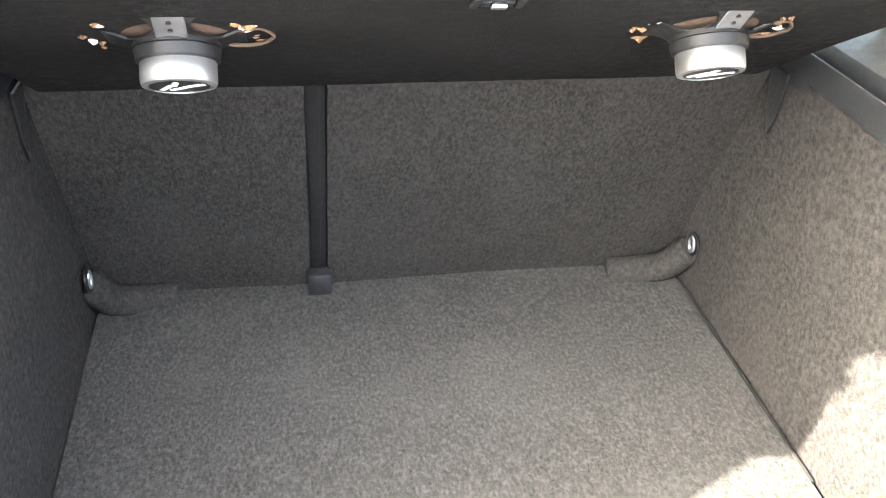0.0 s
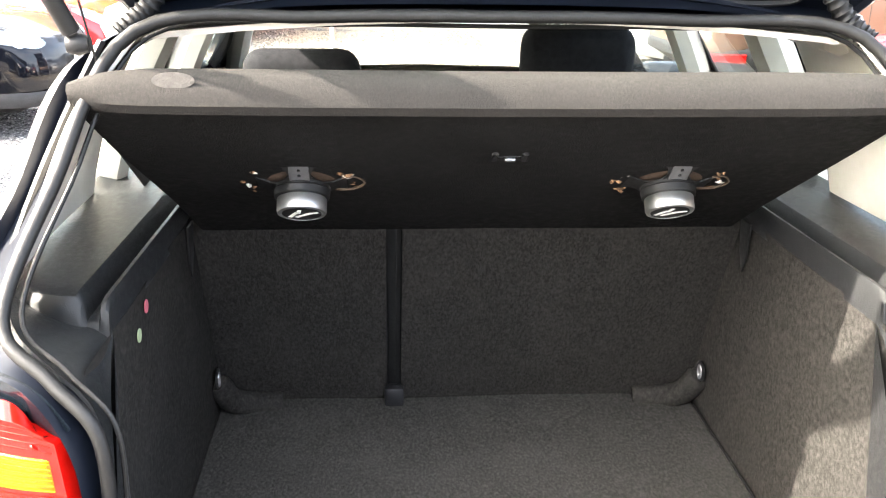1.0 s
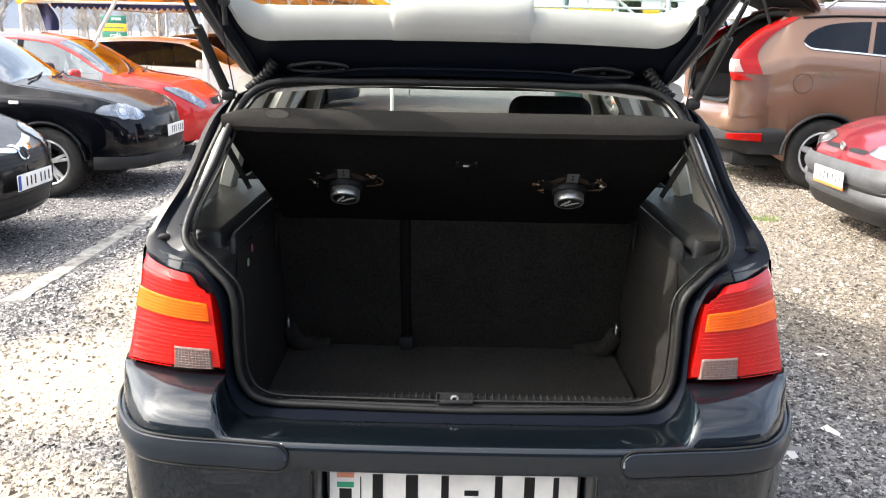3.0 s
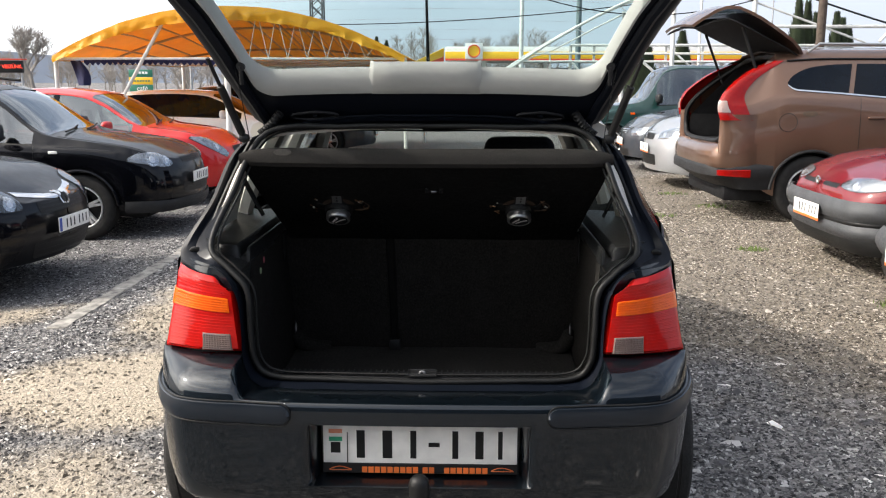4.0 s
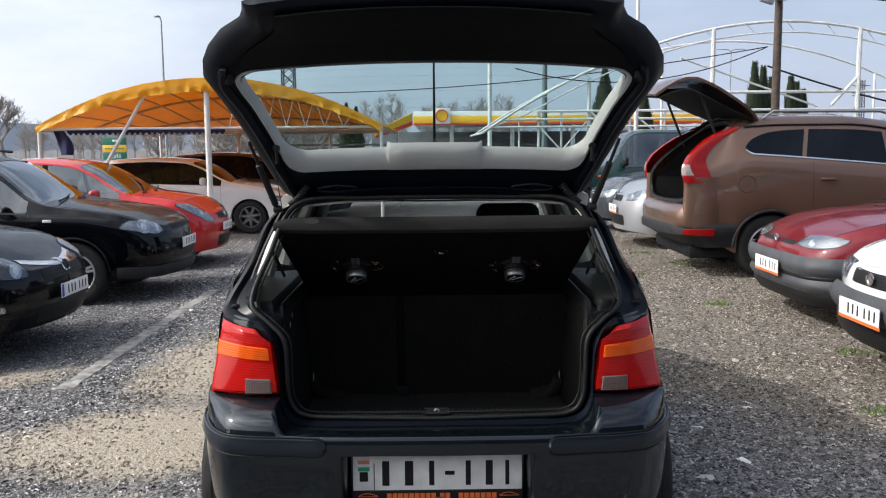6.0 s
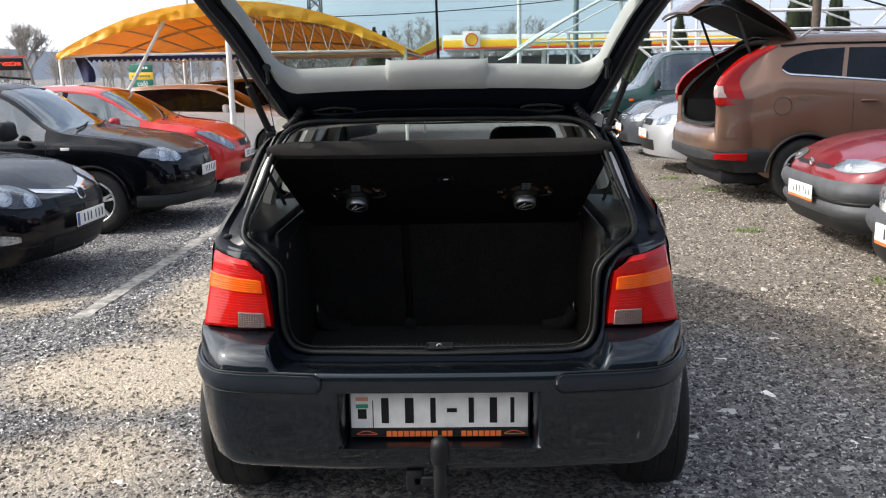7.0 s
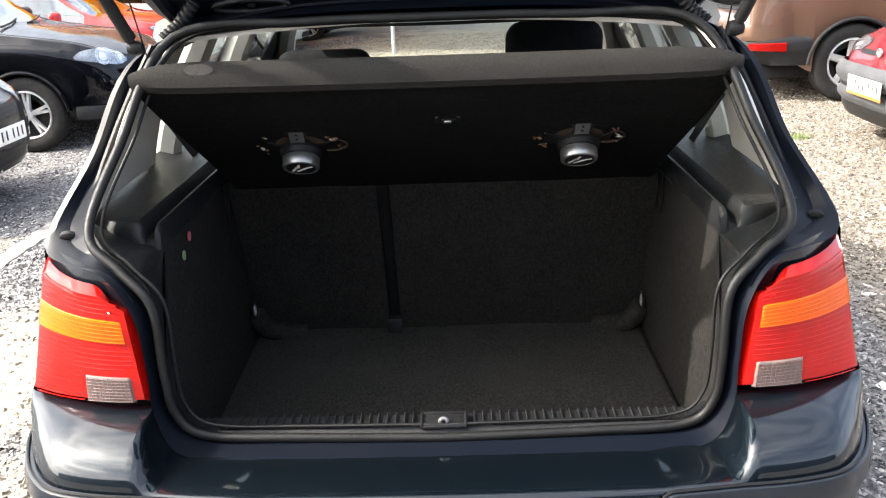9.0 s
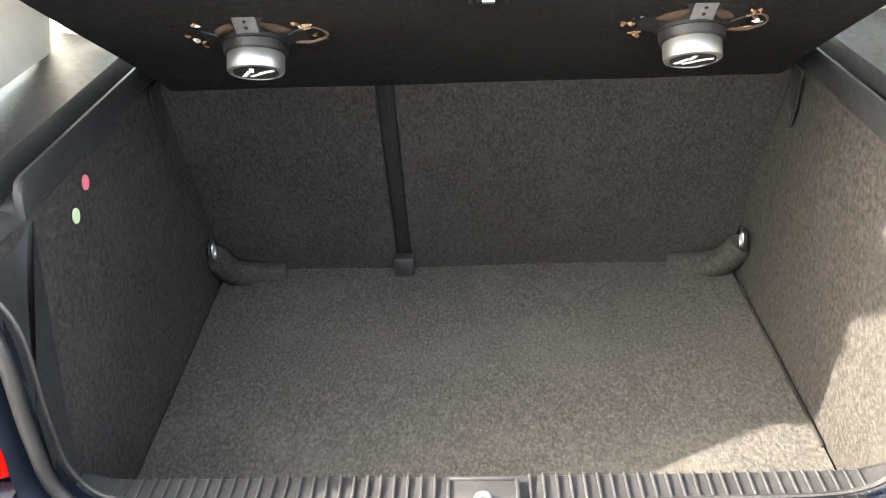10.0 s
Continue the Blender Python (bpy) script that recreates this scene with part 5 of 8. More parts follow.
def cabin_pillars(s):
    for pts in ([(0.735, 0.94, 0.98), (0.69, 0.94, 1.12), (0.575, 0.94, 1.335)], [(0.76, 1.60, 0.97), (0.70, 1.60, 1.15), (0.585, 1.58, 1.37)], [(0.78, 2.85, 0.96), (0.68, 2.5, 1.18), (0.56, 2.2, 1.36)]):
        part("pillar_lining", tube([(s * a * 0.965, b, c) for a, b, c in spline(pts, 9)], 0.042, 8), PALE_TRIM, golf, "pale grey pillar lining")
    part("roof_rail_lining", tube([(s * 0.525, y, z) for y, z in ((0.55, 1.325), (1.2, 1.352), (2.2, 1.345))], 0.035, 8), PALE_TRIM, golf)


both(cabin_pillars)

# tailgate, standing open
LID_MID = [(0.545, 1.392), (0.500, 1.430), (0.430, 1.510), (0.350, 1.605), (0.270, 1.705), (0.205, 1.790), (0.150, 1.842), (0.080, 1.888), (0.000, 1.924), (-0.070, 1.948), (-0.115, 1.956)]
LID_W = [0.505, 0.522, 0.556, 0.592, 0.638, 0.680, 0.660, 0.602, 0.512, 0.496, 0.488]
LID_DROP = [0.02, 0.022, 0.028, 0.036, 0.046, 0.062, 0.070, 0.05, 0.045, 0.042, 0.04]


lid_width = tab(list(enumerate(LID_W)))


def lid_point(u, v, h=0.0):
    """u across (-1..1), v along from the hinge (0) to the handle edge (1); h towards the boot side."""
    k = v * (len(LID_MID) - 1)
    pts = LID_MID
    i = min(int(k), len(pts) - 2)
    f = k - i
    q = Vector(LID_MID[i]).lerp(Vector(LID_MID[i + 1]), f)
    w = lid_width(k)
    dr = LID_DROP[i] + (LID_DROP[i + 1] - LID_DROP[i]) * f
    d = (Vector(LID_MID[min(i + 2, len(pts) - 1)]) - Vector(LID_MID[max(i - 1, 0)])).normalized()
    n = Vector((d.y, -d.x))  # (y, z) plane, towards the boot
    if n.y > 0:
        n = -n
    drop = dr * abs(u) ** 2.2
    return Vector((u * w, q.x + n.x * (h + drop * 0.8) + 0.2 * drop, q.y + n.y * (h + drop * 0.8)))


lid = thing("tailgate")
lid.parent = golf
tagged(lid, "open navy tailgate with tinted heated glass")
V_IN, V_OUT, U_IN = 0.20, 0.545, 0.90


def lid_loop(um, v0, v1, ru, rv, lift=None):
    """A loop with rounded corners on the lid: hinge edge, right flank, far edge, left flank."""
    out = []

    def arc(cu, cv, a0):
        for k in range(1, 10):
            ang = a0 + math.pi / 2 * k / 10
            out.append((cu + ru * math.cos(ang), cv + rv * math.sin(ang)))
    for u in np.linspace(-um + ru, um - ru, 33):
        out.append((float(u), v0 + (lift(u) if lift else 0)))
    arc(um - ru, v0 + rv, -math.pi / 2)
    out.extend((um, float(v)) for v in np.linspace(v0 + rv, v1 - rv, 15))
    arc(um - ru, v1 - rv, 0)
    out.extend((float(u), v1) for u in np.linspace(um - ru, -um + ru, 33))
    arc(-um + ru, v1 - rv, math.pi / 2)
    out.extend((-um, float(v)) for v in np.linspace(v1 - rv, v0 + rv, 15))
    arc(-um + ru, v0 + rv, math.pi)
    return out


hole, rim_loop = lid_loop(0.885, 0.195, 0.552, 0.10, 0.050), lid_loop(1.0, 0.0, 1.0, 0.02, 0.015)
rings = []
for k in range(15):
    f = k / 14
    rings.append([lid_point(p[0] + (q[0] - p[0]) * f, p[1] + (q[1] - p[1]) * f, -0.022 * max(0.0, (f - 0.72) / 0.28) ** 2) for p, q in zip(hole, rim_loop)])
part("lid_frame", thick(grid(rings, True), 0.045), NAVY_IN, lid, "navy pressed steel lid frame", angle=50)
# raised inner rim of the pressing along the lid's edges
for s in (-1, 1):
    rim = [lid_point(s * 0.955, v, 0.050) for v in np.linspace(0.03, 0.60, 26)]
    part("lid_rim", tube(rim, 0.016, 8), NAVY_IN, lid)
    buf = lid_point(s * 0.93, 0.52, 0.055)
    part("lid_buffer", disc_stack([(0.018, -0.02), (0.018, 0.0), (0.008, 0.012)], "z", 14, buf, rot=Matrix.Rotation(math.pi, 4, "X")), SEAL, lid)
us = np.linspace(-0.87, 0.87, 25)
gl = grid([[lid_point(u, v, 0.012) for u in us] for v in np.linspace(V_IN - 0.01, V_OUT + 0.01, 16)])
pane = part("rear_glass", gl, LID_GLASS, lid, "tinted heated rear window")
pane.visible_shadow = False
WIRE = simple("heater_wire", (0.16, 0.09, 0.05), 0.5)
for k in range(11):
    v = V_IN + 0.05 + (V_OUT - V_IN - 0.08) * k / 10
    part("heater_wire", tube([lid_point(u, v, 0.0145) for u in np.linspace(-0.78, 0.78, 13)], 0.0002, 3), WIRE, pane)
# grey inner trim round the glass, broad on the hinge side
def trim_lift(u):
    return 0.014 * smooth01((0.27 - abs(u)) / 0.05)


t_in, t_out = lid_loop(0.868, 0.228, 0.558, 0.12, 0.050, trim_lift), lid_loop(0.902, 0.166, 0.558, 0.09, 0.050)
ring_rows = []
for f, h in ((0.0, 0.018), (0.05, 0.030), (0.28, 0.048), (0.6, 0.057), (0.92, 0.056), (1.0, 0.046)):
    ring_rows.append([lid_point(p[0] + (q[0] - p[0]) * f, p[1] + (q[1] - p[1]) * f, h) for p, q in zip(t_in, t_out)])
part("lid_trim", grid(ring_rows, True), LID_TRIM, lid, "pale grey tailgate trim with brake light cover")
cover_rows = []
for v, h in ((0.1655, 0.043), (0.1670, 0.0540), (0.178, 0.0580), (0.205, 0.0560), (0.224, 0.050), (0.238, 0.035), (0.2425, 0.018)):
    cover_rows.append([lid_point(u * (0.315 - 0.45 * (v - 0.166)), v, h - (0.010 if abs(u) > 0.99 else 0.004 if abs(u) > 0.95 else 0)) for u in (-1, -0.955, -0.92, -0.5, 0, 0.5, 0.92, 0.955, 1)])
part("brake_light_cover", grid(cover_rows), LID_TRIM, lid, "pale grey moulded cover of the high brake light", angle=60)
for s in (-1, 1):
    k = lid_point(s * 0.90, 0.27, 0.062)
    knob = disc_stack([(0.012, -0.004), (0.012, 0.012), (0.006, 0.018)], "y", 14, k)
    tube([k, k + Vector((0, 0.01, -0.05))], 0.006, 8, knob)
    part("cord_knob", knob, BLACK_PLASTIC, lid)
# inner trim of the lower half, with the lock
low = []
for v in np.linspace(0.575, 0.985, 14):
    low.append([lid_point(u, v, 0.046 + 0.016 * (1 - abs(u / 0.9) ** 6) * math.sin(math.pi * min(1, (v - 0.575) / 0.4 + 0.10)) ** 0.5) for u in np.linspace(-0.9, 0.9, 25)])
LID_LINING = simple("lid_lining_plastic", (0.0045, 0.0045, 0.005), 0.6, 0, 0.2, 20, 0.2, 900, spec=0.15)
part("lid_lining", thick(grid(low), 0.004), LID_LINING, lid, "black inner lining of the tailgate")


def lid_fixings(s):
    h = box((0.055, 0.05, 0.010), (s * 0.342, 0.505, 1.408), 0.003)
    box((0.022, 0.045, 0.035), (s * 0.342, 0.500, 1.390), 0.004, 1, h)
    box((0.10, 0.02, 0.012), (s * 0.342, 0.470, 1.438), 0.004, 1, h)
    part("lid_hinge", h, NAVY, lid, "navy steel lid hinge")
    pocket = [[lid_point(s * (0.66 + 0.13 * u), 0.075 + 0.022 * v, 0.052 - 0.016 * (1 - max(abs(u), abs(v)) ** 4)) for u in np.linspace(-1, 1, 11)] for v in np.linspace(-1, 1, 7)]
    pk = part("hinge_pocket", grid(pocket), BLACK_PLASTIC, lid)
    rim_pts = [lid_point(s * (0.66 + 0.135 * math.cos(t)), 0.075 + 0.026 * math.sin(t), 0.052) for t in [2 * math.pi * i / 32 for i in range(32)]]
    part("pocket_rim", tube(rim_pts, 0.005, 6, closed=True), BLACK_PLASTIC, pk)
    a, b = Vector((s * 0.535, 0.375, 1.318)), Vector((s * 0.600, 0.262, 1.545))
    strut = tube([a, a.lerp(b, 0.06), a.lerp(b, 0.07), a.lerp(b, 0.66), a.lerp(b, 0.67), b], [0.006, 0.006, 0.0115, 0.0115, 0.0055, 0.0055], 12)
    part("gas_strut", strut, PLATE_BLACK, golf, "black gas strut")
    ball = disc_stack([(0.012, -0.012), (0.015, 0), (0.010, 0.014)], "x", 14, a)
    part("strut_ball", ball, BLACK_PLASTIC, golf)


both(lid_fixings)
part("lid_gutter", grid([[(x, 0.50, 1.386 - 0.03 * abs(x / 0.5) ** 3), (x, 0.47, 1.372 - 0.03 * abs(x / 0.5) ** 3), (x, 0.445, 1.366 - 0.03 * abs(x / 0.5) ** 3)] for x in np.linspace(-0.5, 0.5, 21)]), NAVY_IN, golf)


# ---- ground ----
# worn places: centre, half-width, half-depth, strength
DIRT = ((-1.45, 1.90, 1.20, 0.72, 1.30), (-1.62, 3.5, 0.62, 1.5, 0.9), (-1.5, 0.7, 0.9, 0.55, 0.55), (3.2, 7.0, 4.3, 6.6, 1.75), (0.5, 13.0, 3.4, 6.0, 0.9), (-3.0, 3.5, 1.0, 0.45, 0.6))


def dirt_mask(t, v, most):
    """Where trodden earth shows through the stone: worn places with ragged edges."""
    nz = noise_tex(t, v, 1.6, 8, 0.65)
    total = None
    for cx, cy, rx, ry, k in DIRT:
        mp = t.nodes.new("ShaderNodeMapping")
        mp.inputs["Location"].default_value = (-cx / rx, -cy / ry, 0)
        mp.inputs["Scale"].default_value = (1 / rx, 1 / ry, 0)
        t.links.new(v, mp.inputs["Vector"])
        gr = t.nodes.new("ShaderNodeTexGradient")
        gr.gradient_type = "SPHERICAL"
        t.links.new(mp.outputs["Vector"], gr.inputs["Vector"])
        ml = t.nodes.new("ShaderNodeMath")
        ml.operation = "MULTIPLY"
        ml.inputs[1].default_value = k
        t.links.new(gr.outputs["Fac"], ml.inputs[0])
        if total is None:
            total = ml.outputs["Value"]
        else:
            ad = t.nodes.new("ShaderNodeMath")
            ad.operation = "MAXIMUM"
            t.links.new(total, ad.inputs[0])
            t.links.new(ml.outputs["Value"], ad.inputs[1])
            total = ad.outputs["Value"]
    mix = t.nodes.new("ShaderNodeMath")
    mix.operation = "MULTIPLY_ADD"
    mix.inputs[1].default_value = 1.1
    t.links.new(nz, mix.inputs[0])
    t.links.new(total, mix.inputs[2])
    return ramp(t, mix.outputs["Value"], [(0.68, (0, 0, 0)), (1.0, (most,) * 3)])


def gravel_material():
    m, t, p = nodes_of("gravel")
    v = coords(t)
    vo = t.nodes.new("ShaderNodeTexVoronoi")
    vo.inputs["Scale"].default_value = 52
    t.links.new(v, vo.inputs["Vector"])
    vo2 = t.nodes.new("ShaderNodeTexVoronoi")
    vo2.inputs["Scale"].default_value = 115
    t.links.new(v, vo2.inputs["Vector"])
    stone = ramp(t, vo.outputs["Color"], [(0.2, (0.035, 0.034, 0.037)), (0.5, (0.130, 0.124, 0.120)), (0.8, (0.30, 0.285, 0.27))])
    small = ramp(t, vo2.outputs["Color"], [(0.2, (0.03, 0.03, 0.034)), (0.8, (0.34, 0.33, 0.32))])
    c = mixcol(t, 0.35, stone, small)
    dirt = ramp(t, noise_tex(t, v, 40, 5, 0.7), [(0.3, (0.25, 0.212, 0.163)), (0.7, (0.52, 0.45, 0.35))])
    k = dirt_mask(t, v, 0.9)
    soil = ramp(t, noise_tex(t, v, 30, 6, 0.7), [(0.3, (0.105, 0.084, 0.060)), (0.7, (0.27, 0.225, 0.170))])
    soil = mixcol(t, 0.70, c, soil)
    xyz = t.nodes.new("ShaderNodeSeparateXYZ")
    t.links.new(v, xyz.inputs["Vector"])
    side = t.nodes.new("ShaderNodeMapRange")
    side.inputs["From Min"].default_value = -0.6
    side.inputs["From Max"].default_value = 1.2
    t.links.new(xyz.outputs["X"], side.inputs["Value"])
    dirt = mixcol(t, side.outputs["Result"], dirt, soil)
    t.links.new(mixcol(t, k, c, dirt), p.inputs["Base Color"])
    p.inputs["Roughness"].default_value = 0.9
    p.inputs["Specular IOR Level"].default_value = 0.2
    h = mixcol(t, 0.4, vo.outputs["Distance"], vo2.outputs["Distance"])
    b = t.nodes.new("ShaderNodeBump")
    b.invert = True
    b.inputs["Strength"].default_value = 0.9
    b.inputs["Distance"].default_value = 0.014
    t.links.new(h, b.inputs["Height"])
    t.links.new(b.outputs["Normal"], p.inputs["Normal"])
    return m


def fall(x):
    """The lot falls a little towards the left row of cars."""
    q = np.clip((-np.asarray(x, float) - 1.6) / 1.8, 0, 1)
    return -0.11 * q * q * (3 - 2 * q)


GRAVEL = gravel_material()
far = [20, 45, 90, 200, 500, 1500, 4000]
gx = [-q for q in reversed(far)] + list(np.linspace(-12, 12, 61)) + far
gy = [-q for q in reversed(far)] + list(np.linspace(-10, 20, 16)) + [q + 10 for q in far]
g = grid([[(x, y, float(fall(x))) for x in gx] for y in gy])
tagged(part("ground", g, GRAVEL, None, smooth=False), "grey crushed-stone gravel with tan dirt patches", "ground", kind="structure")


# ---- neighbouring cars ----
def front_details(car, sp, plate_z, grille=None, intake=None, fogs=None, blue=False, badge=None, plate_y=0.012, plate_x=0.0, dealer=True):
    ln = sp["length"]

    def at_y(z):
        return ln + sp["rake"](z, ln) + sp.get("nose_out", 0)
    number_plate(car, (plate_x, at_y(plate_z) + plate_y + 0.01, plate_z), math.pi, 0.0, blue, "number_plate", dealer)
    if grille:
        z, w, h, bars_n, mat = grille
        g = panel_on(car, sp, "grille", -w / 2, w / 2, z - h / 2, z + h / 2, PLATE_BLACK, 0.003, "black front grille")
        for i in range(bars_n):
            zz = z - h / 2 + h * (i + 0.5) / bars_n
            t = h / bars_n * 0.2
            panel_on(g, sp, "grille_bar", -w * 0.47, w * 0.47, zz - t, zz + t, mat, 0.009, "", 0, 0.004)
    if intake:
        z, w, h = intake
        g = panel_on(car, sp, "lower_intake", -w / 2, w / 2, z - h / 2, z + h / 2, PLATE_BLACK, 0.003, "black lower air intake")
        for i in range(3):
            zz = z - h / 2 + h * (i + 0.5) / 3
            panel_on(g, sp, "grille_bar", -w * 0.46, w * 0.46, zz - 0.005, zz + 0.005, BLACK_PLASTIC, 0.008, "", 0, 0.004)
    if fogs:
        z, x, wx, hz, mat = fogs
        for s in (-1, 1):
            f = panel_on(car, sp, "fog_lamp", x - wx, x + wx, z - hz, z + hz, PLATE_BLACK, 0.003, "fog lamp in a black recess", 20, 0.03, s)
            panel_on(f, sp, "fog_lens", x - wx * 0.7, x + wx * 0.7, z - hz * 0.7, z + hz * 0.7, mat, 0.007, "", 20, 0.03, s, 0.006)
    if badge:
        z, r = badge
        b = disc_stack([(r, 0), (r, 0.008), (r * 0.72, 0.010), (r * 0.70, 0.004), (0.003, 0.004)], "y", 24, (0, at_y(z) + 0.016, z))
        bmesh.ops.scale(b, vec=(1.25, 1, 1), verts=b.verts)
        part("badge", b, CHROME, car, "plain chrome badge")


def skirt(car, sp, z0, z1, mat, y0, y1, label="", name="lower_bumper", out=0.012):
    """A band of unpainted plastic round the shell between two heights."""
    rows = []
    n = 26
    for z in np.linspace(z0, z1, 6):
        row = []
        f = (z - z0) / (z1 - z0)
        bulge = out * math.sin(math.pi * min(1, max(0, f * 0.8 + 0.1))) + 0.004
        ys = np.linspace(y0, y1, n)
        front = y1 > sp["length"] / 2
        pts = [(sp["plan"](y) + bulge, y) for y in ys]
        if front:
            half = [(x, y + sp["rake"](z, y) + (bulge if y > y1 - 0.2 else 0)) for x, y in pts]
            xe, ye = half[-1]
            half += [(xe * f, ye + sp.get("nose_out", 0) * (1 - f ** 2.2)) for f in (0.86, 0.68, 0.46, 0.23)] + [(0, ye + sp.get("nose_out", 0))]
            full = half + [(-x, y) for x, y in reversed(half[:-1])]
        else:
            ye = sp["rake"](z, 0) - bulge
            half = [(x, y + sp["rake"](z, y) - (bulge if y < 0.2 else 0)) for x, y in reversed(pts)] + [(0, ye)]
            full = half + [(-x, y) for x, y in reversed(half[:-1])]
        rows.append([(x, y, z) for x, y in full])
    return part(name, grid(rows), mat, car, label, angle=50)


def headlamp(car, sp, lo, hi, turn=45, label="clear headlamp with bright bowls", bowls=((0.35, 0.40), (0.72, 0.42)), dark=False):
    """A clear cover laid on the front corner, a bright reflector and bowls behind it.

    lo, hi: the lower and upper edge from the wing to the nose, as points beside the car's middle."""
    mid = Vector((0, sp["length"] / 2, 0))
    c, q = math.cos(radians(turn)), math.sin(radians(turn))

    def flat(pts):
        return [(x * c - (y - mid.y) * q, z) for x, y, z in pts]
    lo2, hi2 = flat(lo), flat(hi)

    def shrunk(k):
        a, b = [], []
        m0 = sum(p[0] for p in lo2 + hi2) / len(lo2 + hi2)
        for (xa, za), (xb, zb) in zip(lo2, hi2):
            zm, xm = (za + zb) / 2, (xa + xb) / 2
            a.append((m0 + (xa - m0) * k, zm + (za - zm) * k))
            b.append((m0 + (xb - m0) * k, zm + (zb - zm) * k))
        return a, b

    def one(s):
        rim_a, rim_b = shrunk(1.03)
        seat = part("headlamp", thick(on_shell(sp, s, turn, rim_a, rim_b, 0.001), 0.002), PLATE_BLACK, car, label)
        a, b = shrunk(0.97)
        part("reflector", on_shell(sp, s, turn, a, b, 0.0045), LAMP_DARK if dark else LAMP_CHROME, seat)
        for f, r in bowls:
            pa, pb = spline([(x, z, 0) for x, z in lo2], 41)[int(40 * f)], spline([(x, z, 0) for x, z in hi2], 41)[int(40 * f)]
            m = (pa + pb) / 2
            rr = (pb - pa).length * r
            n = 16
            ring_a = [(m.x - rr * math.cos(math.pi * i / n), m.y - rr * math.sin(math.pi * i / n)) for i in range(n + 1)]
            ring_b = [(m.x - rr * math.cos(math.pi * i / n), m.y + rr * math.sin(math.pi * i / n)) for i in range(n + 1)]
            bowl = part("lamp_bowl", on_shell(sp, s, turn, ring_a, ring_b, 0.0065, 0.004, 14, 6), LAMP_BOWL, seat)
            core_a = [(m.x + (x - m.x) * 0.5, m.y + (z - m.y) * 0.5) for x, z in ring_a]
            core_b = [(m.x + (x - m.x) * 0.5, m.y + (z - m.y) * 0.5) for x, z in ring_b]
            part("bulb_cap", on_shell(sp, s, turn, core_a, core_b, 0.010, 0.004, 10, 5), BULB_CAP, bowl)
        a, b = shrunk(1.0)
        part("lamp_cover", on_shell(sp, s, turn, a, b, 0.013, 0.006), CAR_LAMP_GLASS, seat, "clear moulded cover")
    both(one)


def panel_on(car, sp, name, x0, x1, z0, z1, mat, out=0.003, label="", turn=0, rnd=0.02, side=1, dome=0.0):
    """A panel with rounded ends on the nose."""
    n = 14
    lo, hi = [], []
    r = min(rnd, (z1 - z0) / 2)
    for i in range(n + 1):
        x = x0 + (x1 - x0) * (1 - math.cos(math.pi * i / n)) / 2
        e = min(x - x0, x1 - x)
        k = r - math.sqrt(max(0.0, r * r - max(0.0, r - e) ** 2))
        lo.append((x, z0 + k))
        hi.append((x, z1 - k))
    return part(name, on_shell(sp, side, turn, lo, hi, out, dome, 26, 4), mat, car, label)


BULB_CAP = simple("bulb_cap", (0.62, 0.63, 0.66), 0.15, 0.6, 0.3, 60)
LAMP_DARK = simple("lamp_dark_bezel", (0.05, 0.052, 0.055), 0.25, 0.3, 0.3, 18)
LAMP_CHROME = simple("lamp_reflector", (0.27, 0.28, 0.30), 0.25, 0.6, 0.4, 18)
LAMP_BOWL = simple("lamp_bowl", (0.40, 0.41, 0.43), 0.2, 0.8, 0.5, 60)


def lamp_glass_material():
    m = glass("headlamp_cover", (0.9, 0.92, 0.93))
    return m


CAR_LAMP_GLASS = lamp_glass_material()
BLACK_PAINT = paint("black_paint", (0.0010, 0.0014, 0.0034), 0.004, 0.5, (0.04, 0.04, 0.043), metal=0.85, coat=0.5, gloss=0.02)
RED_PAINT = paint("red_paint", (0.50, 0.008, 0.008), 0.03, 0.35)
WHITE_PAINT = paint("white_paint", (0.72, 0.72, 0.71), 0.08, 0.35, (0.45, 0.42, 0.38))
BROWN_PAINT = paint("bronze_paint", (0.155, 0.090, 0.062), 0.04, 0.36, (0.26, 0.22, 0.18), 0.6, gloss=0.03)
MAROON_PAINT = paint("maroon_paint", (0.15, 0.005, 0.010), 0.04, 0.34)
SILVER_PAINT = paint("silver_paint", (0.36, 0.37, 0.385), 0.08, 0.36, metal=0.5)
GREEN_PAINT = paint("dark_green_paint", (0.008, 0.034, 0.031), 0.03, 0.34)
GREY_PAINT = paint("dark_grey_paint", (0.03, 0.035, 0.045), 0.1, 0.34)
GREY_BUMPER = simple("faded_grey_bumper", (0.052, 0.054, 0.058), 0.6, 0, 0.2, 8, 0.3, 500)
CLADDING = simple("black_cladding", (0.014, 0.014, 0.015), 0.6, 0, 0.25, 10, 0.3, 500, spec=0.3)


def wipers(car, sp, y, z):
    for x0, x1 in ((-0.55, -0.02), (-0.05, 0.5)):
        part("wiper", tube([(x0, y - 0.12, z + 0.05), ((x0 + x1) / 2, y - 0.04, z + 0.03), (x1, y, z + 0.01)], 0.010, 6), PLATE_BLACK, car)


def handles(car, sp, ys, v, mat):
    for y in ys:
        def one(s):
            p = surf(sp, y, v, s, 0.012)
            part("door_handle", box((0.03, 0.17, 0.028), p, 0.010, 2), mat, car)
        both(one)


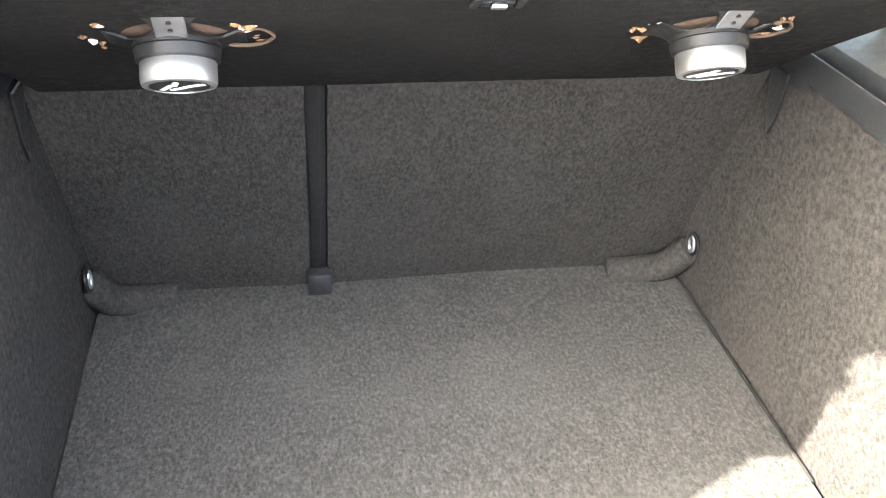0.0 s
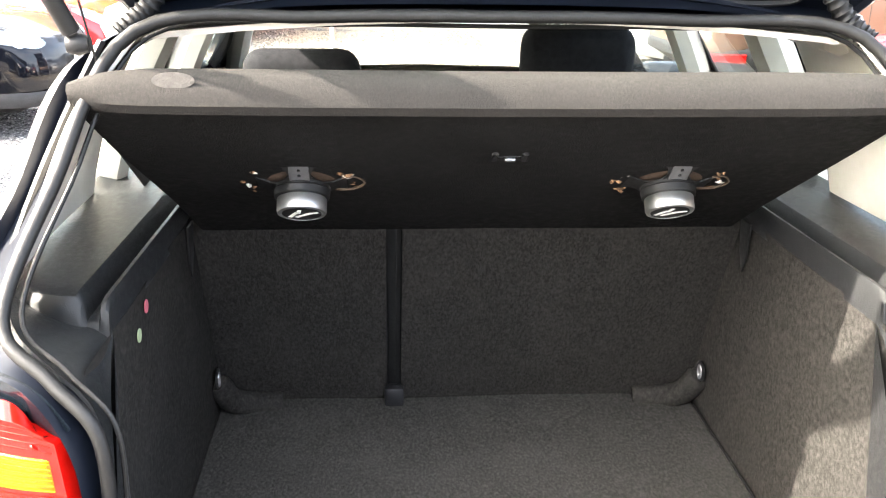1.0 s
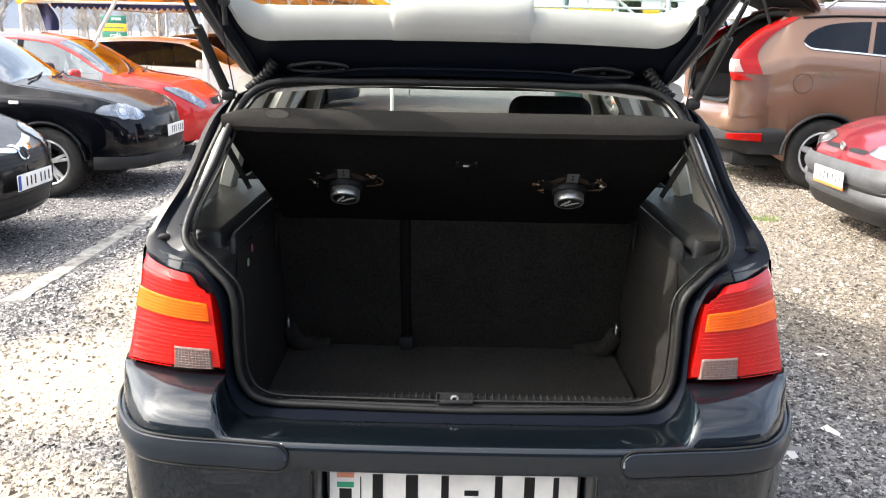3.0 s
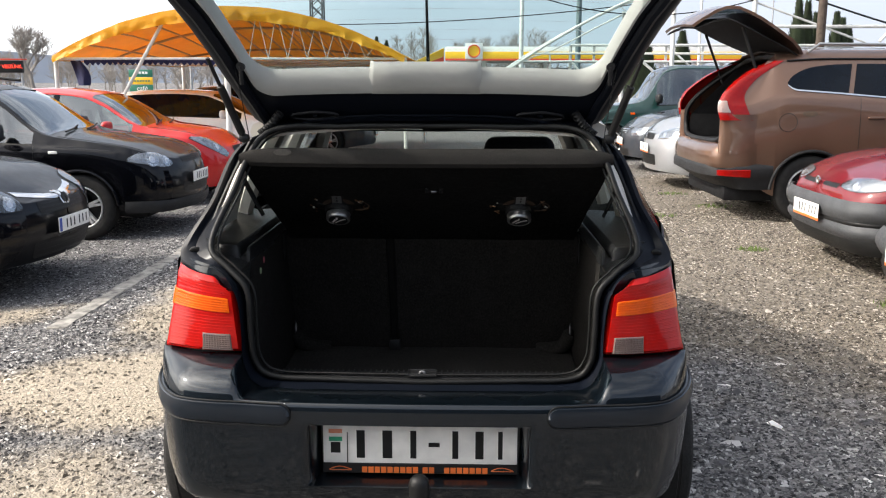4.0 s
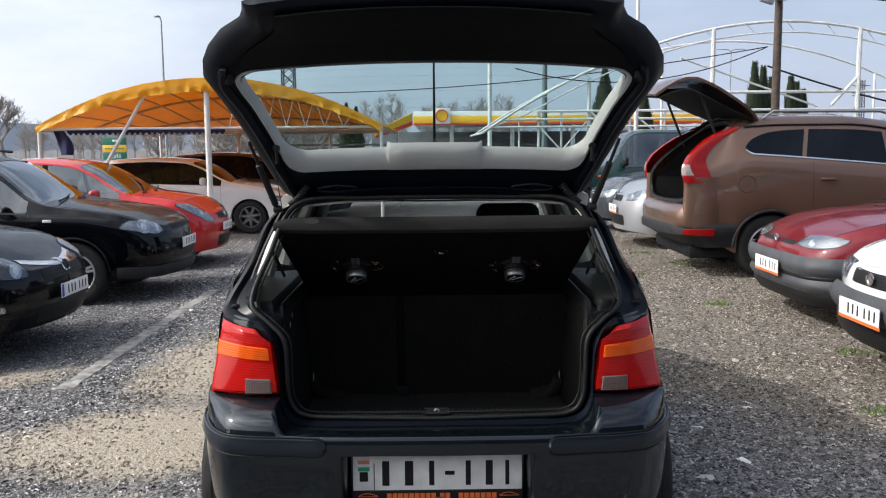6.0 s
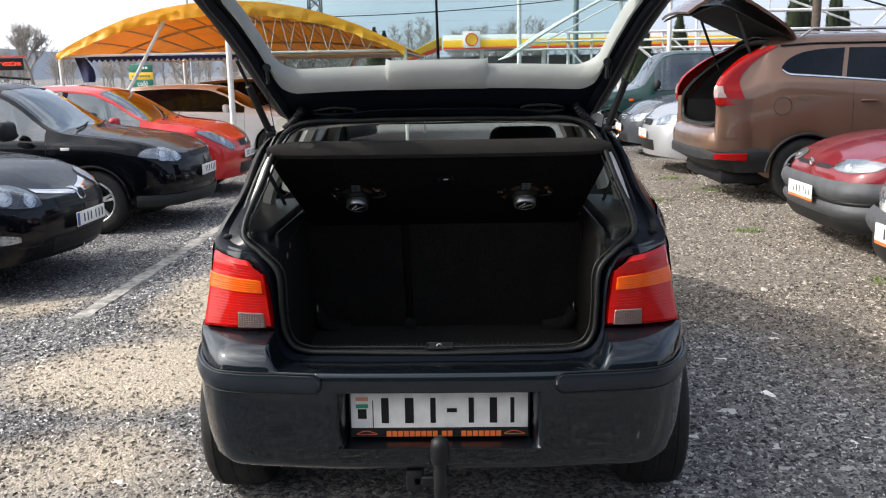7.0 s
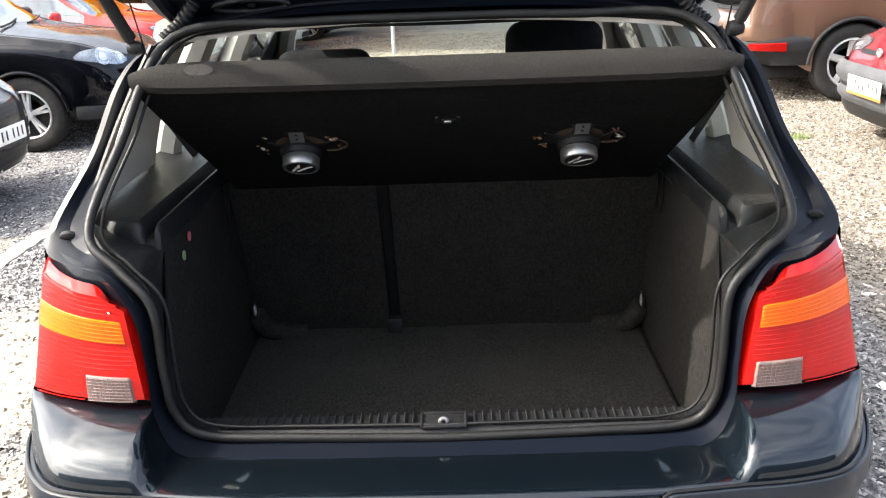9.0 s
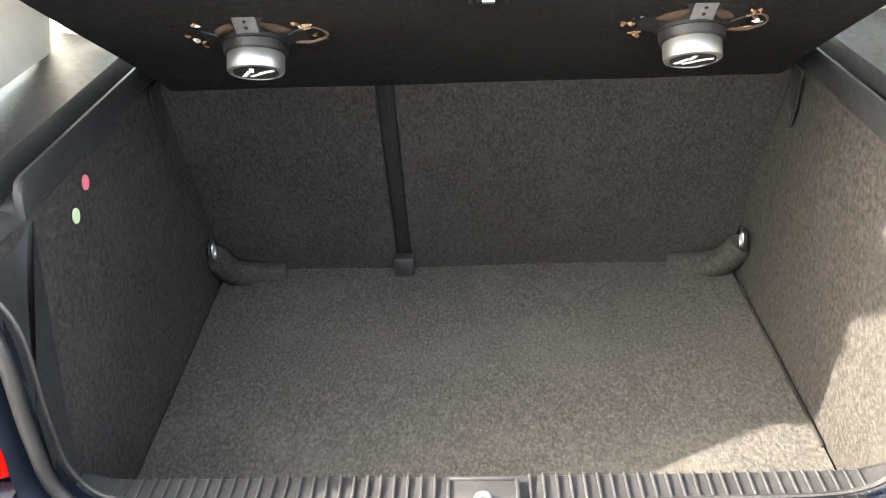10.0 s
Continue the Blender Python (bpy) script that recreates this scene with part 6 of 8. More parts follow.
def parked(name, sp, m, mat, label, group, glass_mat=None, wheel_w=0.2, spokes=5, twin=True, rim=None, track=None, cab=True):
    if not sp.get("open_rear"):
        sp.setdefault("nose_out", 0.075)
        m = m @ Matrix.Translation((0, -sp["nose_out"], 0))
    car = thing(name, m, label, "car", group)
    car_shell(car, sp, mat, glass_mat or LOT_GLASS, 64)
    tr = track or sp["width"] / 2 - 0.115
    for yc in sp["axles"]:
        both(lambda s: wheel(car, s * tr, yc, sp["wheel_r"], wheel_w, spokes, rim, twin))
    underpan(car, sp)
    return car


LEFT, RIGHT = "cars parked along the left row", "cars parked along the right row"

# black hatchback with a chrome nose bar
L = 4.245
sp = make_spec(L, 1.775, 0.315, (0.80, 3.41), [(0, 0.92), (0.12, 1.20), (0.5, 1.42), (1.5, 1.48), (2.1, 1.45), (2.5, 1.33), (3.20, 1.00), (3.55, 0.95), (3.95, 0.86), (4.15, 0.78), (4.245, 0.72)],
               [(0, 0.96), (1.2, 0.94), (2.6, 0.90), (3.3, 0.87), (3.9, 0.77), (4.245, 0.66)], 0.2, 0.46, 0.62, 0.35, [(0.35, 0.75), (0.84, 1.62), (1.70, 2.98)], [(2.35, 3.16, "front"), (0.1, 0.42, "rear")], 0.14)
car = parked("black_hatchback", sp, pose(-2.97 - L, 4.45, -0.08, 0, 0, -90), BLACK_PAINT, "glossy black hatchback with chrome nose bar facing the aisle", LEFT)
headlamp(car, sp, [(.86, 3.72, .775), (.83, 3.95, .70), (.74, 4.12, .66), (.62, 4.20, .645), (.54, 4.24, .648)], [(.80, 3.70, .83), (.70, 3.90, .822), (.57, 4.04, .795), (.52, 4.17, .733), (.52, 4.24, .665)], bowls=((0.42, 0.42), (0.70, 0.44)), dark=True)
front_details(car, sp, 0.50, (0.640, 0.70, 0.085, 3, BLACK_PLASTIC), (0.34, 0.9, 0.12), None, True, None, 0.03, dealer=False)
bar_lo = [(x, 0.680 + 0.055 * abs(x / 0.43) ** 1.5) for x in np.linspace(-0.43, 0.43, 15)]
bar_hi = [(x, 0.712 + 0.055 * abs(x / 0.43) ** 1.5) for x in np.linspace(-0.43, 0.43, 15)]
part("nose_bar", on_shell(sp, 1, 0, bar_lo, bar_hi, 0.004, 0.006, 30, 5), CHROME, car, "chrome bar over the grille")
emblem = panel_on(car, sp, "badge", -0.066, 0.066, 0.630, 0.722, CHROME, 0.012, "plain oval chrome badge", 0, 0.04, 1, 0.004)
panel_on(emblem, sp, "badge_inset", -0.050, 0.050, 0.644, 0.708, PLATE_BLACK, 0.018, "", 0, 0.03, 1, 0.002)


def corner_fog(s):
    c45 = math.sqrt(0.5)
    lo, hi = [[(c45 * (x - y + L / 2), z) for x, y, z in e] for e in (
        [(.84, 3.90, .420), (.81, 3.99, .405), (.76, 4.06, .405), (.70, 4.12, .415)], [(.84, 3.90, .462), (.81, 3.99, .472), (.76, 4.06, .470), (.70, 4.12, .452)])]
    hole = part("fog_lamp", on_shell(sp, s, 45, lo, hi, 0.004), LAMP_BOWL, car, "clear fog lamp in the bumper corner")
    part("fog_lens", on_shell(sp, s, 45, lo, hi, 0.011, 0.004), CAR_LAMP_GLASS, hole)


both(corner_fog)
mirrors(car, sp, 2.78, 0.98, BLACK_PAINT)
arch_lips(car, sp, BLACK_PAINT)
bonnet_seams(car, sp, 3.25, 3.86)
seams(car, sp, (1.70, 2.95))
cabin(car, 2.75, 0.7, 0.74, 0.92)
wipers(car, sp, 3.22, 0.99)

# black compact off-roader
L = 4.06
sp = make_spec(L, 1.70, 0.335, (0.78, 3.17), [(0, 1.02), (0.08, 1.38), (0.35, 1.55), (1.5, 1.595), (2.0, 1.56), (2.25, 1.47), (2.86, 1.09), (3.2, 1.035), (3.65, 0.965), (3.92, 0.895), (4.06, 0.835)],
               [(0, 1.02), (1.2, 1.00), (2.6, 0.96), (3.1, 0.94), (3.8, 0.86), (4.06, 0.775)], 0.30, 0.40, 0.55, 0.3, [(0.2, 0.9), (1.0, 1.62), (1.70, 2.70)], [(2.16, 2.84, "front"), (0.05, 0.3, "rear")], 0.10)
car = parked("black_off_roader", sp, pose(-2.80 - L, 7.28, -0.11, 0, 0, -90), BLACK_PAINT, "black compact off-roader with silver spoked wheels", LEFT, wheel_w=0.21)
headlamp(car, sp, [(.835, 3.68, .800), (.77, 3.87, .765), (.65, 4.00, .732), (.53, 4.04, .752)], [(.83, 3.67, .822), (.755, 3.72, .872), (.62, 3.88, .868), (.53, 4.03, .785)], bowls=((0.5, 0.42), (0.80, 0.46)))
front_details(car, sp, 0.60, (0.785, 0.62, 0.06, 3, BLACK_PLASTIC), (0.50, 0.80, 0.10), (0.46, 0.92, 0.05, 0.045, LAMP_BOWL), dealer=False)
skirt(car, sp, 0.28, 0.40, CLADDING, 3.62, L, "black lower bumper")
mirrors(car, sp, 2.42, 1.09, BLACK_PLASTIC, 0.15, 1.3)
arch_lips(car, sp, BLACK_PAINT, 0.018, 0.006)
bonnet_seams(car, sp, 2.92, 3.86)
seams(car, sp, (1.66, 2.72))
handles(car, sp, (1.85,), 5.0, BLACK_PAINT)
both(lambda s: part("side_repeater", box((0.012, 0.09, 0.03), surf(sp, 2.92, 4.4, s, 0.004), 0.005), WHITE_PLATE, car))
both(lambda s: part("roof_rail", tube([(s * 0.56, y, z) for y, z in ((0.4, 1.57), (0.55, 1.61), (1.6, 1.635), (1.95, 1.60))], 0.016, 8), PLATE_BLACK, car))
cabin(car, 2.45, 0.7, 0.70, 0.98)
wipers(car, sp, 2.92, 1.07)

# red small hatchback
L = 3.70
sp = make_spec(L, 1.69, 0.30, (0.62, 3.0), [(0, 0.95), (0.1, 1.3), (0.4, 1.46), (1.4, 1.51), (1.85, 1.47), (2.1, 1.38), (2.72, 1.05), (3.0, 1.01), (3.35, 0.95), (3.55, 0.88), (3.70, 0.77)],
               [(0, 1.0), (1.2, 0.97), (2.4, 0.94), (3.0, 0.92), (3.4, 0.86), (3.70, 0.71)], 0.2, 0.40, 0.55, 0.3, [(0.3, 0.75), (0.84, 1.5), (1.57, 2.56)], [(1.98, 2.70, "front"), (0.08, 0.35, "rear")], 0.12)
car = parked("red_hatchback", sp, pose(-2.96 - L, 9.78, -0.11, 0, 0, -90), RED_PAINT, "bright red small hatchback with tall headlamps", LEFT)
headlamp(car, sp, [(.68, 3.18, .872), (.65, 3.42, .76), (.58, 3.60, .67), (.48, 3.69, .615)], [(.62, 3.16, .895), (.56, 3.42, .870), (.52, 3.58, .80), (.42, 3.70, .66)], bowls=((0.6, 0.42),))
front_details(car, sp, 0.55, (0.70, 0.5, 0.09, 2, BLACK_PLASTIC), (0.36, 0.66, 0.15), (0.36, 0.80, 0.06, 0.05, LAMP_BOWL), badge=(0.71, 0.035), dealer=False)
mirrors(car, sp, 2.30, 1.02, RED_PAINT)
arch_lips(car, sp, RED_PAINT)
bonnet_seams(car, sp, 2.78, 3.4)
seams(car, sp, (1.55, 2.6))
cabin(car, 2.3, 0.6, 0.70, 0.95)
wipers(car, sp, 2.78, 1.03)

# white hatchback under the canopy
L = 4.25
sp = make_spec(L, 1.78, 0.315, (0.80, 3.38), [(0, 0.95), (0.15, 1.25), (0.6, 1.41), (1.5, 1.45), (2.1, 1.42), (2.4, 1.33), (3.05, 1.0), (3.5, 0.93), (3.95, 0.82), (4.25, 0.66)],
               [(0, 0.98), (1.2, 0.96), (2.6, 0.92), (3.3, 0.88), (4.25, 0.60)], 0.2, 0.44, 0.55, 0.35, [(0.4, 0.85), (0.94, 1.62), (1.70, 2.85)], [(2.28, 3.02, "front"), (0.12, 0.5, "rear")], 0.12)
car = parked("white_hatchback", sp, pose(-2.56 - L, 14.8, -0.11, 0, 0, -90), WHITE_PAINT, "white hatchback standing under the yellow canopy", LEFT, DARK_GLASS, spokes=7, twin=False, rim=DULL_STEEL)
headlamp(car, sp, [(.84, 3.72, .66), (.72, 4.0, .58), (.56, 4.22, .56)], [(.80, 3.70, .72), (.66, 3.98, .70), (.52, 4.20, .64)])
front_details(car, sp, 0.5, (0.68, 0.7, 0.10, 3, CHROME), (0.30, 0.8, 0.12))
mirrors(car, sp, 2.55, 1.0, WHITE_PAINT)
arch_lips(car, sp, WHITE_PAINT)
seams(car, sp, (1.67, 2.85))
handles(car, sp, (0.95, 1.85), 5.0, WHITE_PAINT)
cabin(car, 2.6, 0.7, 0.74, 0.94)

# bronze car deeper under the canopy
sp = make_spec(L, 1.78, 0.315, (0.80, 3.38), [(0, 0.95), (0.15, 1.3), (0.6, 1.48), (1.5, 1.53), (2.1, 1.50), (2.4, 1.40), (3.05, 1.02), (3.5, 0.94), (3.95, 0.82), (4.25, 0.66)],
               [(0, 0.98), (1.2, 0.97), (2.6, 0.93), (3.3, 0.88), (4.25, 0.60)], 0.2, 0.44, 0.55, 0.35, [(0.4, 0.85), (0.94, 1.62), (1.70, 2.85)], [(2.28, 3.02, "front"), (0.12, 0.5, "rear")], 0.12)
car = parked("dark_hatchback", sp, pose(-1.9 - L, 17.4, -0.11, 0, 0, -90), GREY_PAINT, "dark hatchback deep under the yellow canopy", LEFT, DARK_GLASS)
front_details(car, sp, 0.5, (0.68, 0.7, 0.10, 3, CHROME), (0.30, 0.8, 0.12))
cabin(car, 2.6, 0.7, 0.74, 0.94)

# maroon hatchback with grey bumper
L = 4.13
sp = make_spec(L, 1.70, 0.295, (0.75, 3.33), [(0, 0.95), (0.15, 1.2), (0.6, 1.38), (1.5, 1.42), (2.0, 1.39), (2.3, 1.30), (2.98, 0.97), (3.4, 0.93), (3.8, 0.85), (4.0, 0.79), (4.13, 0.71)],
               [(0, 0.93), (1.2, 0.91), (2.6, 0.87), (3.3, 0.84), (3.8, 0.76), (4.13, 0.64)], 0.2, 0.46, 0.62, 0.35, [(0.4, 0.75), (0.84, 1.55), (1.65, 2.6)], [(2.2, 2.95, "front"), (0.12, 0.5, "rear")], 0.14)
sp["nose_out"] = 0.02
car = parked("maroon_hatchback", sp, pose(2.99 + L, 5.05, 0, 0, 0, 90), MAROON_PAINT, "maroon hatchback with faded grey bumper and oval headlamps", RIGHT)
headlamp(car, sp, [(.78, 3.86, .725), (.76, 3.97, .685), (.66, 4.09, .663), (.54, 4.13, .665), (.43, 4.15, .685)], [(.772, 3.85, .74), (.68, 3.93, .762), (.56, 4.02, .757), (.46, 4.09, .738), (.42, 4.14, .70)], 45, "oval clear headlamp with amber corner", ((0.62, 0.44),))
for side in (-1, 1):
    panel_on(car, sp, "grille_slot", 0.08, 0.34, 0.668, 0.700, PLATE_BLACK, 0.003, "black slot beside the badge", 0, 0.02, side)
front_details(car, sp, 0.47, None, None, badge=(0.70, 0.034), plate_y=0.05)
skirt(car, sp, 0.19, 0.325, PLATE_BLACK, 3.45, L, "black lower lip", "lower_lip", 0.016)
skirt(car, sp, 0.445, 0.60, GREY_BUMPER, 3.45, L, "faded grey plastic front bumper", "upper_bumper", out=0.040)
skirt(car, sp, 0.405, 0.455, PLATE_BLACK, 3.45, L, "black slot in the bumper", "bumper_slot", out=0.014)
skirt(car, sp, 0.30, 0.415, GREY_BUMPER, 3.45, L, "faded grey lower bumper edge", out=0.030)
mirrors(car, sp, 2.55, 0.95, MAROON_PAINT)
arch_lips(car, sp, MAROON_PAINT)
bonnet_seams(car, sp, 3.05, 3.95, 7.05)
cabin(car, 2.5, 0.7, 0.70, 0.90)
wipers(car, sp, 3.02, 0.96)

# white hatchback with grey bumper
L = 4.05
sp = make_spec(L, 1.69, 0.285, (0.75, 3.27), [(0, 0.95), (0.15, 1.2), (0.6, 1.37), (1.5, 1.41), (2.0, 1.38), (2.3, 1.29), (2.95, 0.97), (3.4, 0.92), (3.8, 0.85), (3.95, 0.80), (4.05, 0.74)],
               [(0, 0.93), (1.2, 0.91), (2.6, 0.87), (3.3, 0.85), (3.8, 0.78), (4.05, 0.69)], 0.2, 0.46, 0.5, 0.35, [(0.4, 0.75), (0.84, 1.55), (1.65, 2.6)], [(2.2, 2.92, "front"), (0.12, 0.5, "rear")], 0.10)
car = parked("white_old_hatchback", sp, pose(2.72 + L, 2.80, 0, 0, 0, 90), WHITE_PAINT, "white older hatchback with grey front bumper", RIGHT, rim=DULL_STEEL)
headlamp(car, sp, [(.72, 3.80, .63), (.62, 3.97, .61), (.46, 4.05, .615)], [(.68, 3.78, .74), (.58, 3.92, .745), (.45, 4.02, .73)], bowls=((0.5, 0.40),))
front_details(car, sp, 0.47, (0.665, 0.6, 0.09, 4, BLACK_PLASTIC), (0.29, 0.8, 0.08), badge=(0.67, 0.04), plate_y=0.05)
skirt(car, sp, 0.40, 0.58, GREY_BUMPER, 3.4, L, "faded grey plastic front bumper", "upper_bumper", out=0.045)
skirt(car, sp, 0.24, 0.41, PLATE_BLACK, 3.4, L, "black lower front apron", out=0.016)
mirrors(car, sp, 2.5, 0.95, BLACK_PLASTIC)
arch_lips(car, sp, WHITE_PAINT)
bonnet_seams(car, sp, 3.0, 3.9)
cabin(car, 2.45, 0.7, 0.70, 0.90)

# silver van-like car
L = 4.40
sp = make_spec(L, 1.79, 0.315, (0.80, 3.48), [(0, 1.1), (0.06, 1.6), (0.3, 1.70), (2.0, 1.74), (2.5, 1.70), (2.75, 1.60), (3.35, 1.12), (3.65, 1.05), (4.05, 0.97), (4.25, 0.89), (4.40, 0.79)],
               [(0, 1.05), (2.6, 1.02), (3.4, 0.97), (4.1, 0.86), (4.40, 0.72)], 0.2, 0.26, 0.5, 0.25, [(0.3, 1.4), (1.52, 2.2), (2.3, 3.1)], [(2.66, 3.34, "front"), (0.03, 0.2, "rear")], 0.10)
car = parked("silver_van", sp, pose(2.74 + L, 10.75, 0, 0, 0, 90), SILVER_PAINT, "silver compact van with dark lower bumper", RIGHT)
headlamp(car, sp, [(.80, 3.98, .765), (.66, 4.26, .71), (.46, 4.39, .695)], [(.76, 3.95, .87), (.58, 4.20, .845), (.40, 4.34, .785)])
front_details(car, sp, 0.56, (0.72, 0.62, 0.09, 3, BLACK_PLASTIC), (0.40, 0.9, 0.15), (0.42, 1.0, 0.05, 0.045, LAMP_CHROME), badge=(0.73, 0.04))
mirrors(car, sp, 3.0, 1.1, SILVER_PAINT)
arch_lips(car, sp, SILVER_PAINT)
bonnet_seams(car, sp, 3.42, 4.1)
cabin(car, 3.0, 0.7, 0.74, 1.02)

# dark grey hatchback
L = 4.02
sp = make_spec(L, 1.74, 0.31, (0.78, 3.30), [(0, 1.0), (0.1, 1.3), (0.5, 1.5), (1.5, 1.53), (2.1, 1.48), (2.85, 1.08), (3.3, 1.0), (3.75, 0.9), (4.02, 0.72)],
               [(0, 1.0), (1.2, 0.98), (2.6, 0.94), (3.3, 0.9), (4.02, 0.66)], 0.2, 0.42, 0.5, 0.3, [(0.3, 0.75), (0.84, 1.5), (1.6, 2.5)], [(2.1, 2.82, "front"), (0.08, 0.4, "rear")], 0.10)
car = parked("grey_hatchback", sp, pose(2.80 + L, 13.15, 0, 0, 0, 90), GREY_PAINT, "dark grey hatchback with chrome grille", RIGHT)
headlamp(car, sp, [(.80, 3.55, .68), (.70, 3.80, .62), (.50, 4.0, .60)], [(.76, 3.52, .76), (.62, 3.78, .745), (.46, 3.98, .68)])
front_details(car, sp, 0.5, (0.68, 0.7, 0.12, 4, CHROME), (0.32, 0.8, 0.12))
cabin(car, 2.4, 0.7, 0.72, 0.95)

# dark green off-roader
L = 3.90
sp = make_spec(L, 1.70, 0.345, (0.75, 3.15), [(0, 1.1), (0.04, 1.6), (0.2, 1.78), (1.8, 1.82), (2.1, 1.76), (2.55, 1.18), (2.8, 1.10), (3.5, 1.04), (3.75, 0.96), (3.90, 0.84)],
               [(0, 1.08), (1.2, 1.06), (2.4, 1.04), (2.9, 1.0), (3.90, 0.80)], 0.32, 0.26, 0.4, 0.2, [(0.2, 1.0), (1.1, 2.3)], [(2.05, 2.55, "front"), (0.03, 0.15, "rear")], 0.06)
car = parked("green_off_roader", sp, pose(2.05 + L, 15.5, 0, 0, 0, 90), GREEN_PAINT, "dark green small off-roader with black mirrors", RIGHT)
headlamp(car, sp, [(.70, 3.62, .74), (.62, 3.80, .72), (.46, 3.90, .71)], [(.68, 3.60, .86), (.58, 3.76, .87), (.44, 3.88, .83)], bowls=((0.5, 0.42),))
front_details(car, sp, 0.62, (0.82, 0.7, 0.10, 3, BLACK_PLASTIC))
mirrors(car, sp, 2.3, 1.18, BLACK_PLASTIC, 0.13, 1.2)
arch_lips(car, sp, GREEN_PAINT, 0.02, 0.01)
bonnet_seams(car, sp, 2.65, 3.6)
both(lambda s: part("side_repeater", box((0.012, 0.09, 0.04), surf(sp, 2.75, 4.4, s, 0.004), 0.005), AMBER_LENS, car))
cabin(car, 2.2, 0.7, 0.70, 1.04)

# bronze estate with its tailgate up
L = 4.62
sp = make_spec(L, 1.89, 0.362, (1.11, 3.84), [(0.1, 1.80), (0.8, 1.835), (1.3, 1.86), (2.0, 1.86), (2.6, 1.79), (2.9, 1.67), (3.5, 1.22), (3.9, 1.08), (4.3, 0.94), (4.62, 0.75)],
               [(0.1, 1.30), (0.86, 1.365), (1.45, 1.325), (2.26, 1.255), (3.4, 1.08), (4.62, 0.70)], 0.28, 0.40, 0.5, 0.3, [], [(2.8, 3.48, "front")], 0.10, 0.0, start=0.1, open_rear=True, dome=0.125,
               rear_edge=[(0.70, 0.44, 0.42), (0.86, 0.42, 0.40), (0.90, 0.42, 0.50), (0.920, 0.40, 0.66), (0.924, 0.36, 0.84), (0.918, 0.28, 1.02), (0.895, 0.17, 1.20), (0.70, 0.61, 1.705), (0.52, 0.74, 1.77), (0, 0.80, 1.80)],
               pane_mats={"side": DARK_GLASS})
volvo = parked("bronze_estate_car", sp, pose(2.65, 8.05, 0, 0, 0, -90), BROWN_PAINT, "bronze estate car with raised tailgate, seen from behind", RIGHT, wheel_w=0.235, spokes=5, twin=False, track=0.81)
sp["plan2"] = sp["plan"]


def side_x(y, z):
    p = sp["tree"].ray_cast(Vector((3, y, z)), Vector((-1, 0, 0)))[0]
    return p.x if p is not None else 0.7


def volvo_lamp(s):
    edge = spline([(0.925, 0.17, 1.09), (0.915, 0.15, 1.16), (0.890, 0.15, 1.26), (0.850, 0.21, 1.38), (0.79, 0.35, 1.51), (0.735, 0.50, 1.61), (0.68, 0.72, 1.71)], 22)
    span = tab([(1.09, 0.30), (1.22, 0.26), (1.35, 0.20), (1.51, 0.165), (1.61, 0.155), (1.71, 0.10)])
    rows = []
    for p in edge:
        wd = span(p.z)
        x_end = side_x(p.y + wd, p.z)
        x_end = x_end + 0.009 if x_end > 0.6 and x_end < p.x + 0.05 else p.x + 0.009
        a = Vector((p.x - 0.03, p.y - 0.035, p.z))
        side = [Vector((p.x + 0.012 * (1 - g) + (x_end - p.x) * g + 0.014 * g * (1 - g), p.y + wd * g, p.z)) for g in (0.3, 0.65, 1.0)]
        rows.append([(s * q.x, q.y, q.z) for q in (a + Vector((-0.045, 0.02, 0)), a, p + Vector((0.008, 0.0, 0)), *side)])
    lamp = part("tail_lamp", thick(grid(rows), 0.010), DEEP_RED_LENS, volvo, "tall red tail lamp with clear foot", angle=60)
    rows = []
    for i, p in enumerate(edge[4:9]):
        a = Vector((p.x - 0.03, p.y - 0.039, p.z))
        rows.append([(s * q.x, q.y, q.z) for q in (a + Vector((-0.03, 0.012, 0)), a, p + Vector((0.012, -0.003, 0)), p + Vector((0.022, 0.085 - 0.013 * i, 0.0)))])
    part("clear_lens", thick(grid(rows), 0.006), PALE_LENS, lamp, "pale clear reversing lens")
    run = [p for p in spline([(0.74, 0.06, 0), (0.90, 0.20, 0), (0.945, 0.42, 0), (0.945, 0.60, 0)], 60) if 0.14 < p.y < 0.47]
    rows = [[(s * (p.x + d), p.y, z + 0.02 * (p.y - 0.14)) for d, z in ((0.0, 0.480 + 0.07 * (0.47 - p.y)), (0.010, 0.488 + 0.07 * (0.47 - p.y)), (0.010, 0.560), (0.0, 0.568))] for p in run]
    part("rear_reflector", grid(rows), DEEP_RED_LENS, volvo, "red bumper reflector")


both(volvo_lamp)
# its black bumper and cladding
rows = []
for z, ins, nx in ((0.36, 0.24, 0.03), (0.43, 0.13, 0.02), (0.48, 0.04, 0.008), (0.50, 0.0, 0.0), (0.575, 0.0, 0.0), (0.605, 0.012, 0.006), (0.63, 0.05, 0.03)):
    half = spline([(0.0, 0.0 + ins, z), (0.45, 0.01 + ins, z), (0.74, 0.06 + ins, z), (0.90 - nx - ins * 0.15, 0.20 + ins * 0.6, z), (0.945 - nx, 0.42, z), (0.945 - nx, 0.71, z)], 22)
    rows.append([(-p.x, p.y, p.z) for p in reversed(half[1:])] + [tuple(p) for p in half])
part("rear_bumper", grid(rows), CLADDING, volvo, "black plastic rear bumper")


def flush(p):
    """Run a panel's front edge into the flank of the shell."""
    f = smooth01((p[1] - 0.36) / 0.24)
    x = side_x(p[1], p[2])
    if x < 0.8:
        return tuple(p)
    return (math.copysign(abs(p[0]) + (x - 0.004 - abs(p[0])) * f, p[0]), p[1], p[2])


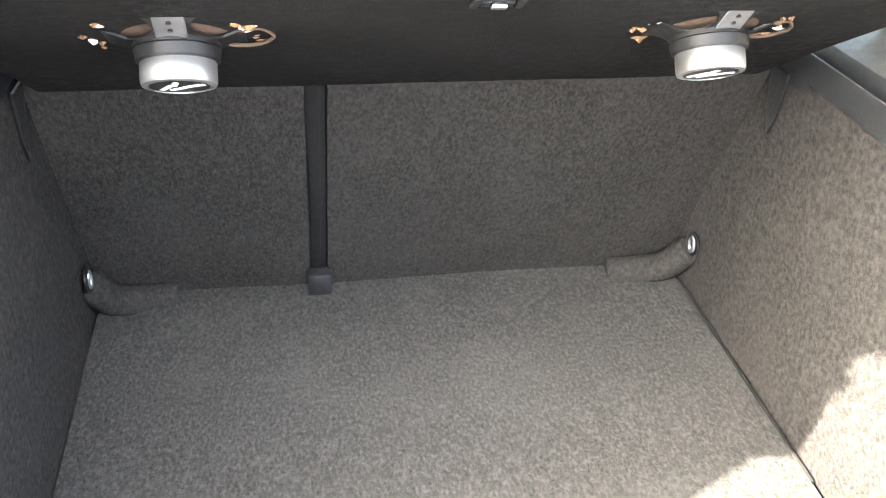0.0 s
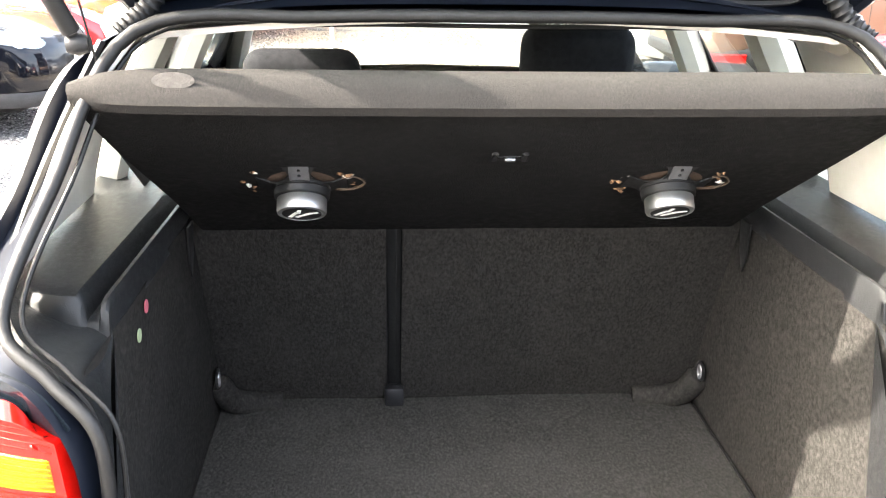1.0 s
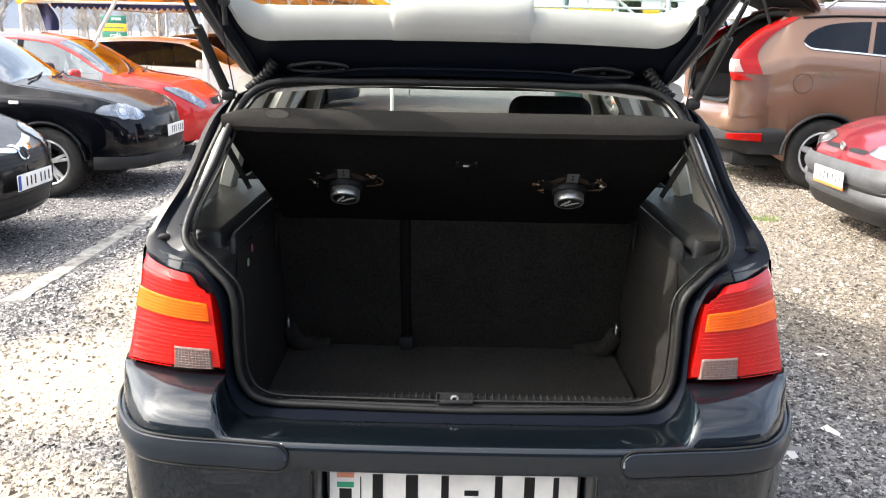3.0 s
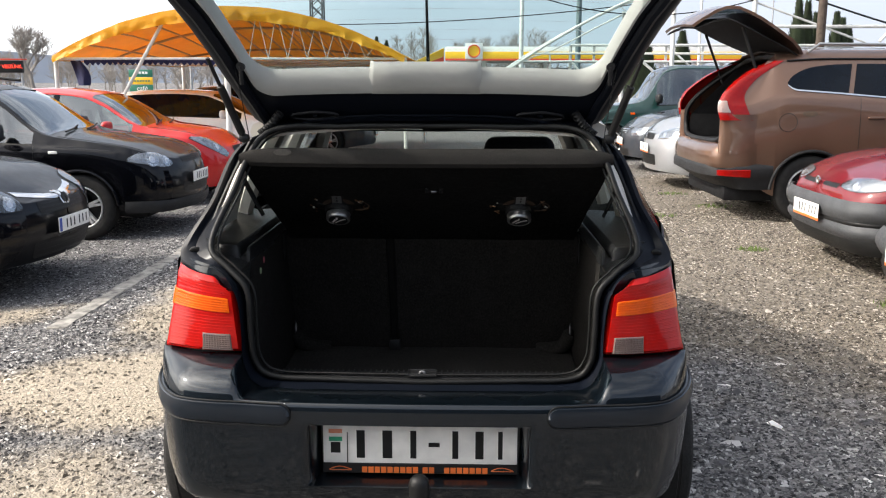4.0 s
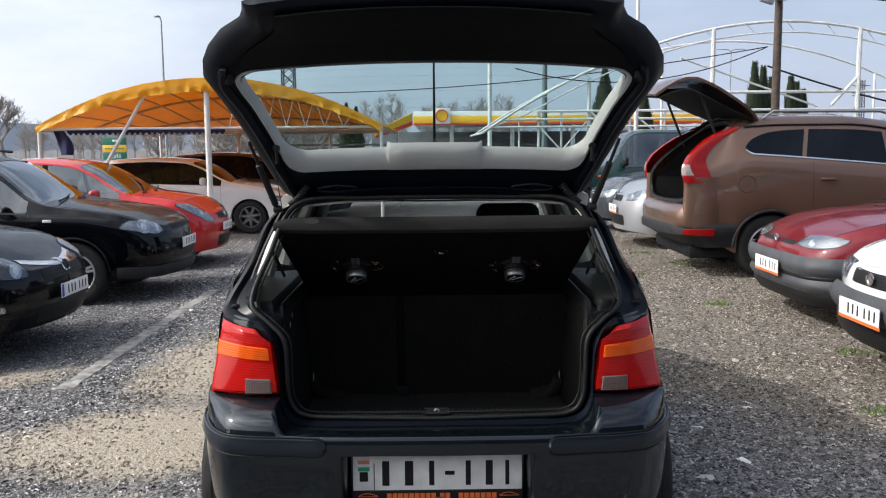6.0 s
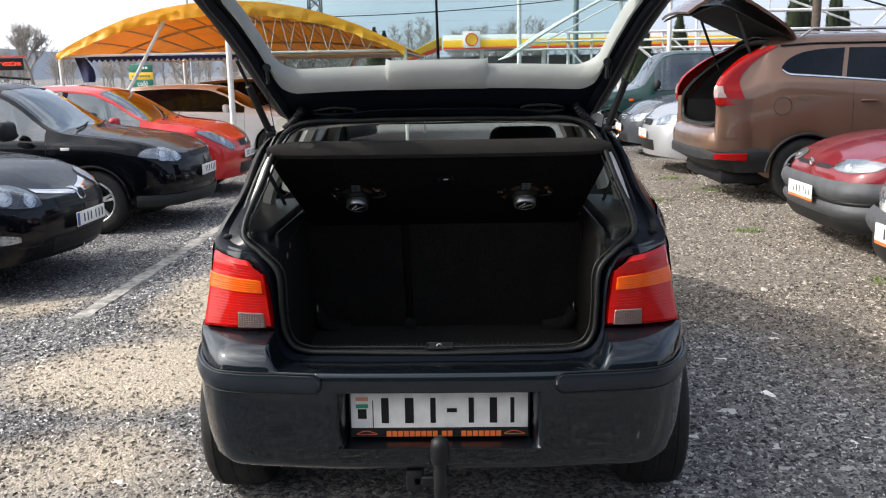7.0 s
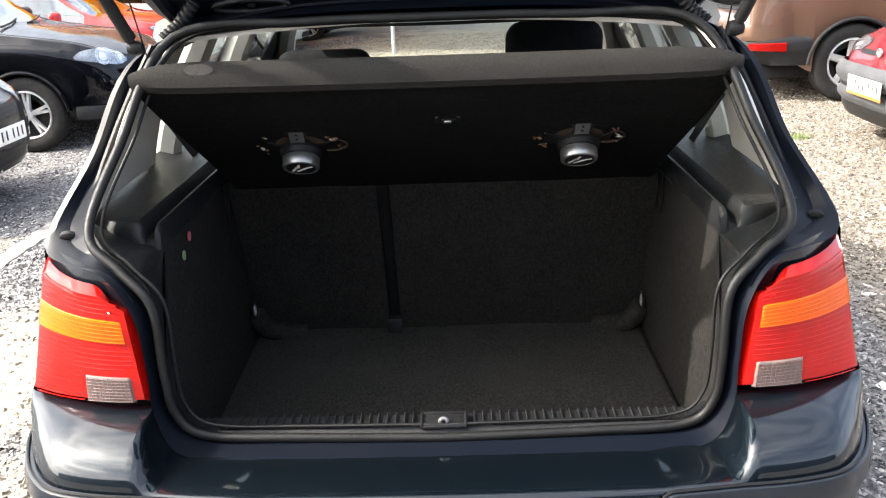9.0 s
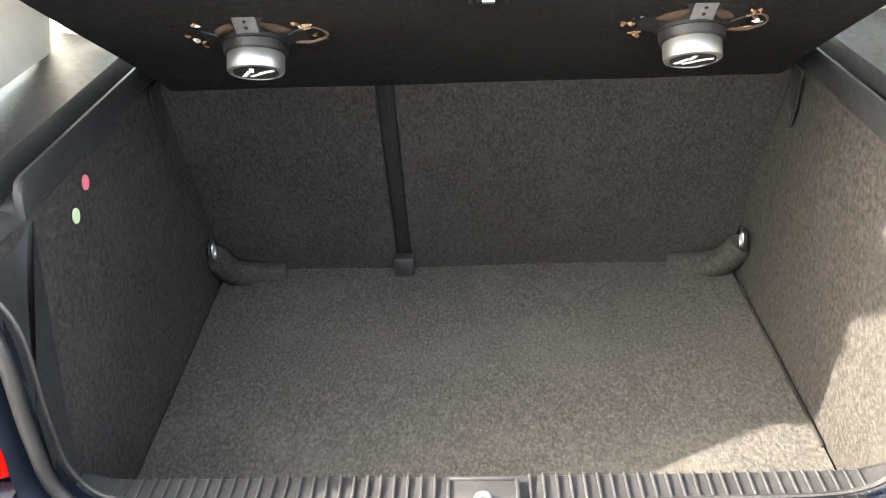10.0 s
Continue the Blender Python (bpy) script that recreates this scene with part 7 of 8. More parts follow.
def rear_quarter(s):
    """The corner panel between the bumper, the lamp's foot and the boot opening."""
    rows = []
    for z, out in ((0.74, 0.004), (0.80, 0.002), (0.87, 0.0), (0.95, -0.003), (1.03, -0.004), (1.10, 0.0), (1.15, 0.002)):
        pts = spline([(0.802, 0.215, z), (0.818, 0.172, z), (0.850 + out, 0.140 - out, z), (0.893 + out, 0.152 - out, z), (0.924 + out, 0.235, z), (0.933 + out, 0.38, z), (0.926, 0.52, z), (0.890, 0.66, z)], 30)
        rows.append([flush((s * p.x, p.y, p.z)) for p in pts])
    part("rear_quarter", grid(rows), BROWN_PAINT, volvo)


both(rear_quarter)
rows = []
for z, ins in ((0.590, 0.035), (0.60, 0.022), (0.64, 0.014), (0.70, 0.012), (0.76, 0.022), (0.80, 0.045), (0.83, 0.085), (0.85, 0.15)):
    half = spline([(0.0, ins, z), (0.45, 0.01 + ins, z), (0.74, 0.05 + ins, z), (0.872 - 0.3 * ins, 0.115 + 0.6 * ins, z), (0.918 - 0.1 * ins, 0.225 + 0.2 * ins, z), (0.936, 0.44, z), (0.933, 0.60, z), (0.905, 0.72, z)], 36)
    rows.append([flush((-p.x, p.y, p.z)) for p in reversed(half[1:])] + [flush(tuple(p)) for p in half])
part("bumper_top", grid(rows), BROWN_PAINT, volvo)
for yc in sp["axles"]:
    both(lambda s: part("arch_cladding", tube([(s * 0.942, yc + 0.428 * math.cos(a), 0.345 + 0.428 * math.sin(a)) for a in np.linspace(0.05, math.pi - 0.05, 24)], 0.017, 8), CLADDING, volvo))
both(lambda s: part("roof_gutter", tube([(s * (side_x(y, section(y, sp)[7][1] - 0.015) + 0.004), y, section(y, sp)[7][1] - 0.005) for y in np.linspace(0.85, 2.7, 20)], 0.011, 6), SEAL, volvo, "black roof gutter strip"))
cargo = bmesh.new()
box((1.5, 1.5, 0.05), (0, 0.95, 0.80), 0.01, 1, cargo)
box((1.5, 0.06, 0.75), (0, 1.70, 1.15), 0.01, 1, cargo)
for s in (-1, 1):
    grid([[(s * 0.78, 0.22, 0.80), (s * 0.80, 0.26, 1.1), (s * 0.62, 0.76, 1.68)], [(s * 0.74, 1.7, 0.80), (s * 0.74, 1.7, 1.1), (s * 0.62, 1.7, 1.7)]], bm=cargo)
part("cargo_lining", cargo, INTERIOR, volvo, "black boot lining", smooth=False)
part("boot_frame", tube(whole_loop([(0, 0.14, 0.85), (0.60, 0.18, 0.86), (0.80, 0.20, 0.95), (0.82, 0.22, 1.18), (0.76, 0.42, 1.42), (0.63, 0.76, 1.68), (0.4, 0.83, 1.745), (0, 0.86, 1.765)], 40), 0.030, 8, closed=True), SEAL, volvo)
volvo_lid = spline([(1.02, 1.815, 0), (0.90, 1.94, 0), (0.66, 2.09, 0), (0.45, 2.21, 0), (0.22, 2.30, 0), (0.02, 2.25, 0), (-0.18, 2.11, 0)], 12)
rows = []
for f in np.linspace(0, 1, 12):
    q = volvo_lid[int(round(f * 11))]
    y, z = q.x, q.y
    w = 0.62 + 0.20 * math.sin(math.pi * min(1, f * 0.9)) - 0.04 * f
    rows.append([(u * w, y + 0.03 * abs(u) ** 2.5, z - 0.03 * abs(u) ** 2.2) for u in np.linspace(-1, 1, 15)])
vl = part("tailgate", thick(grid(rows), 0.03), BROWN_PAINT, volvo, "raised bronze tailgate")
rows2 = []
for r0, r, r2 in zip(rows[:1] + rows, rows, rows[1:] + rows[-1:]):
    d = (Vector((0, *r2[7][1:])) - Vector((0, *r0[7][1:]))).normalized()
    inward = Vector((0, -d.z, d.y))
    if inward.dot(Vector((0, 0.5 - r[7][1], 1.5 - r[7][2]))) < 0:
        inward = -inward
    bulge = 0.045 + 0.11 * math.sin(math.pi * len(rows2) / 11.0)
    rows2.append([tuple(Vector((x * 0.992, y, z)) + inward * bulge) for x, y, z in r])
part("tailgate_lining", thick(grid(rows2), 0.01), INTERIOR, vl, "black tailgate lining")
both(lambda s: part("gas_strut", tube([(s * 0.70, 0.60, 1.45), (s * 0.72, 0.36, 2.05)], 0.016, 8), PLATE_BLACK, vl))
turn = [2 * math.pi * k / 40 for k in range(40)]
ring = [(0.83 + 0.094 * math.cos(a), 1.07 + 0.094 * math.sin(a)) for a in turn]
part("fuel_flap", tube([(side_x(y, z) + 0.0006, y, z) for y, z in ring], 0.0028, 6, closed=True), PLATE_BLACK, volvo, "round fuel flap with a thin dark gap")


def volvo_glass(s):
    def along(pts):
        return [(sp["length"] / 2 - y, z) for y, z in pts]
    lo1, hi1 = [(0.83, 1.46), (0.90, 1.415), (1.05, 1.40), (1.25, 1.385), (1.45, 1.37)], [(0.83, 1.48), (0.90, 1.555), (1.05, 1.625), (1.25, 1.66), (1.53, 1.675)]
    lo2, hi2 = [(1.50, 1.365), (1.8, 1.34), (2.1, 1.315), (2.42, 1.285)], [(1.58, 1.675), (1.85, 1.675), (2.15, 1.665), (2.42, 1.64)]
    lo3, hi3 = [(2.47, 1.28), (2.75, 1.25), (3.0, 1.215), (3.25, 1.18)], [(2.47, 1.635), (2.7, 1.57), (2.95, 1.43), (3.25, 1.20)]
    for lo, hi in ((lo1, hi1), (lo2, hi2), (lo3, hi3)):
        part("side_window", on_shell(sp, s, 90, along(lo), along(hi), 0.004, 0.0, 24, 8), DARK_GLASS, volvo, "dark privacy glass")
    trim_lo = [(y, z - 0.016) for y, z in lo1 + lo2 + lo3]
    part("window_trim", on_shell(sp, s, 90, along(trim_lo), along([(y, z + 0.016) for y, z in trim_lo]), 0.008, 0.003, 60, 3), CHROME, volvo)


both(volvo_glass)
GLUE = simple("glue_residue", (0.085, 0.055, 0.035), 0.6, 0, 0.2, 12)
mark = [(0.97, 1.155), (1.0, 1.135), (1.06, 1.130), (1.11, 1.140), (1.13, 1.155)], [(0.97, 1.165), (1.0, 1.185), (1.06, 1.188), (1.11, 1.184), (1.13, 1.165)]
part("sticker_mark", on_shell(sp, 1, 90, *[[(sp["length"] / 2 - y, z) for y, z in e] for e in mark], 0.003, 0.0, 12, 4), GLUE, volvo, "brown mark of a removed sticker")
seams(volvo, sp, (1.57, 2.5))
handles(volvo, sp, (1.72, 2.75), 4.35, BROWN_PAINT)
both(lambda s: part("roof_rail", tube([(s * 0.60, y, z) for y, z in ((1.1, 1.80), (1.22, 1.885), (2.45, 1.875), (2.65, 1.80))], 0.016, 8), STEEL, volvo))
mirrors(volvo, sp, 3.1, 1.2, BROWN_PAINT)
cabin(volvo, 3.1, 1.8, 0.78, 1.15)


# ---- kerb line, canopies, poles and distance ----
CONCRETE = simple("weathered_concrete", (0.25, 0.235, 0.21), 0.9, 0, 0.6, 14, 0.5, 120)
for y0 in np.arange(3.04, 6.1, 1.0):
    bm = box((0.125, 0.992, 0.06), (-2.455 + 0.012 * math.sin(y0), y0 + 0.5, -0.017 + float(fall(-2.455))), 0.008, 1)
    bmesh.ops.subdivide_edges(bm, edges=[e for e in bm.edges if abs(e.verts[0].co.y - e.verts[1].co.y) > 0.5], cuts=22)
    for q in bm.verts:
        q.co.x += 0.022 * noise.noise((q.co.y * 7, q.co.x * 20, 1)) + 0.010 * noise.noise((q.co.y * 23, q.co.x * 20, 4))
        q.co.z += 0.006 * noise.noise((q.co.x * 12, q.co.y * 6, 7))
    if y0 < 3.1:
        kerb = thing("kerb_line", pose(0, 0, 0), "pale concrete edging line flush with the gravel", "kerb", kind="structure")
    part("kerb_stone", bm, CONCRETE, kerb)


def tarp_material(name, col):
    m, t, p = nodes_of(name)
    v = coords(t)
    n = noise_tex(t, v, 2.5, 6)
    c = ramp(t, n, [(0.3, tuple(0.85 * q for q in col)), (0.7, col)])
    t.links.new(c, p.inputs["Base Color"])
    p.inputs["Roughness"].default_value = 0.5
    tl = t.nodes.new("ShaderNodeBsdfTranslucent")
    t.links.new(c, tl.inputs["Color"])
    mx = t.nodes.new("ShaderNodeMixShader")
    mx.inputs["Fac"].default_value = 0.42
    t.links.new(p.outputs["BSDF"], mx.inputs[1])
    t.links.new(tl.outputs["BSDF"], mx.inputs[2])
    t.links.new(mx.outputs["Shader"], t.nodes["Material Output"].inputs["Surface"])
    bump(t, p, noise_tex(t, v, 6, 3), 0.4, 0.05)
    return m


TARP = tarp_material("yellow_tarpaulin", (0.88, 0.44, 0.012))
TARP_UNDER = tarp_material("orange_tarpaulin_underside", (0.88, 0.46, 0.05))
NAVY_CLOTH = simple("navy_cloth", (0.012, 0.014, 0.06), 0.9, 0, 0.2, 12)
WHITE_STEEL = simple("white_painted_steel", (0.66, 0.66, 0.63), 0.45, 0, 0.12, 10, 0.1, 80)
RIB_STEEL = simple("rib_steel", (0.42, 0.30, 0.16), 0.5, 0, 0.15, 10)
TWIG = simple("grey_twigs", (0.27, 0.245, 0.22), 0.95, 0, 0.25, 2)
TIMBER = simple("tarred_timber", (0.075, 0.055, 0.042), 0.85, 0, 0.35, 10, 0.5, 60)
GALV = simple("galvanised_steel", (0.36, 0.37, 0.38), 0.5, 0.6, 0.15, 8)
BARK = simple("grey_bark", (0.13, 0.115, 0.10), 0.95, 0, 0.3, 8, 0.5, 60)
CONIFER = simple("conifer_leaf", (0.035, 0.050, 0.022), 0.8, 0, 0.45, 3)


def arch_z(f, eave, rise, y=None):
    k = 1.0 if y is None else 1.0 - 0.86 * smooth01((y - 12.8) / 7.0)
    return eave + rise * k * (1 - abs(2 * f - 1) ** 2.1)


def canopy_frame(th, x0, x1, y0, y1, eave, rise, bays, r=0.032, tie=True):
    """Bowed ribs, purlins, ties and posts of a tent-like car port."""
    for i in range(bays + 1):
        y = y0 + (y1 - y0) * i / bays
        part("rib", tube([(x0 + (x1 - x0) * k / 24, y, arch_z(k / 24, eave, rise, y) - 0.03) for k in range(25)], r * 0.7, 8), RIB_STEEL, th)
        if tie:
            part("tie_bar", tube([(x0, y, eave - 0.02), (x1, y, eave - 0.02)], r * 0.68, 8), WHITE_STEEL, th)
        for k in range(1, 9) if i == bays else ():
            f = k / 9
            g = (k + (0.5 if k % 2 else -0.5)) / 9
            part("web_bar", tube([(x0 + (x1 - x0) * f, y, eave - 0.02), (x0 + (x1 - x0) * g, y, arch_z(g, eave, rise, y) - 0.03)], r * 0.35, 6), WHITE_STEEL, th)
            part("web_bar", tube([(x0 + (x1 - x0) * (k + 1) / 9, y, eave - 0.02), (x0 + (x1 - x0) * g, y, arch_z(g, eave, rise, y) - 0.03)], r * 0.35, 6), WHITE_STEEL, th)
    for k in range(0, 25, 2):
        f = k / 24
        part("purlin", tube([(x0 + (x1 - x0) * f, y, arch_z(f, eave, rise, y) - 0.05) for y in np.linspace(y0, y1, 8)], r * 0.5, 6), RIB_STEEL, th)
    for k in range(27, 48, 2):
        f = k / 48
        part("purlin", tube([(x0 + (x1 - x0) * f, y, arch_z(f, eave, rise, y) - 0.045) for y in np.linspace(y0, y1, 8)], r * 0.3, 5), RIB_STEEL, th)
    for k in range(10, 17):
        xa, xb, xc = (x0 + (x1 - x0) * q / 18 for q in (k, k + 0.5, k + 1))
        for xe in (xa, xc):
            part("web_bar", tube([(xe, y0, eave - 0.02), (xb, y0, arch_z((xb - x0) / (x1 - x0), eave, rise, y0) - 0.03)], 0.008, 5), WHITE_STEEL, th)


cx0, cx1, cy0, cy1, EAVE, RISE = -6.85, -0.92, 12.75, 19.5, 1.88, 0.81
canopy = thing("yellow_canopy", pose(0, 0, 0), "bowed yellow tarpaulin canopy on white steel frame over parked cars", "canopy")
canopy_frame(canopy, cx0, cx1, cy0, cy1, EAVE, RISE, 3)
rows = []
for y in np.linspace(cy0 - 0.12, cy1 + 0.1, 15):
    rows.append([(cx0 + (cx1 - cx0) * k / 32, y, arch_z(k / 32, EAVE, RISE, y) + 0.015 + 0.03 * noise.noise((k * 0.5, y * 0.9, 0))) for k in range(33)])
part("tarpaulin", grid(rows), TARP, canopy, "sagging yellow tarpaulin roof")
part("tarpaulin_lining", grid([[(x, y, z - 0.012) for x, y, z in r] for r in rows[1:]]), TARP_UNDER, canopy, "orange underside of the tarpaulin")
front = []
for f in np.linspace(0, 1, 6):
    row = []
    for k in range(121):
        u = k / 120
        billow = f * (0.045 * noise.noise((u * 38, f * 1.5, 2)) + 0.02 * noise.noise((u * 90, f * 2, 5)))
        row.append((cx0 + (cx1 - cx0) * u, cy0 - 0.12 - 0.03 * f + 1.6 * billow, arch_z(u, EAVE, RISE) + 0.02 - f * (0.12 + 0.12 * math.sin(math.pi * u)) + 0.5 * billow))
    front.append(row)
part("tarpaulin_valance", grid(front), TARP, canopy, "yellow front valance")
top, bot = [], []
for k in range(57):
    x = cx0 + 0.45 + 2.75 * k / 56
    top.append((x, cy0 + 0.08, EAVE - 0.035))
    bot.append((x, cy0 + 0.08 + 0.012 * math.sin(k * 0.9), EAVE - 0.085 - 0.05 * (k % 2)))
part("scalloped_fringe", grid([top, bot]), NAVY_CLOTH, canopy, "navy scalloped fringe")
cl = []
for f in np.linspace(0, 1, 8):
    cl.append([(cx0 + 0.16 + 0.10 * f + (0.20 + 0.08 * math.sin(3 * f)) * u, cy0 + 0.2 + 0.05 * math.sin(5 * u + 2 * f), EAVE - 0.05 - 0.42 * f) for u in np.linspace(0, 1, 6)])
part("hanging_cloth", grid(cl), NAVY_CLOTH, canopy, "dark blue rolled cloth hanging from the frame")
for x, y, r in ((cx0, cy0, 0.035), (cx0, cy1, 0.035), (cx1, cy0, 0.03), (cx1, cy1, 0.03), (-3.92, cy0 - 0.05, 0.05), (-4.9, cy1, 0.05), (-2.6, cy1, 0.035)):
    zt = EAVE if abs(x + 3.92) > 0.1 else arch_z((x - cx0) / (cx1 - cx0), EAVE, RISE)
    part("post", tube([(x, y, float(fall(x)) - 0.02), (x, y, zt)], r, 10), WHITE_STEEL, canopy)
for a, b in (((-5.0, cy0, EAVE + 0.55), (-5.75, cy0, 1.2)), ((-4.3, cy1, EAVE), (-4.8, cy1, 1.1)), ((-2.6, cy1, EAVE), (-3.1, cy1, 1.1))):
    part("brace", tube([a, b], 0.032, 8), WHITE_STEEL, canopy)
for k in range(12):
    z = 0.35 + k * 0.11
    part("slat", box((4.6, 0.03, 0.05), (-2.4, cy1 + 0.6, z), 0.004, 1), TIMBER, canopy)

# bare frame of a second car port
port = thing("bare_canopy_frame", pose(0, 0, 0), "bare white steel frame of a car port without its cover", "frame")
px0, px1, py0, py1, P_FOOT, P_RISE = 1.10, 14.9, 17.6, 24.0, 1.80, 2.46


def port_z(x):
    f = (x - px0) / (px1 - px0)
    return P_FOOT + P_RISE * (1 - abs(2 * f - 1) ** 1.9)


for i in range(2):
    y = py0 + (py1 - py0) * i * 0.6
    for drop, r in ((0.0, 0.032), (0.24, 0.018)) if i == 0 else ((0.0, 0.028),):
        arc = [px0 + (px1 - px0) * k / 30 for k in range(31)]
        part("rib", tube([(x, y, port_z(x) - drop * smooth01(min(x - px0, px1 - x) / 1.2)) for x in arc], r, 8), WHITE_STEEL, port)
    for k in range(3, 28):
        xa, xb = px0 + (px1 - px0) * k / 30, px0 + (px1 - px0) * (k + (0.5 if k % 2 else -0.5)) / 30
        if i == 0 and k % 2:
            part("web_bar", tube([(xa, y, port_z(xa)), (xb, y, port_z(xb) - 0.24)], 0.010, 5), WHITE_STEEL, port)
    for x in ((6.36, 9.7, 12.6) if i == 0 else (6.2, 12.0)):
        part("post", tube([(x, y, 0), (x, y, port_z(x))], 0.055 if i == 0 else 0.035, 8), WHITE_STEEL, port)
for x, z0, z1, r in ((1.95, 1.2, 2.12, 0.022), (2.4, 0.0, 2.28, 0.035), (2.92, 0.0, 2.28, 0.028), (3.55, 0.0, 3.0, 0.045), (4.5, 0.0, 2.28, 0.028), (5.3, 0.0, 2.28, 0.028)):
    part("post", tube([(x, py0 + 0.05, z0), (x, py0 + 0.05, z1)], r, 8), WHITE_STEEL, port)
for x0, x1, z, r in ((6.36, px1, 2.68, 0.036), (2.4, px1, 2.28, 0.030), (1.55, 8.0, 2.10, 0.026), (1.2, 8.0, 1.93, 0.024)):
    part("tie_bar", tube([(x0, py0, z), (x1, py0, z)], r, 8), WHITE_STEEL, port)
for a, b, r in (((9.7, 3.02), (9.1, 2.36), 0.036), ((2.42, 1.93), (2.92, 1.38), 0.022), ((2.92, 1.38), (3.5, 2.05), 0.016), ((3.55, 2.28), (4.5, 1.5), 0.030), ((4.5, 2.28), (5.3, 1.6), 0.022), ((5.62, 3.46), (8.8, 2.34), 0.024)):
    part("brace", tube([(a[0], py0, a[1]), (b[0], py0, b[1])], r, 8), WHITE_STEEL, port)
for x in (px0, px1):
    part("purlin", tube([(x, y, port_z(x)) for y in (py0, py1)], 0.024, 6), WHITE_STEEL, port)


def pole(name, x, y, h, r, mat, label, cat="pole", arm=None):
    th = thing(name, pose(x, y, 0), label, cat)
    part("shaft", tube([(0, 0, 0), (0, 0, h * 0.5), (0, 0, h)], [r, r * 0.85, r * 0.6], 12), mat, th)
    if arm:
        for ax in arm:
            part("lamp_arm", tube(spline([(0, 0, h - 0.05), (ax * 0.3, 0, h + 0.12), (ax, 0, h + 0.15)], 8), r * 0.5, 6), mat, th)
            part("lamp_head", box((0.9 * min(0.5, abs(ax)) + 0.05, 0.12, 0.06), (ax * 1.15, 0, h + 0.13), 0.02), mat, th)
    return th


up = pole("utility_pole", 7.55, 16.9, 8.5, 0.10, TIMBER, "dark tarred timber utility pole with camera box", "pole")
part("camera_box", box((0.30, 0.20, 0.26), (-0.02, -0.16, 4.72), 0.02), GALV, up)
part("camera", box((0.30, 0.12, 0.12), (-0.34, -0.2, 4.58), 0.02, rot=Matrix.Rotation(0.3, 4, "Y")), GALV, up)
pole("white_pole", 4.49, 17.0, 7.5, 0.052, WHITE_STEEL, "slim white steel pole behind the cars")
pole("white_mast", 2.18, 32.0, 11.0, 0.09, WHITE_STEEL, "tall slim white mast near the fuel station")
pole("dark_mast", 4.58, 34.0, 12.0, 0.12, simple("grey_green_steel", (0.12, 0.16, 0.17), 0.6, 0, 0.2, 5), "dark grey-green steel mast")
pole("grey_pole", -8.68, 26.0, 5.55, 0.045, GALV, "slim grey lamp pole behind the canopy", arm=(-0.12,))
for x, y, h in ((26.0, 75, 9.5),):
    pole("street_lamp", x, y, h, 0.09, GALV, "distant double-armed street lamp", "street lamp", (-0.9, 0.9))


def lattice(name, x, y, h, w, label):
    th = thing(name, pose(x, y, 0), label, "pylon")
    for sx in (-1, 1):
        for sy in (-1, 1):
            part("leg", tube([(sx * w, sy * w, 0), (sx * w * 0.75, sy * w * 0.75, h)], 0.05, 5), GALV_DARK, th)
    n = int(h / (w * 1.7))
    for i in range(n):
        z0, z1 = h * i / n, h * (i + 1) / n
        k0, k1 = w * (1 - 0.25 * z0 / h), w * (1 - 0.25 * z1 / h)
        for sy in (-1, 1):
            part("lattice_bar", tube([(-k0, sy * k0, z0), (k1, sy * k1, z1)], 0.03, 4), GALV_DARK, th)
            part("lattice_bar", tube([(k0, sy * k0, z0), (-k1, sy * k1, z1)], 0.03, 4), GALV_DARK, th)
    for z in (h * 0.8, h * 0.93):
        part("cross_arm", tube([(-3 * w, 0, z), (3 * w, 0, z)], 0.05, 5), GALV_DARK, th)


GALV_DARK = simple("dark_lattice_steel", (0.10, 0.105, 0.11), 0.7, 0.3, 0.2, 3)
lattice("lattice_pylon", -8.27, 48.0, 17.0, 0.36, "dark steel lattice pylon beyond the canopy")
lattice("lattice_mast", -50.75, 92.0, 8.8, 0.30, "distant slim lattice power mast")
lattice("lattice_mast", 42.45, 85.0, 7.6, 0.30, "distant lattice mast beyond the bare frame")


def cable(p0, p1, sag, r, name="overhead_cable"):
    pts = []
    for i in range(21):
        f = i / 20
        q = Vector(p0).lerp(Vector(p1), f)
        q.z -= sag * 4 * f * (1 - f)
        pts.append(q)
    th = part(name, tube(pts, r, 5), PLATE_BLACK)
    tagged(th, "thin black overhead cable strung between poles", "cable", "overhead cables")


cable((7.35, 16.9, 3.62), (-5, 21, 2.95), 0.30, 0.012)
cable((7.35, 16.9, 3.2), (16, 20, 1.9), 0.25, 0.022)
cable((7.35, 16.9, 4.9), (30, 30, 7.0), 0.6, 0.014)
cable((1.8, 17.0, 3.2), (7.3, 16.9, 3.6), 0.5, 0.012)
for z in (11.5, 12.5, 13.8, 15.0):
    cable((-40, 48, z + 1.0), (40, 56, z + 1.6), 1.2, 0.02)

# fuel station far off
station = thing("fuel_station", pose(0, 0, 0), "distant fuel station canopy with yellow and red fascia", "building")
S_WHITE = simple("station_white", (0.78, 0.78, 0.76), 0.5, 0, 0.05, 2)
S_YEL = simple("station_yellow", (0.86, 0.50, 0.02), 0.5, 0, 0.05, 2)
S_RED = simple("station_red", (0.70, 0.06, 0.03), 0.5, 0, 0.05, 2)
# wall under the station roof: its shade is put into the dark grey
S_DARK = simple("station_wall_painted_shade", (0.20, 0.20, 0.21), 0.8, 0, 0.2, 1)
SX0, SX1, SY = -2.3, 30.0, 96.0
part("fascia", box((SX1 - SX0, 14.0, 1.5), ((SX0 + SX1) / 2, SY + 7, 4.55), 0.05), S_WHITE, station)
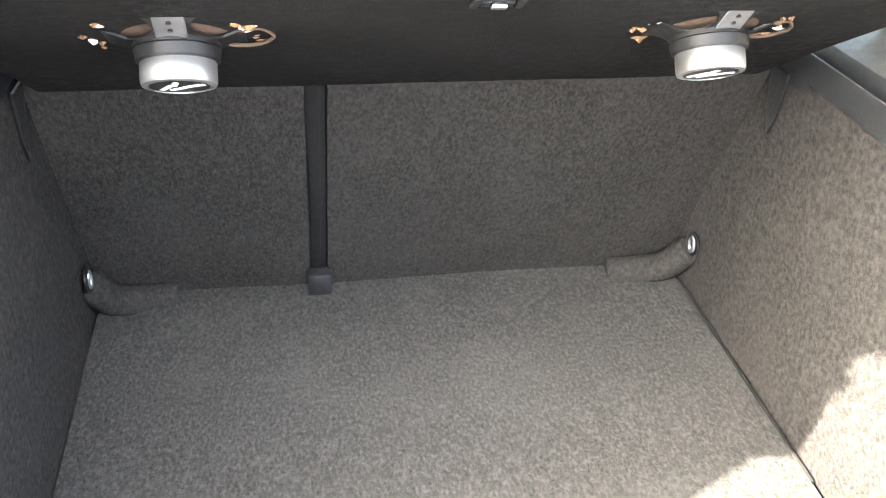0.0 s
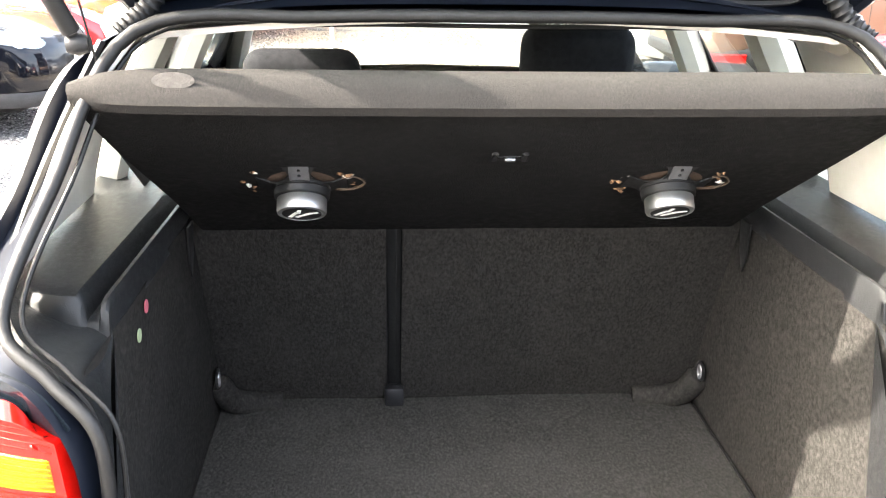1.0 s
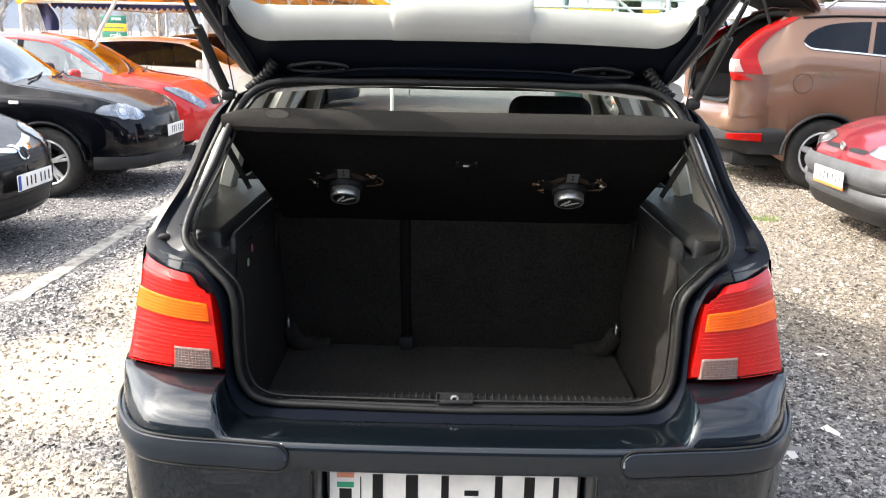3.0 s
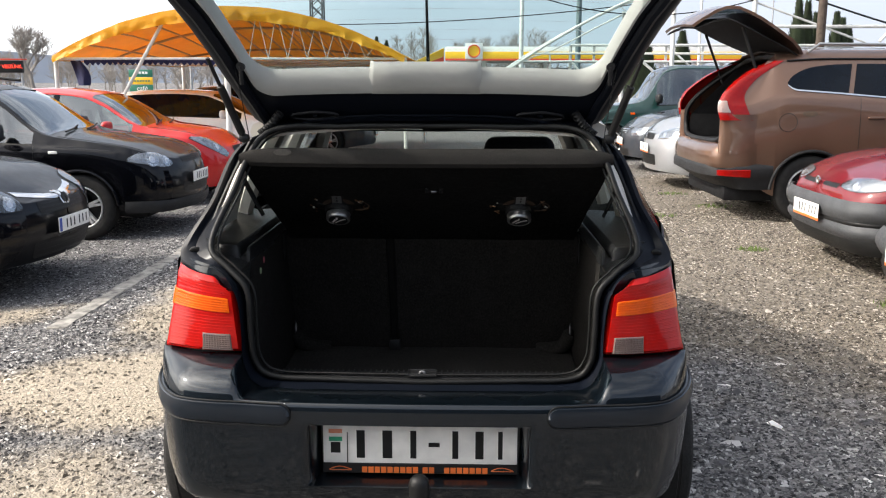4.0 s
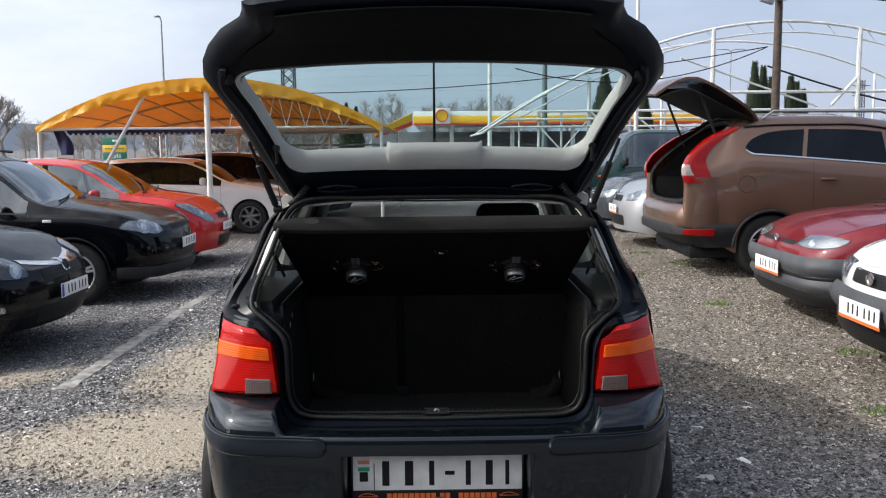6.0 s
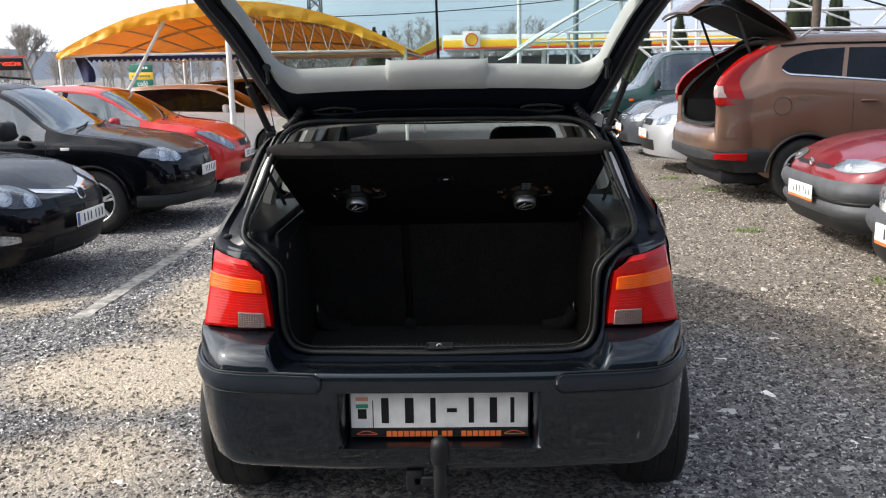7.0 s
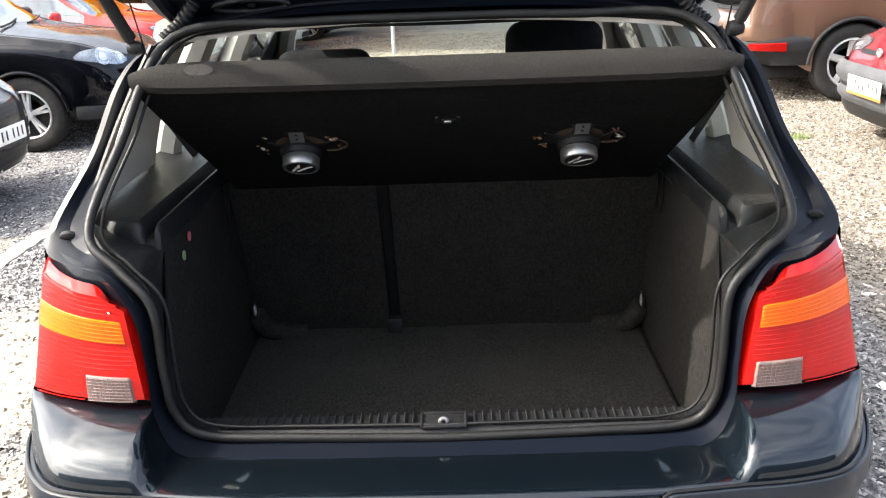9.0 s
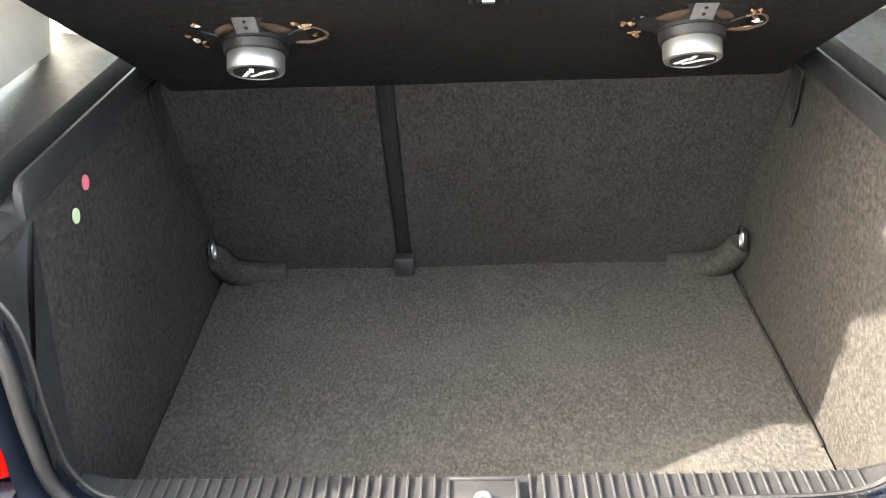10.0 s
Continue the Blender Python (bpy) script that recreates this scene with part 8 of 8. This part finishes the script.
part("yellow_band", box((SX1 - SX0, 0.1, 0.75), ((SX0 + SX1) / 2, SY - 0.06, 4.38), 0.01), S_YEL, station)
part("red_band", box((SX1 - SX0, 0.1, 0.22), ((SX0 + SX1) / 2, SY - 0.07, 3.90), 0.01), S_RED, station)
part("emblem_panel", box((1.9, 0.12, 1.75), (0.86, SY - 0.18, 4.79), 0.03), S_WHITE, station)
shell_bm = bmesh.new()
ring = [shell_bm.verts.new((0.86 + 0.62 * math.sin(a) * (1.0 + 0.05 * math.cos(9 * a)), SY - 0.26, 4.82 + 0.62 * math.cos(a) * (1.0 + 0.05 * math.cos(9 * a)) - (0.12 if math.cos(a) < -0.8 else 0))) for a in [2 * math.pi * i / 40 for i in range(40)]]
shell_bm.faces.new(ring)
part("emblem", thick(shell_bm, 0.06), S_YEL, station, "plain rounded yellow emblem with red rim", smooth=False)
part("emblem_rim", tube([(0.86 + 0.64 * math.sin(a), SY - 0.27, 4.80 + 0.64 * math.cos(a)) for a in [2 * math.pi * i / 32 for i in range(32)]], 0.07, 6, closed=True), S_RED, station)
wing = [[(-2.4, SY - 1, 5.1), (-6.2, SY - 6, 3.1)], [(-2.4, SY - 1, 4.2), (-6.2, SY - 6, 2.6)], [(-2.4, SY - 1, 3.7), (-6.2, SY - 6, 2.3)]]
part("side_fascia", thick(grid(wing[:2]), 0.1), S_YEL, station)
part("side_fascia", thick(grid(wing[1:]), 0.1), S_RED, station)
for x in (2.0, 9.0, 16.0, 23.0):
    part("column", box((0.45, 0.45, 3.9), (x, SY + 3, 1.95), 0.03), S_WHITE, station)
part("shop_wall", box((40, 0.4, 3.2), (12, SY + 14.5, 1.6)), S_DARK, station)

# roadside board and electronic sign
board = thing("roadside_board", pose(-12.9, 33.0, -0.9), "green and yellow roadside board on posts", "sign")
BG = simple("board_green", (0.02, 0.16, 0.10), 0.5, 0, 0.1, 3)
part("panel", box((0.95, 0.06, 0.29), (0, 0, 2.70), 0.01), BG, board)
part("panel", box((0.95, 0.06, 0.28), (0, -0.01, 2.40), 0.01), S_YEL, board)
part("panel", box((0.95, 0.06, 0.29), (0, 0, 2.10), 0.01), BG, board)
for sx in (-0.42, 0.42):
    part("post", tube([(sx, 0.06, 0), (sx, 0.06, 2.85)], 0.04, 8), GALV, board)
lettering("board_word", "café", 0.28, Matrix.Translation((0.05, -0.04, 2.10)) @ Matrix.Rotation(math.pi / 2, 4, "X"), S_WHITE, board)
bars([(-0.33 + 0.11 * i, 0.08, 0.06) for i in range(7)], BG, board, Matrix.Translation((0, -0.045, 2.40)), "lettering_bar")
bars([(-0.02 + 0.13 * i, 0.10, 0.09) for i in range(3)], S_WHITE, board, Matrix.Translation((0, -0.035, 2.72)), "lettering_bar")
led = thing("electronic_sign", pose(-22.55, 41.0, -0.8), "black electronic sign with glowing red letters on posts", "sign")
part("casing", box((1.75, 0.25, 0.58), (0, 0, 2.98), 0.02), PLATE_BLACK, led)
part("sign_roof", box((2.0, 0.5, 0.06), (0, 0, 3.33), 0.01), S_RED, led)
for sx in (-0.8, 0.8):
    part("post", tube([(sx, 0, 0), (sx, 0, 2.8)], 0.05, 8), GALV, led)
m_led, t_led, p_led = nodes_of("red_led")
p_led.inputs["Base Color"].default_value = (0.4, 0.02, 0.01, 1)
p_led.inputs["Emission Color"].default_value = (1, 0.05, 0.02, 1)
p_led.inputs["Emission Strength"].default_value = 1.6
lettering("led_text", "AUTÓT VESZÜNK.", 0.25, Matrix.Translation((0, -0.135, 2.98)) @ Matrix.Rotation(math.pi / 2, 4, "X"), m_led, led, spacing=0.88)


# trees
def bare_tree(name, x, y, h, seed, label, lean=0.0, depth=5, group="bare trees"):
    rnd = random.Random(seed)
    th = thing(name, pose(x, y, 0), label, "tree", group)
    trunk, crown = bmesh.new(), bmesh.new()

    def grow(p, d, ln, r, lv):
        pts, q = [p], p.copy()
        dd = d.copy()
        for i in range(3):
            dd = (dd + Vector((rnd.uniform(-0.18, 0.18), rnd.uniform(-0.18, 0.18), rnd.uniform(0.0, 0.12)))).normalized()
            q = q + dd * ln / 3
            pts.append(q.copy())
        tube(pts, [max(0.007, r * k) for k in (1, 0.88, 0.76, 0.64)], 7 if lv < 2 else (5 if lv < 3 else 3), trunk if lv == 0 else crown, caps=False)
        if lv >= depth:
            return
        n = rnd.choice((3, 4)) if lv < 3 else rnd.choice((3, 4, 5))
        for i in range(n):
            a = rnd.uniform(0, 2 * math.pi)
            sp_ = rnd.uniform(0.35, 0.85)
            nd = (dd + sp_ * Vector((math.cos(a), math.sin(a), rnd.uniform(-0.1, 0.35)))).normalized()
            k = rnd.choice((1, 2, 3))
            grow(pts[k] if lv else pts[-1] * 1.0, nd, ln * rnd.uniform(0.55, 0.80), r * 0.55, lv + 1)
    grow(Vector((0, 0, 0)), Vector((lean, 0, 1)).normalized(), h * 0.34, h * 0.026, 0)
    part("trunk", trunk, TWIG, th)
    part("crown", crown, TWIG, th, "bare twigs and limbs")
    return th


bare_tree("bare_tree", -25.4, 50.0, 5.7, 4, "leafless broad tree with a spreading crown", depth=6)
bare_tree("bare_tree", -36.5, 62.0, 4.6, 14, "leafless tree far off by the road")


def woods(x0, x1, y, n, h0, h1, seed, name, label):
    """A far belt of leafless trees: stems and twigs in one mesh."""
    rnd = random.Random(seed)
    verts, faces = [], []

    def stick(a, b, r):
        i = len(verts)
        side = Vector((b.z - a.z, 0, -(b.x - a.x)))
        side = side.normalized() if side.length > 1e-6 else Vector((1, 0, 0))
        verts.extend([a + side * r, a - side * r, a + Vector((0, r, 0)), b])
        faces.extend([(i, i + 1, i + 3), (i + 1, i + 2, i + 3), (i + 2, i, i + 3)])
    for t in range(n):
        x, yy, h = rnd.uniform(x0, x1), y + rnd.uniform(-6, 6), rnd.uniform(h0, h1)
        base = Vector((x, yy, 0))
        top_ = base + Vector((rnd.uniform(-0.5, 0.5), 0, h))
        stick(base, top_, 0.10)
        for k in range(34):
            f = rnd.uniform(0.2, 0.95)
            p = base.lerp(top_, f)
            ln = h * 0.34 * (1.1 - f) + 0.5
            d = Vector((rnd.uniform(-1, 1), rnd.uniform(-1, 1), rnd.uniform(0.4, 1.3))).normalized() * ln
            stick(p, p + d, 0.04)
            for q in range(5):
                pp = p + d * rnd.uniform(0.3, 1)
                stick(pp, pp + Vector((rnd.uniform(-1, 1), rnd.uniform(-1, 1), rnd.uniform(0, 1.2))) * 0.7, 0.022)
    me = bpy.data.meshes.new(name)
    me.from_pydata([tuple(v) for v in verts], [], faces)
    me.materials.append(TWIG)
    tagged(new(name, me), label, "woods", kind="stuff")


woods(-75, -10, 120, 90, 3.5, 5.5, 1, "far_woods", "far belt of leafless grey-brown trees")
woods(-11.5, 12, 118, 40, 5.5, 8.2, 2, "far_woods", "far belt of leafless grey-brown trees")
woods(14, 80, 125, 50, 4, 6, 3, "far_woods", "far belt of leafless grey-brown trees")
woods(-16, -6, 42, 22, 2.0, 3.2, 5, "hedge_thicket", "leafless hedge thicket behind the canopy")


def thuja(x, y, h, w, seed, label):
    rnd = random.Random(seed)
    th = thing("conifer", pose(x, y, 0), label, "tree", "conifers behind the car port")
    part("trunk", tube([(0, 0, 0), (0, 0, h * 0.8)], [0.12, 0.04], 7), BARK, th)
    verts, faces = [], []
    for i in range(2600):
        f = rnd.random() ** 0.8
        r = w * (0.55 + 0.45 * math.sin(math.pi * min(1, f * 0.9 + 0.18))) * (1 - f ** 3.2) ** 0.9 + 0.02
        a = rnd.uniform(0, 2 * math.pi)
        rr = r * rnd.uniform(0.72, 1.06) * (1 + 0.16 * math.sin(3 * a + 9 * f))
        p = Vector((rr * math.cos(a), rr * math.sin(a), 0.25 + (h - 0.3) * f))
        d = Vector((math.cos(a) * 0.4, math.sin(a) * 0.4, 1)).normalized()
        s_ = Vector((-math.sin(a), math.cos(a), rnd.uniform(-0.3, 0.3))).normalized()
        k = rnd.uniform(0.07, 0.15)
        j = len(verts)
        verts.extend([p - s_ * k * 0.5, p + s_ * k * 0.5, p + d * k * 2.2])
        faces.append((j, j + 1, j + 2))
    core = bmesh.new()
    rows = [[(0.8 * w * (0.55 + 0.45 * math.sin(math.pi * min(1, f * 0.9 + 0.18))) * (1 - f ** 3.2) * math.cos(2 * math.pi * k / 10) , 0.8 * w * (0.55 + 0.45 * math.sin(math.pi * min(1, f * 0.9 + 0.18))) * (1 - f ** 3.2) * math.sin(2 * math.pi * k / 10), 0.25 + (h - 0.4) * f) for k in range(10)] for f in np.linspace(0, 0.98, 9)]
    grid(rows, True, False, core)
    me = bpy.data.meshes.new("crown")
    cm = bpy.data.meshes.new("core")
    core.to_mesh(cm)
    core.free()
    off = len(verts)
    verts.extend(v.co.copy() for v in cm.vertices)
    faces.extend(tuple(q + off for q in pl.vertices) for pl in cm.polygons)
    bpy.data.meshes.remove(cm)
    me.from_pydata([tuple(v) for v in verts], [], faces)
    me.materials.append(CONIFER)
    ob = new("crown", me)
    ob.parent = th


for i, (x, h, w) in enumerate(((14.0, 4.9, 0.38), (14.6, 4.75, 0.36), (15.2, 4.3, 0.34), (15.6, 4.25, 0.3), (16.1, 4.05, 0.38), (16.65, 3.75, 0.3), (7.45, 4.65, 0.62), (13.2, 3.3, 0.22), (9.5, 3.55, 0.5))):
    thuja(x, 36.0 + (i % 3) * 0.6, h, w, 20 + i, "dense dark green columnar conifer")
thuja(-7.2, 70.0, 4.9, 0.7, 50, "dark conifer top behind the canopy")
thuja(-6.4, 70.0, 4.6, 0.6, 51, "dark conifer top behind the canopy")

# low hills at the horizon, distance haze put into their blue-grey colour
HILL = simple("haze_tinted_hill", (0.22, 0.25, 0.30), 1.0, 0, 0.12, 0.02)
rows = [[], []]
for i in range(121):
    a = math.pi * i / 120
    r = 900
    rows[0].append((r * math.cos(a), r * math.sin(a), -2))
    rows[1].append((r * 1.02 * math.cos(a), r * 1.02 * math.sin(a), 12 + 16 * max(0, noise.noise((i * 0.09, 3, 0)) + 0.35) + (16 * smooth01((a - 1.75) / 0.5))))
tagged(part("backdrop", grid(rows), HILL), "low hills along the horizon with haze painted into their blue colour", "hill", kind="structure")
# added hall behind the camera, never in view: a dark reflection for the paint
hall = thing("unseen_hall", pose(0, -18, 0), "plain grey hall added out of view for the paint to reflect", "building")
part("wall", box((64, 8, 5.0), (0, 0, 2.5), 0.02), simple("unseen_hall_wall", (0.060, 0.066, 0.080), 0.85, 0, 0.15, 1), hall)
part("roof", box((65, 8.6, 0.3), (0, 0, 5.15), 0.02), GALV, hall)

# loose stones on the gravel
rng = np.random.default_rng(5)


def stones(n, x0, x1, y0, y1, smin, smax, name, mat, label, flat=1.0):
    """Broken stone chips half sunk in the ground: a four-cornered foot and a ridge each."""
    base = np.array([(-1, -0.75, -0.3), (1, -0.8, -0.3), (0.9, 0.8, -0.3), (-0.95, 0.7, -0.3), (-0.5, -0.05, 0.48), (0.45, 0.1, 0.42)])
    tri = np.array([(0, 1, 5), (0, 5, 4), (1, 2, 5), (2, 3, 4), (2, 4, 5), (3, 0, 4)])
    pos = np.stack([rng.uniform(x0, x1, n), rng.uniform(y0, y1, n), np.zeros(n)], 1)
    inside = (np.abs(pos[:, 0]) < 0.72) & (pos[:, 1] > 0.4) & (pos[:, 1] < 3.7)
    inside |= (np.abs(pos[:, 0] + 2.455) < 0.055) & (pos[:, 1] > 3.0) & (pos[:, 1] < 6.1)
    for cx, cy, rx, ry, k in DIRT[:3]:
        q = np.sqrt(((pos[:, 0] - cx) / rx) ** 2 + ((pos[:, 1] - cy) / ry) ** 2)
        inside |= rng.random(len(pos)) < 0.9 * np.clip(1.15 * k * (1 - q) + 0.1, 0, 1) * (q < 1)
    pos = pos[~inside]
    n = len(pos)
    size = smin + (smax - smin) * rng.random(n) ** 1.8
    ang = rng.uniform(0, 2 * np.pi, n)
    jit = 0.65 * (rng.random((n, 6, 3)) - 0.5)
    jit[:, :, 2] *= 0.6
    v = (base[None] + jit) * size[:, None, None]
    v[:, :, 2] *= flat * rng.uniform(0.6, 1.3, n)[:, None]
    v[:, :, 1] *= rng.uniform(0.55, 1.0, n)[:, None]
    c, s = np.cos(ang)[:, None], np.sin(ang)[:, None]
    x = v[:, :, 0] * c - v[:, :, 1] * s
    y = v[:, :, 0] * s + v[:, :, 1] * c
    v[:, :, 0], v[:, :, 1] = x, y
    pos[:, 2] = fall(pos[:, 0])
    v += pos[:, None, :]
    f = (tri[None] + (np.arange(n) * 6)[:, None, None]).reshape(-1, 3)
    me = bpy.data.meshes.new(name)
    me.from_pydata(v.reshape(-1, 3).tolist(), [], f.tolist())
    me.materials.append(mat)
    tagged(new(name, me), label, "gravel", kind="stuff")


def stone_material(name="crushed_stone", pale=1.0):
    m, t, p = nodes_of(name)
    g_ = t.nodes.new("ShaderNodeNewGeometry")
    rand = g_.outputs["Random Per Island"]
    c = ramp(t, rand, [(q, tuple(pale * w for w in col)) for q, col in ((0.0, (0.018, 0.018, 0.021)), (0.42, (0.085, 0.081, 0.080)), (0.78, (0.225, 0.213, 0.205)), (1.0, (0.62, 0.60, 0.57)))])
    v = coords(t)
    tan = ramp(t, rand, [(0.0, (0.07, 0.058, 0.044)), (0.5, (0.25, 0.212, 0.162)), (1.0, (0.52, 0.455, 0.365))])
    brown = ramp(t, rand, [(0.0, (0.028, 0.024, 0.020)), (0.45, (0.118, 0.098, 0.074)), (0.85, (0.28, 0.24, 0.185)), (1.0, (0.52, 0.47, 0.41))])
    xyz = t.nodes.new("ShaderNodeSeparateXYZ")
    t.links.new(v, xyz.inputs["Vector"])
    side = t.nodes.new("ShaderNodeMapRange")
    side.inputs["From Min"].default_value = -0.6
    side.inputs["From Max"].default_value = 1.2
    t.links.new(xyz.outputs["X"], side.inputs["Value"])
    earth = mixcol(t, side.outputs["Result"], tan, brown)
    t.links.new(mixcol(t, dirt_mask(t, v, 0.9), c, earth), p.inputs["Base Color"])
    p.inputs["Roughness"].default_value = 0.85
    bump(t, p, noise_tex(t, v, 260, 3), 0.3, 0.003)
    return m


STONE = stone_material()
FLAT_STONE = stone_material("flat_stone", 1.8)
stones(150000, -3.3, 3.4, -1.25, 3.4, 0.0042, 0.015, "gravel_stones", STONE, "loose grey crushed stones near the car")
stones(110000, -4.6, 4.6, 3.2, 8.0, 0.005, 0.016, "gravel_stones", STONE, "loose grey and brown crushed stones between the rows")
stones(45000, -6.0, 6.0, 7.5, 16.0, 0.008, 0.021, "gravel_stones", STONE, "loose grey and brown crushed stones further off")
stones(9000, -3.3, 3.4, -1.25, 3.4, 0.010, 0.021, "coarse_stones", STONE, "coarser grey stones among the gravel", 0.75)
stones(9000, -4.6, 4.6, 3.2, 8.0, 0.011, 0.024, "coarse_stones", STONE, "coarser grey and brown stones among the gravel", 0.75)
stones(320, -4.5, 5.0, 3.0, 12.0, 0.02, 0.050, "flat_stones", FLAT_STONE, "larger flat pale stones in the gravel", 0.4)
stones(420, 0.95, 3.3, -0.6, 3.6, 0.018, 0.050, "flat_stones", FLAT_STONE, "larger flat grey stones trodden into the gravel", 0.5)
stones(90, -3.3, -0.9, -0.6, 3.6, 0.014, 0.032, "flat_stones", FLAT_STONE, "larger flat pale stones in the gravel", 0.4)
GRASS = simple("weed_green", (0.10, 0.15, 0.03), 0.8, 0, 0.3, 30)
rnd = random.Random(2)
verts, faces = [], []
for cx, cy, sz in ((3.05, 3.6, 0.12), (2.55, 2.2, 0.10), (2.7, 5.6, 0.10), (2.3, 7.6, 0.14), (3.1, 8.4, 0.16), (2.9, 9.6, 0.14), (3.3, 1.6, 0.1)):
    for k in range(110):
        a, r = rnd.uniform(0, 6.283), sz * rnd.random() ** 0.6
        p = Vector((cx + r * math.cos(a) * 1.5, cy + r * math.sin(a), 0))
        t_ = p + Vector((rnd.uniform(-0.02, 0.02), rnd.uniform(-0.02, 0.02), rnd.uniform(0.012, 0.04)))
        j = len(verts)
        d = Vector((rnd.uniform(-1, 1), rnd.uniform(-1, 1), 0)).normalized() * 0.006
        verts.extend([p - d, p + d, t_])
        faces.append((j, j + 1, j + 2))
me = bpy.data.meshes.new("weeds")
me.from_pydata([tuple(v) for v in verts], [], faces)
me.materials.append(GRASS)
tagged(new("weeds", me), "small tufts of weeds in the gravel", "grass", kind="stuff")
